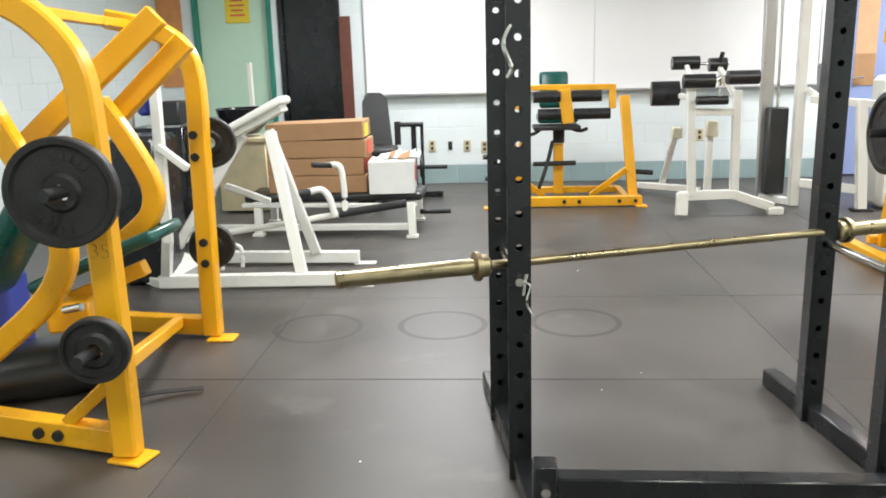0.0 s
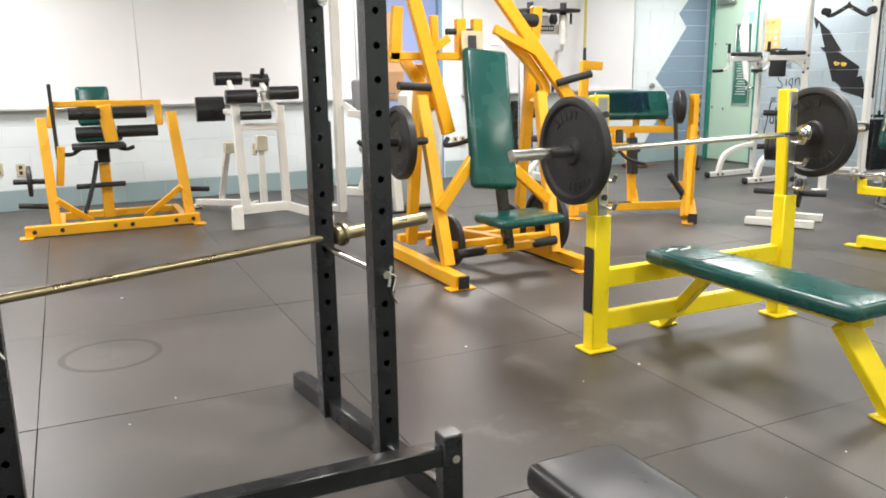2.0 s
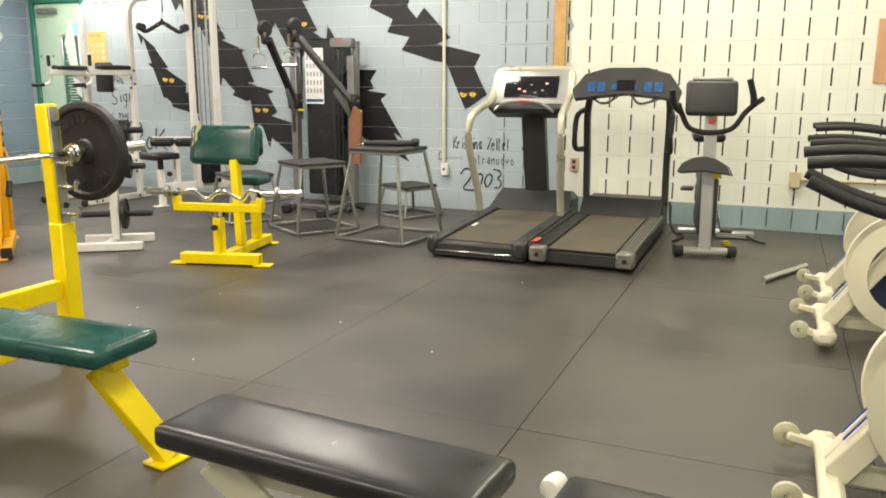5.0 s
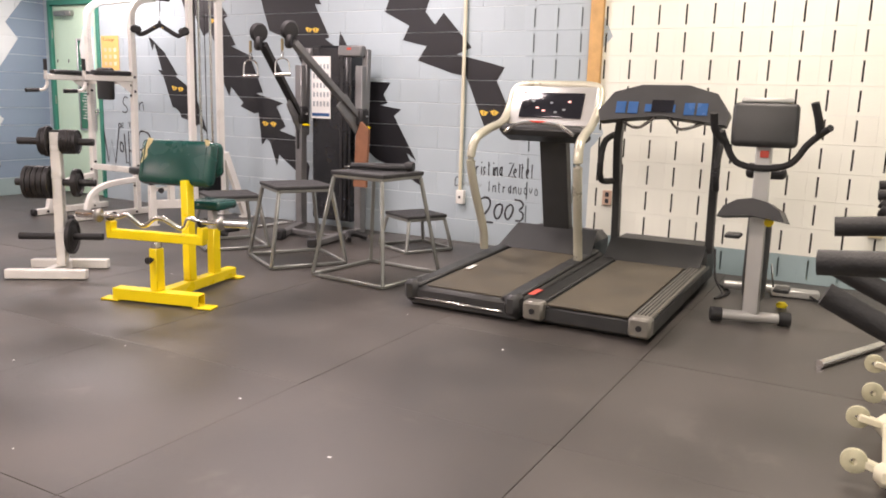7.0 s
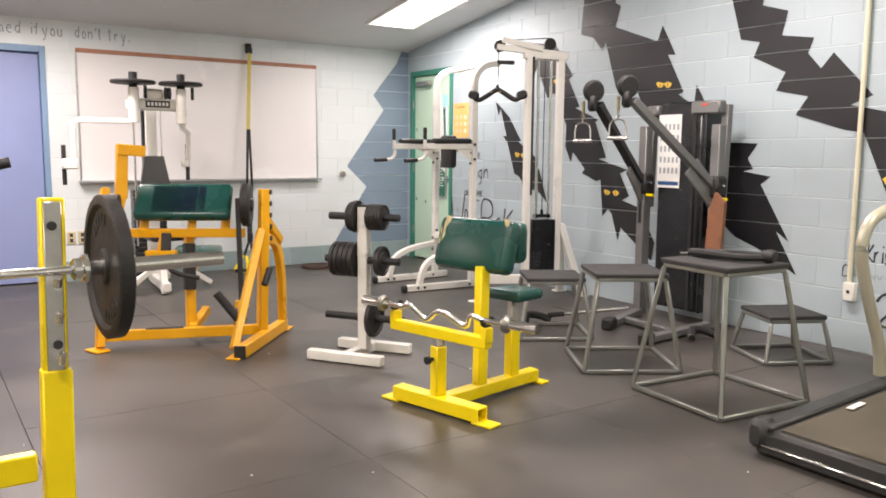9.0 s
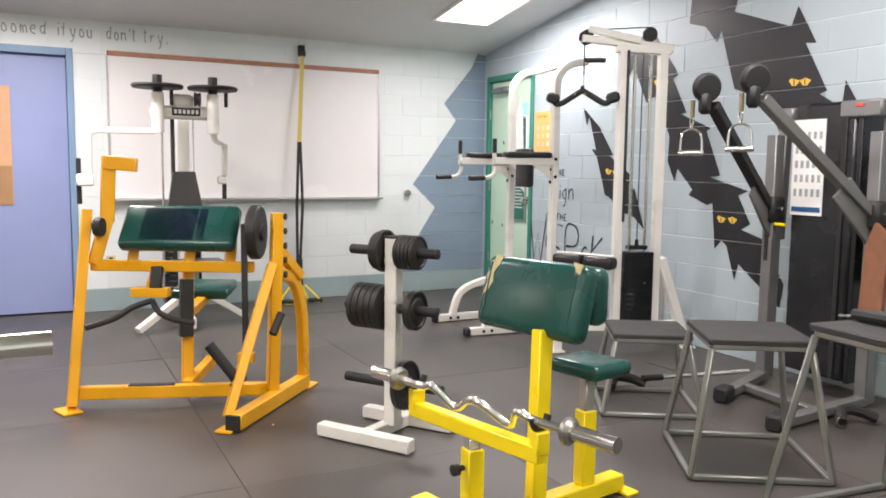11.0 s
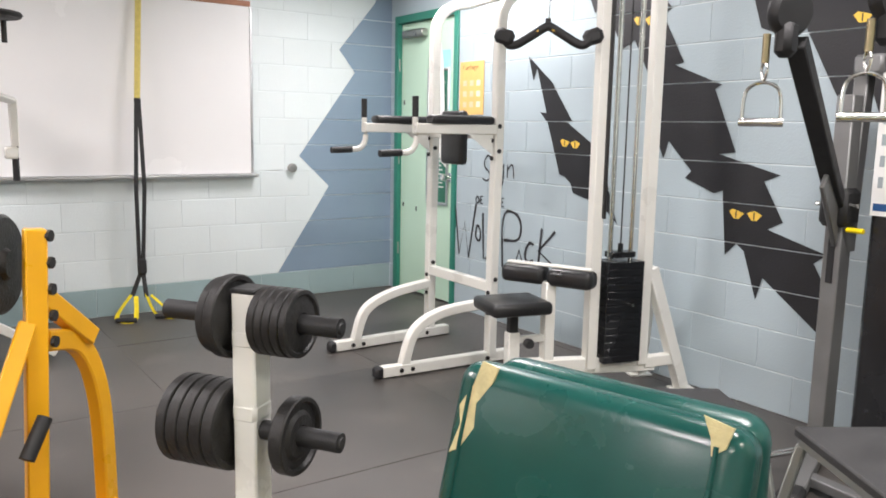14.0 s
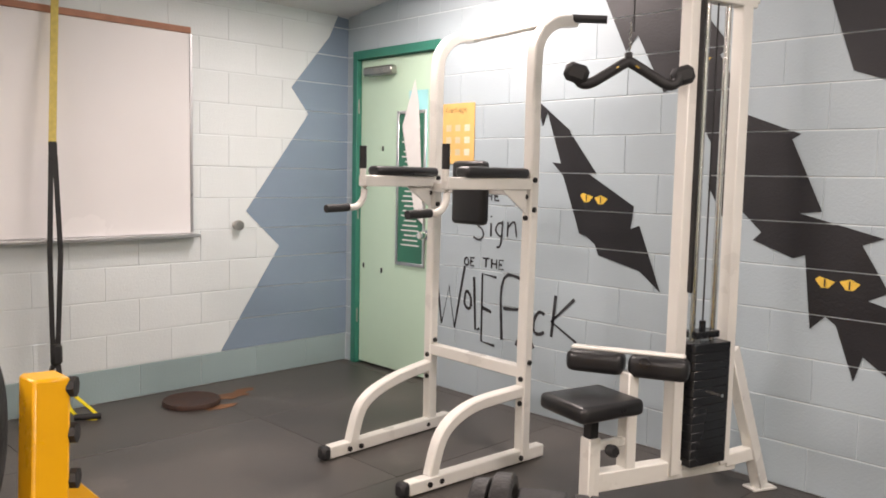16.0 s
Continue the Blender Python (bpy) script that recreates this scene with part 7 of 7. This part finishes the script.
# ---- iso row machine ----
ir = thing("row_machine", "amber yellow plate loaded machine with curved tubes", "row machine", (-0.9, 3.2, 0))
TY = (0, 1, 0)
P(ir, "front_runner", AMBER, beam((-0.76, 2.66, 0.06), (-1.7, 2.9, 0.06), 0.07, 0.085))
P(ir, "front_foot", AMBER, box((-0.7, 2.63, 0.006), (0.13, 0.11, 0.012), rz=-15))
P(ir, "rear_runner", AMBER, beam((-0.84, 3.85, 0.06), (-1.5, 3.95, 0.06), 0.07, 0.085))
P(ir, "rear_foot", AMBER, box((-0.8, 3.82, 0.006), (0.13, 0.1, 0.012)))
for x, z in ((-0.98, 0.06), (-1.06, 0.06)):
    P(ir, "bolt", IRON, rod((x, 2.63 + (-0.76 - x) * 0.25, z), (x, 2.61 + (-0.76 - x) * 0.25, z), 0.02, 8))
P(ir, "front_post", AMBER, sweep([(-0.72, 2.64, 0.02), (-0.715, 2.64, 0.4), (-0.715, 2.64, 0.8), (-0.715, 2.64, 1.12), (-0.735, 2.64, 1.29), (-0.82, 2.64, 1.41), (-0.95, 2.64, 1.49), (-1.15, 2.64, 1.54)], 0, wh=(0.085, 0.075), up=TY))
lettering("35", 0.07, Matrix.Translation((-0.745, 2.6, 0.7)) @ pose(0, 0, 0, 90, 0, 0), INK, ir)
P(ir, "rear_post", AMBER, sweep([(-0.855, 3.85, 0.02), (-0.845, 3.85, 0.5), (-0.835, 3.85, 0.9), (-0.83, 3.85, 1.23), (-0.88, 3.85, 1.37), (-1.0, 3.85, 1.45), (-1.2, 3.85, 1.5)], 0, wh=(0.085, 0.075), up=TY))
for z in (0.38, 0.48, 0.88, 0.98):
    P(ir, "bolt", IRON, rod((-0.845, 3.81, z), (-0.845, 3.797, z), 0.02, 8))
P(ir, "top_tube", AMBER, beam((-1.15, 2.66, 1.5), (-1.1, 3.85, 1.47), 0.045, 0.04))
P(ir, "lever", AMBER, beam((-0.72, 3.25, 1.47), (-1.24, 3.15, 1.0), 0.085, 0.06, up=TY))
P(ir, "lever", AMBER, beam((-0.68, 3.4, 1.38), (-0.99, 3.35, 1.08), 0.08, 0.06, up=TY))
P(ir, "swing_arm", AMBER, sweep([(-0.96, 3.2, 1.16), (-0.86, 3.2, 1.0), (-0.79, 3.2, 0.85), (-0.8, 3.2, 0.74), (-0.88, 3.2, 0.66), (-1.0, 3.2, 0.58)], 0, wh=(0.075, 0.06), up=TY))
P(ir, "swing_arm", AMBER, sweep([(-1.25, 2.85, 1.35), (-1.13, 2.85, 1.08), (-1.03, 2.85, 0.88), (-0.97, 2.85, 0.7), (-1.0, 2.85, 0.57), (-1.1, 2.85, 0.45), (-1.3, 2.85, 0.29)], 0, wh=(0.085, 0.06), up=TY))
P(ir, "brace", AMBER, beam((-0.95, 2.7, 0.1), (-0.74, 2.66, 0.28), 0.045, 0.045, up=TY))
P(ir, "brace", AMBER, beam((-1.02, 3.84, 0.08), (-0.74, 2.7, 0.3), 0.045, 0.05))
P(ir, "rear_post_pad", GRIP, beam((-1.2, 2.75, 1.42), (-1.28, 2.75, 1.2), 0.08, 0.06, up=TY), label="black rubber bumper")
P(ir, "seat", GREEN, pad(pose(-1.0, 3.2, 0.57, 0, -22, 0), (0.55, 0.3, 0.05), 0.02, 3), label="dark green seat pad")
P(ir, "back_pad", GREEN, pad(pose(-1.38, 3.2, 0.62, 0, 35, 0), (0.08, 0.3, 0.5), 0.03, 3), label="dark green back pad")
P(ir, "seat_beam", AMBER, beam((-0.85, 3.2, 0.52), (-1.4, 3.2, 0.3), 0.06, 0.06))
P(ir, "seat_bracket", AMBER, box((-1.12, 3.1, 0.36), (0.16, 0.1, 0.12), bev=0.01, rz=15))
P(ir, "pivot_bolt", CHROME, rod((-1.1, 3.02, 0.4), (-1.02, 3.0, 0.42), 0.015, 10))
P(ir, "weight_horn", GRIP, rod((-0.72, 2.62, 0.93), (-0.75, 2.4, 0.93), 0.02))
P(ir, "weight_horn", GRIP, rod((-0.72, 2.62, 0.43), (-0.72, 2.4, 0.43), 0.02))
weight_plate((-0.748, 2.5, 0.925), (0.12, -1, 0), 0.165, 0.045, "black cast iron plate on the row machine")
weight_plate((-0.71, 2.5, 0.435), (0.12, -1, 0), 0.105, 0.04, "small black plate on the row machine")
weight_plate((-0.83, 3.98, 0.93), (0.12, -1, 0), 0.12, 0.04, "small black plate on the row machine")
weight_plate((-0.86, 3.95, 0.43), (0.12, -1, 0), 0.11, 0.04, "small black plate on the row machine")
bag = P(None, "gym_bag", VINYL, pad(pose(-1.3, 3.2, 0.1, 0, 0, 25), (0.62, 0.32, 0.18), 0.08, 4, 0.03))
tagged(bag, "slumped black gym bag on the floor under the machine", "bag")
P(bag, "strap", GRIP, sweep([(-1.05, 3.05, 0.06), (-0.92, 3.02, 0.05), (-0.8, 3.12, 0.03), (-0.66, 3.18, 0.02)], 0, wh=(0.035, 0.006)))
P(bag, "buckle", CHROME, box((-0.98, 3.03, 0.055), (0.06, 0.03, 0.012), rz=20))
blue = P(None, "storage_tub", BLUE, box((-1.62, 3.35, 0.25), (0.2, 0.3, 0.4), bev=0.02))
tagged(blue, "dark blue plastic tub beside the machine", "tub")

# ---- white lever row ----
lr = thing("lever_row", "white chest supported lever row machine", "row machine", (-0.85, 5.0, 0))
P(lr, "base_rail", WHITE, beam((-0.3, 4.74, 0.05), (-1.48, 4.7, 0.05), 0.06, 0.075))
P(lr, "base_rail", WHITE, beam((-0.38, 5.28, 0.05), (-1.5, 5.32, 0.05), 0.06, 0.075))
for q in ((-0.27, 4.74), (-0.34, 5.28)):
    P(lr, "foot_plate", WHITE, box((*q, 0.006), (0.14, 0.07, 0.012)))
P(lr, "wedge", WHITE, slab([(-1.46, 4.72, 0.03), (-1.85, 4.9, 0.12), (-1.75, 5.1, 0.25), (-1.5, 5.3, 0.03), (-1.3, 5.0, 0.1)], 0.05), smooth=False)
P(lr, "support_leg", WHITE, beam((-0.63, 4.74, 0.08), (-0.82, 4.96, 0.9), 0.065, 0.05, up=(0, 1, 0)))
P(lr, "support_leg", WHITE, beam((-0.66, 5.27, 0.08), (-0.86, 5.06, 0.9), 0.06, 0.05, up=(0, 1, 0)))
P(lr, "rear_strut", WHITE, beam((-1.0, 5.0, 0.88), (-1.5, 5.0, 0.16), 0.06, 0.05, up=(0, 1, 0)))
P(lr, "pad_frame", WHITE, beam((-1.06, 5.0, 0.88), (-0.74, 5.0, 1.04), 0.16, 0.05, up=(0, 0, 1)))
P(lr, "chest_pad", WHITE, pad(along((-1.06, 5.0, 0.92), (-0.72, 5.0, 1.09), (0, 0, 1))[0], (0.22, 0.05, 0.38), 0.02, 3), label="white vinyl chest pad")
P(lr, "lever", WHITE, rod((-1.54, 5.3, 0.17), (-0.47, 5.3, 0.335), 0.02))
P(lr, "lever_grip", GRIP, rod((-0.5, 5.3, 0.33), (-0.06, 5.3, 0.395), 0.026))
P(lr, "handle_post", WHITE, sweep([(-0.46, 5.3, 0.34), (-0.46, 5.3, 0.5), (-0.48, 5.3, 0.64), (-0.56, 5.3, 0.65)], 0.02, 10))
P(lr, "handle_grip", GRIP, rod((-0.53, 5.3, 0.65), (-0.64, 5.22, 0.665), 0.018))
P(lr, "handle_post", WHITE, sweep([(-0.52, 5.25, 0.33), (-0.55, 5.25, 0.45), (-0.6, 5.25, 0.5), (-0.68, 5.22, 0.49)], 0.022, 10))
P(lr, "handle_grip", GRIP, rod((-0.66, 5.22, 0.49), (-0.9, 5.15, 0.46), 0.024))
P(lr, "plate_arm", WHITE, sweep([(-1.2, 5.0, 0.04), (-1.2, 5.0, 0.17), (-1.08, 5.0, 0.19), (-1.07, 5.0, 0.06)], 0.014, 8))
P(lr, "side_arm", WHITE, beam((-1.24, 5.3, 0.53), (-0.95, 5.3, 0.42), 0.04, 0.04))
P(lr, "rear_mast", WHITE, beam((-1.37, 4.62, 0.3), (-1.35, 4.62, 1.28), 0.055, 0.05, up=TY))
P(lr, "mast_arm", WHITE, beam((-1.36, 4.6, 0.86), (-1.2, 4.6, 0.73), 0.045, 0.04))
P(lr, "mast_foot", WHITE, beam((-1.37, 4.62, 0.32), (-1.45, 4.72, 0.03), 0.055, 0.05, up=TY))

# ---- bench with boxes ----
wbn = thing("leg_curl_bench", "white framed bench with a black pad holding boxes", "bench", (-0.9, 6.3, 0))
P(wbn, "pad", VINYL, pad(pose(-0.75, 6.5, 0.275), (1.4, 0.42, 0.06), 0.02, 3))
for x, y in ((-0.11, 6.08), (-0.12, 6.75), (-1.32, 6.2), (-1.35, 6.75)):
    P(wbn, "leg", WHITE, beam((x, y, 0.02), (x - 0.01, y + 0.05, 0.26), 0.06, 0.05, up=TY))
    P(wbn, "foot", WHITE, box((x, y - 0.01, 0.012), (0.09, 0.07, 0.024)))
P(wbn, "floor_rail", WHITE, beam((-0.12, 6.15, 0.07), (-2.2, 6.25, 0.06), 0.05, 0.05))
P(wbn, "top_rail", WHITE, beam((-0.08, 6.14, 0.235), (-1.45, 6.24, 0.235), 0.04, 0.03))
P(wbn, "floor_bar", GRIP, rod((-0.1, 6.6, 0.1), (0.15, 6.62, 0.1), 0.02))
for i in range(4):
    c = thing("cardboard_box", "long brown cardboard carton stacked on the bench", "box", (-0.87, 6.52, 0.305 + i * 0.137), group="stack of cartons")
    P(c, "carton", CARD, box((-0.87 - 0.01 * (i % 2), 6.55, 0.373 + i * 0.137), (0.78 - 0.02 * (i % 2), 0.4, 0.132), bev=0.004, rz=-1.5 + i * 0.8, ry=-1.2 if i == 3 else 0))
    P(c, "end_label", YELLOW_PAPER if i == 3 else TAPE_RED, box((-0.475 - 0.02 * (i % 2), 6.5, 0.373 + i * 0.137), (0.004, 0.2, 0.1), rz=-1.5 + i * 0.8), label="coloured end label")
bx = thing("white_box", "open white cardboard box full of crumpled paper", "box", (-0.28, 6.4, 0.305))
P(bx, "carton", PAPER, box((-0.285, 6.42, 0.43), (0.35, 0.34, 0.25), bev=0.004, rz=3))
P(bx, "printed_side", TAPE_RED, box((-0.105, 6.43, 0.45), (0.004, 0.2, 0.12), rz=3))
for i in range(7):
    u, v = -0.4 + 0.04 * i, 6.36 + 0.03 * ((i * 5) % 4)
    P(bx, "crumpled_paper", (PAPER, CARD, PAPER)[i % 3], slab([(u, v, 0.56), (u + 0.09, v - 0.02, 0.565 + 0.01 * (i % 2)), (u + 0.1, v + 0.08, 0.6 + 0.012 * (i % 3)), (u + 0.02, v + 0.1, 0.585)], 0.006), smooth=False)
dk = thing("side_table", "beige wooden side table behind the bench", "table", (-1.74, 7.3, 0))
P(dk, "top", BEIGE, box((-1.74, 7.35, 0.66), (0.5, 0.4, 0.04), bev=0.006))
P(dk, "body", BEIGE, box((-1.74, 7.37, 0.33), (0.44, 0.34, 0.62), bev=0.006))
bowl = P(None, "balance_trainer", SCREEN, lathe((-1.72, 7.3, 0.68), (0, 0, 1), [(0, 0.02), (0.12, 0.03), (0.2, 0.12), (0.23, 0.2), (0.245, 0.25), (0.23, 0.255), (0.2, 0.18), (0.1, 0.06), (0, 0.05)], 28))
tagged(bowl, "glossy black bowl shaped balance trainer on the table", "balance trainer")
for x, y in ((-2.4, 8.2), (-1.91, 8.2)):
    pr = P(None, "metal_pole", WHITE, beam((x, y, 0.0), (x, y, 1.33), 0.045, 0.045, up=TY))
    tagged(pr, "upright white metal pole standing by the door", "pole", "poles by the door")
crate = thing("equipment_locker", "dark equipment locker with items on top", "locker", (-2.4, 7.1, 0))
P(crate, "body", BLACK, box((-2.4, 7.15, 0.4), (0.5, 0.45, 0.8), bev=0.01))
P(crate, "top_box", CASE, box((-2.26, 7.05, 0.92), (0.2, 0.25, 0.2), bev=0.015))
P(crate, "shelf_edge", ALU, box((-2.3, 6.91, 0.81), (0.3, 0.01, 0.02)))
P(crate, "blue_item", BLUE, box((-2.5, 7.05, 1.05), (0.12, 0.14, 0.3), bev=0.03))
P(crate, "bottle", CASE_SILVER, lathe((-2.62, 7.0, 0.8), (0, 0, 1), [(0, 0), (0.03, 0), (0.032, 0.16), (0.014, 0.2), (0.014, 0.23), (0, 0.23)], 14))
blk = P(None, "padded_post", BLACK, box((-1.6, 4.95, 0.45), (0.3, 0.35, 0.9), bev=0.03))
tagged(blk, "dark padded post standing behind the row machine", "padded post")
oc = thing("office_chair", "dark grey chair back standing against the whiteboard wall", "chair", (-0.6, 7.7, 0))
P(oc, "backrest", CASE, slab([(-0.73, 7.75, 0.55), (-0.45, 7.75, 0.52), (-0.5, 7.85, 0.96), (-0.56, 7.86, 1.01), (-0.68, 7.86, 1.01), (-0.73, 7.84, 0.93)], 0.05), label="dark grey vinyl backrest")
P(oc, "seat", CASE, pad(pose(-0.58, 7.6, 0.5), (0.36, 0.36, 0.07), 0.03, 3))
P(oc, "leg", IRON, rod((-0.58, 7.6, 0.47), (-0.58, 7.6, 0.02), 0.03))
P(oc, "base", IRON, box((-0.58, 7.6, 0.02), (0.4, 0.06, 0.03)), box((-0.58, 7.6, 0.02), (0.06, 0.4, 0.03)))
ds = thing("dumbbell_stand", "black stand with short weight pegs", "weight stand", (-0.25, 7.95, 0))
P(ds, "post", BLACK, beam((-0.27, 7.95, 0.05), (-0.27, 7.95, 0.72), 0.05, 0.05, up=TY))
P(ds, "post", BLACK, beam((-0.19, 7.95, 0.05), (-0.19, 7.95, 0.7), 0.03, 0.03, up=TY))
P(ds, "top_bar", BLACK, rod((-0.42, 7.9, 0.71), (-0.17, 7.9, 0.71), 0.022))
P(ds, "peg", GRIP, rod((-0.42, 7.9, 0.52), (-0.42, 7.9, 0.74), 0.03))
P(ds, "peg", GRIP, rod((-0.25, 7.9, 0.3), (0.05, 7.9, 0.3), 0.02))
P(ds, "base", BLACK, beam((-0.42, 7.95, 0.03), (0.0, 7.95, 0.03), 0.06, 0.05))
weight_plate((-0.19, 7.88, 0.31), (1, 0, 0), 0.11, 0.03, "small black plate on the weight stand")

# ---- wall blocks ----


def block_mesh(w, h, bev=0.0022):
    me = bpy.data.meshes.new("block")
    bm = bmesh.new()
    hw, hh = w / 2, h / 2
    back = [bm.verts.new((u * hw, 0.0, v * hh)) for u, v in ((-1, -1), (1, -1), (1, 1), (-1, 1))]
    mid = [bm.verts.new((u * hw, -0.0015, v * hh)) for u, v in ((-1, -1), (1, -1), (1, 1), (-1, 1))]
    front = [bm.verts.new((u * (hw - bev), -0.0034, v * (hh - bev))) for u, v in ((-1, -1), (1, -1), (1, 1), (-1, 1))]
    for a, b in ((back, mid), (mid, front)):
        for i in range(4):
            bm.faces.new((a[i], a[(i + 1) % 4], b[(i + 1) % 4], b[i]))
    bm.faces.new(front)
    bmesh.ops.recalc_face_normals(bm, faces=bm.faces)
    bm.to_mesh(me)
    bm.free()
    return me


def slot_mesh(w, h, depth=0.045):
    """Half an acoustic block with an open slot in its middle, that deep."""
    me = bpy.data.meshes.new("slotted_block")
    bm = bmesh.new()
    xs = [-w / 2, -0.0365, -0.0235, w / 2]
    zs = [-h / 2, -0.072, 0.072, h / 2]
    g = [[bm.verts.new((x, -0.0042, z)) for x in xs] for z in zs]
    for r in range(3):
        for c in range(3):
            if (r, c) != (1, 1):
                bm.faces.new((g[r][c], g[r][c + 1], g[r + 1][c + 1], g[r + 1][c]))
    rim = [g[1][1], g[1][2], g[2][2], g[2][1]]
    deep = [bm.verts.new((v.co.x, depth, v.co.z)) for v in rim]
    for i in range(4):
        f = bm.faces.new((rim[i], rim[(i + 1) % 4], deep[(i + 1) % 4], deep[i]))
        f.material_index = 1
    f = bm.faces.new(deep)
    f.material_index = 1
    outer = [g[0][0], g[0][3], g[3][3], g[3][0]]
    bk_ = [bm.verts.new((v.co.x, 0.05, v.co.z)) for v in outer]
    ring = [g[0][0], g[0][1], g[0][2], g[0][3]], [g[0][3], g[1][3], g[2][3], g[3][3]], [g[3][3], g[3][2], g[3][1], g[3][0]], [g[3][0], g[2][0], g[1][0], g[0][0]]
    for i, edge in enumerate(ring):
        bm.faces.new(edge + [bk_[(i + 1) % 4], bk_[i]])
    bmesh.ops.recalc_face_normals(bm, faces=bm.faces)
    bm.to_mesh(me)
    bm.free()
    return me


FULL = {}


def lay(parent, a, b, z, material, to_world):
    """One block from a to b along the wall in the course at z."""
    w = round(b - a - 0.002, 3)
    key = (w, material.name)
    if key not in FULL:
        FULL[key] = block_mesh(w, COURSE - GAP)
        FULL[key].materials.append(material)
    ob = new("block", FULL[key])
    ob.parent = parent
    ob.matrix_basis = to_world((a + b) / 2, z + COURSE / 2)
    return ob


def north_at(u, z):
    return pose(u, NORTH, z)


def east_at(u, z):
    return pose(EAST, u, z, 0, 0, -90)


def west_at(u, z):
    return pose(WEST, u, z, 0, 0, 90)


def course(parent, lo, hi, k, holes, material, to_world, skip=()):
    x = lo - (0.2 if k % 2 else 0.0)
    z = k * COURSE
    while x < hi:
        a, b = max(x, lo), min(x + 0.4, hi)
        x += 0.4
        for h0, h1, top in holes:
            if z < top - 0.08 and a < h1 and b > h0:
                if a < h0 - 0.03:
                    b = h0
                elif b > h1 + 0.03:
                    a = h1
                else:
                    b = a
        if b - a < 0.03 or any(s0 < a and b < s1 and z > t0 and z + COURSE < t1 for s0, s1, t0, t1 in skip):
            continue
        lay(parent, a, b, z, material, to_world)


for k in range(13):
    course(wall_north, WEST, EAST - 0.005, k, N_DOORS, BAND if k == 0 else BLOCK_WHITE, north_at, [(-0.8, 3.8, 1.0, 2.25), (5.2, 7.6, 1.0, 2.2)])
for k in range(16):
    course(wall_east, 2.7, NORTH, k, [E_DOOR], BLOCK_BLUE, east_at)
# cream and band blocks: slot insides coloured dark, as if shaded far inside
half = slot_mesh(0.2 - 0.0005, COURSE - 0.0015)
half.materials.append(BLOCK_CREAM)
half.materials.append(SLOT_SHADE)
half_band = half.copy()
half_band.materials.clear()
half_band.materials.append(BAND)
half_band.materials.append(SLOT_SHADE)
PAINTED_SLOT = mat("painted_over_slot", (0.24, 0.28, 0.3), 0.6, 0, 0.15, 8)
half_blue = slot_mesh(0.2 - 0.0005, COURSE - 0.0015, 0.006)
half_blue.materials.append(BLOCK_BLUE)
half_blue.materials.append(PAINTED_SLOT)
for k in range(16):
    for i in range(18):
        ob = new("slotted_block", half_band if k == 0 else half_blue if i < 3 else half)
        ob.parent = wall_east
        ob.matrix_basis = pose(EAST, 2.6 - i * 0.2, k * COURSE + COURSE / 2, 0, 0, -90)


def block_sheet(parent, spans, courses, to_world, material):
    bm = bmesh.new()
    me = block_mesh(0.4 - GAP, COURSE - GAP)
    for k in range(courses):
        x = spans[0] - (0.2 if k % 2 else 0)
        while x < spans[1]:
            me2 = me.copy()
            me2.transform(to_world(x + 0.2, k * COURSE + COURSE / 2))
            bm.from_mesh(me2)
            bpy.data.meshes.remove(me2)
            x += 0.4
    ob = part("distant_blocks", bm, material, parent, smooth=False)
    return tagged(ob, kind="stuff")


block_sheet(wall_west, (1.2, NORTH - 0.2), 13, west_at, BLOCK_WHITE)
block_sheet(wall_east, (SOUTH + 0.2, -1.1), 16, east_at, BLOCK_CREAM)

# ---- floor mats ----
MX, MY = 1.166, 1.172
bmf = bmesh.new()
boxm(Matrix(), (MX - 0.0025, MY - 0.0025, 0.012), 0.0012)(bmf)
mat_mesh = bpy.data.meshes.new("rubber_mat")
bmf.to_mesh(mat_mesh)
bmf.free()
mat_mesh.materials.append(RUBBER)
rng = random.Random(3)
for i in range(-4, 8):
    for j in range(-6, 5):
        x, y = 0.62 + MX * (i + 0.5), 3.32 + MY * (j + 0.5)
        if WEST - 0.6 < x < EAST + 0.6 and SOUTH - 0.6 < y < NORTH + 0.6:
            ob = new("rubber_mat", mat_mesh)
            ob.parent = floor
            ob.matrix_basis = pose(x, y, -0.0065 + rng.uniform(-0.0012, 0.0005), rng.uniform(-0.03, 0.03), rng.uniform(-0.03, 0.03), rng.uniform(-0.12, 0.12))
for k in range(26):
    x, y, s = rng.uniform(-0.3, 7.0), rng.uniform(1.0, 5.5), rng.uniform(0.006, 0.014)
    d = P(floor, "paper_scrap", PAPER, box((x, y, 0.001), (s, s * 0.7, 0.002), rz=rng.uniform(0, 180), bev=0), smooth=False)
RING = mat("worn_ring_mark", (0.055, 0.05, 0.047), 0.5, 0, 0.4, 7, 0.2, 260)
SCUFF = mat("pale_scuff", (0.1, 0.095, 0.09), 0.5, 0, 0.3, 20, 0.2, 260)
for x, y in ((-0.37, 3.98), (0.25, 4.02), (0.91, 4.05)):
    P(floor, "worn_ring", RING, lathe((x, y, 0.0002), (0, 0, 1), [(0.195, 0), (0.21, 0.0006), (0.225, 0)], 40), label="dark ring worn by standing plates")
    for k in range(3):
        P(floor, "worn_spot", SCUFF, lathe((x + rng.uniform(-0.04, 0.04), y - 0.08 + 0.08 * k, 0.0002), (0, 0, 1), [(0, 0.0006), (0.02, 0.0005), (0.03 + 0.008 * k, 0)], 14), label="pale scuffed spot")
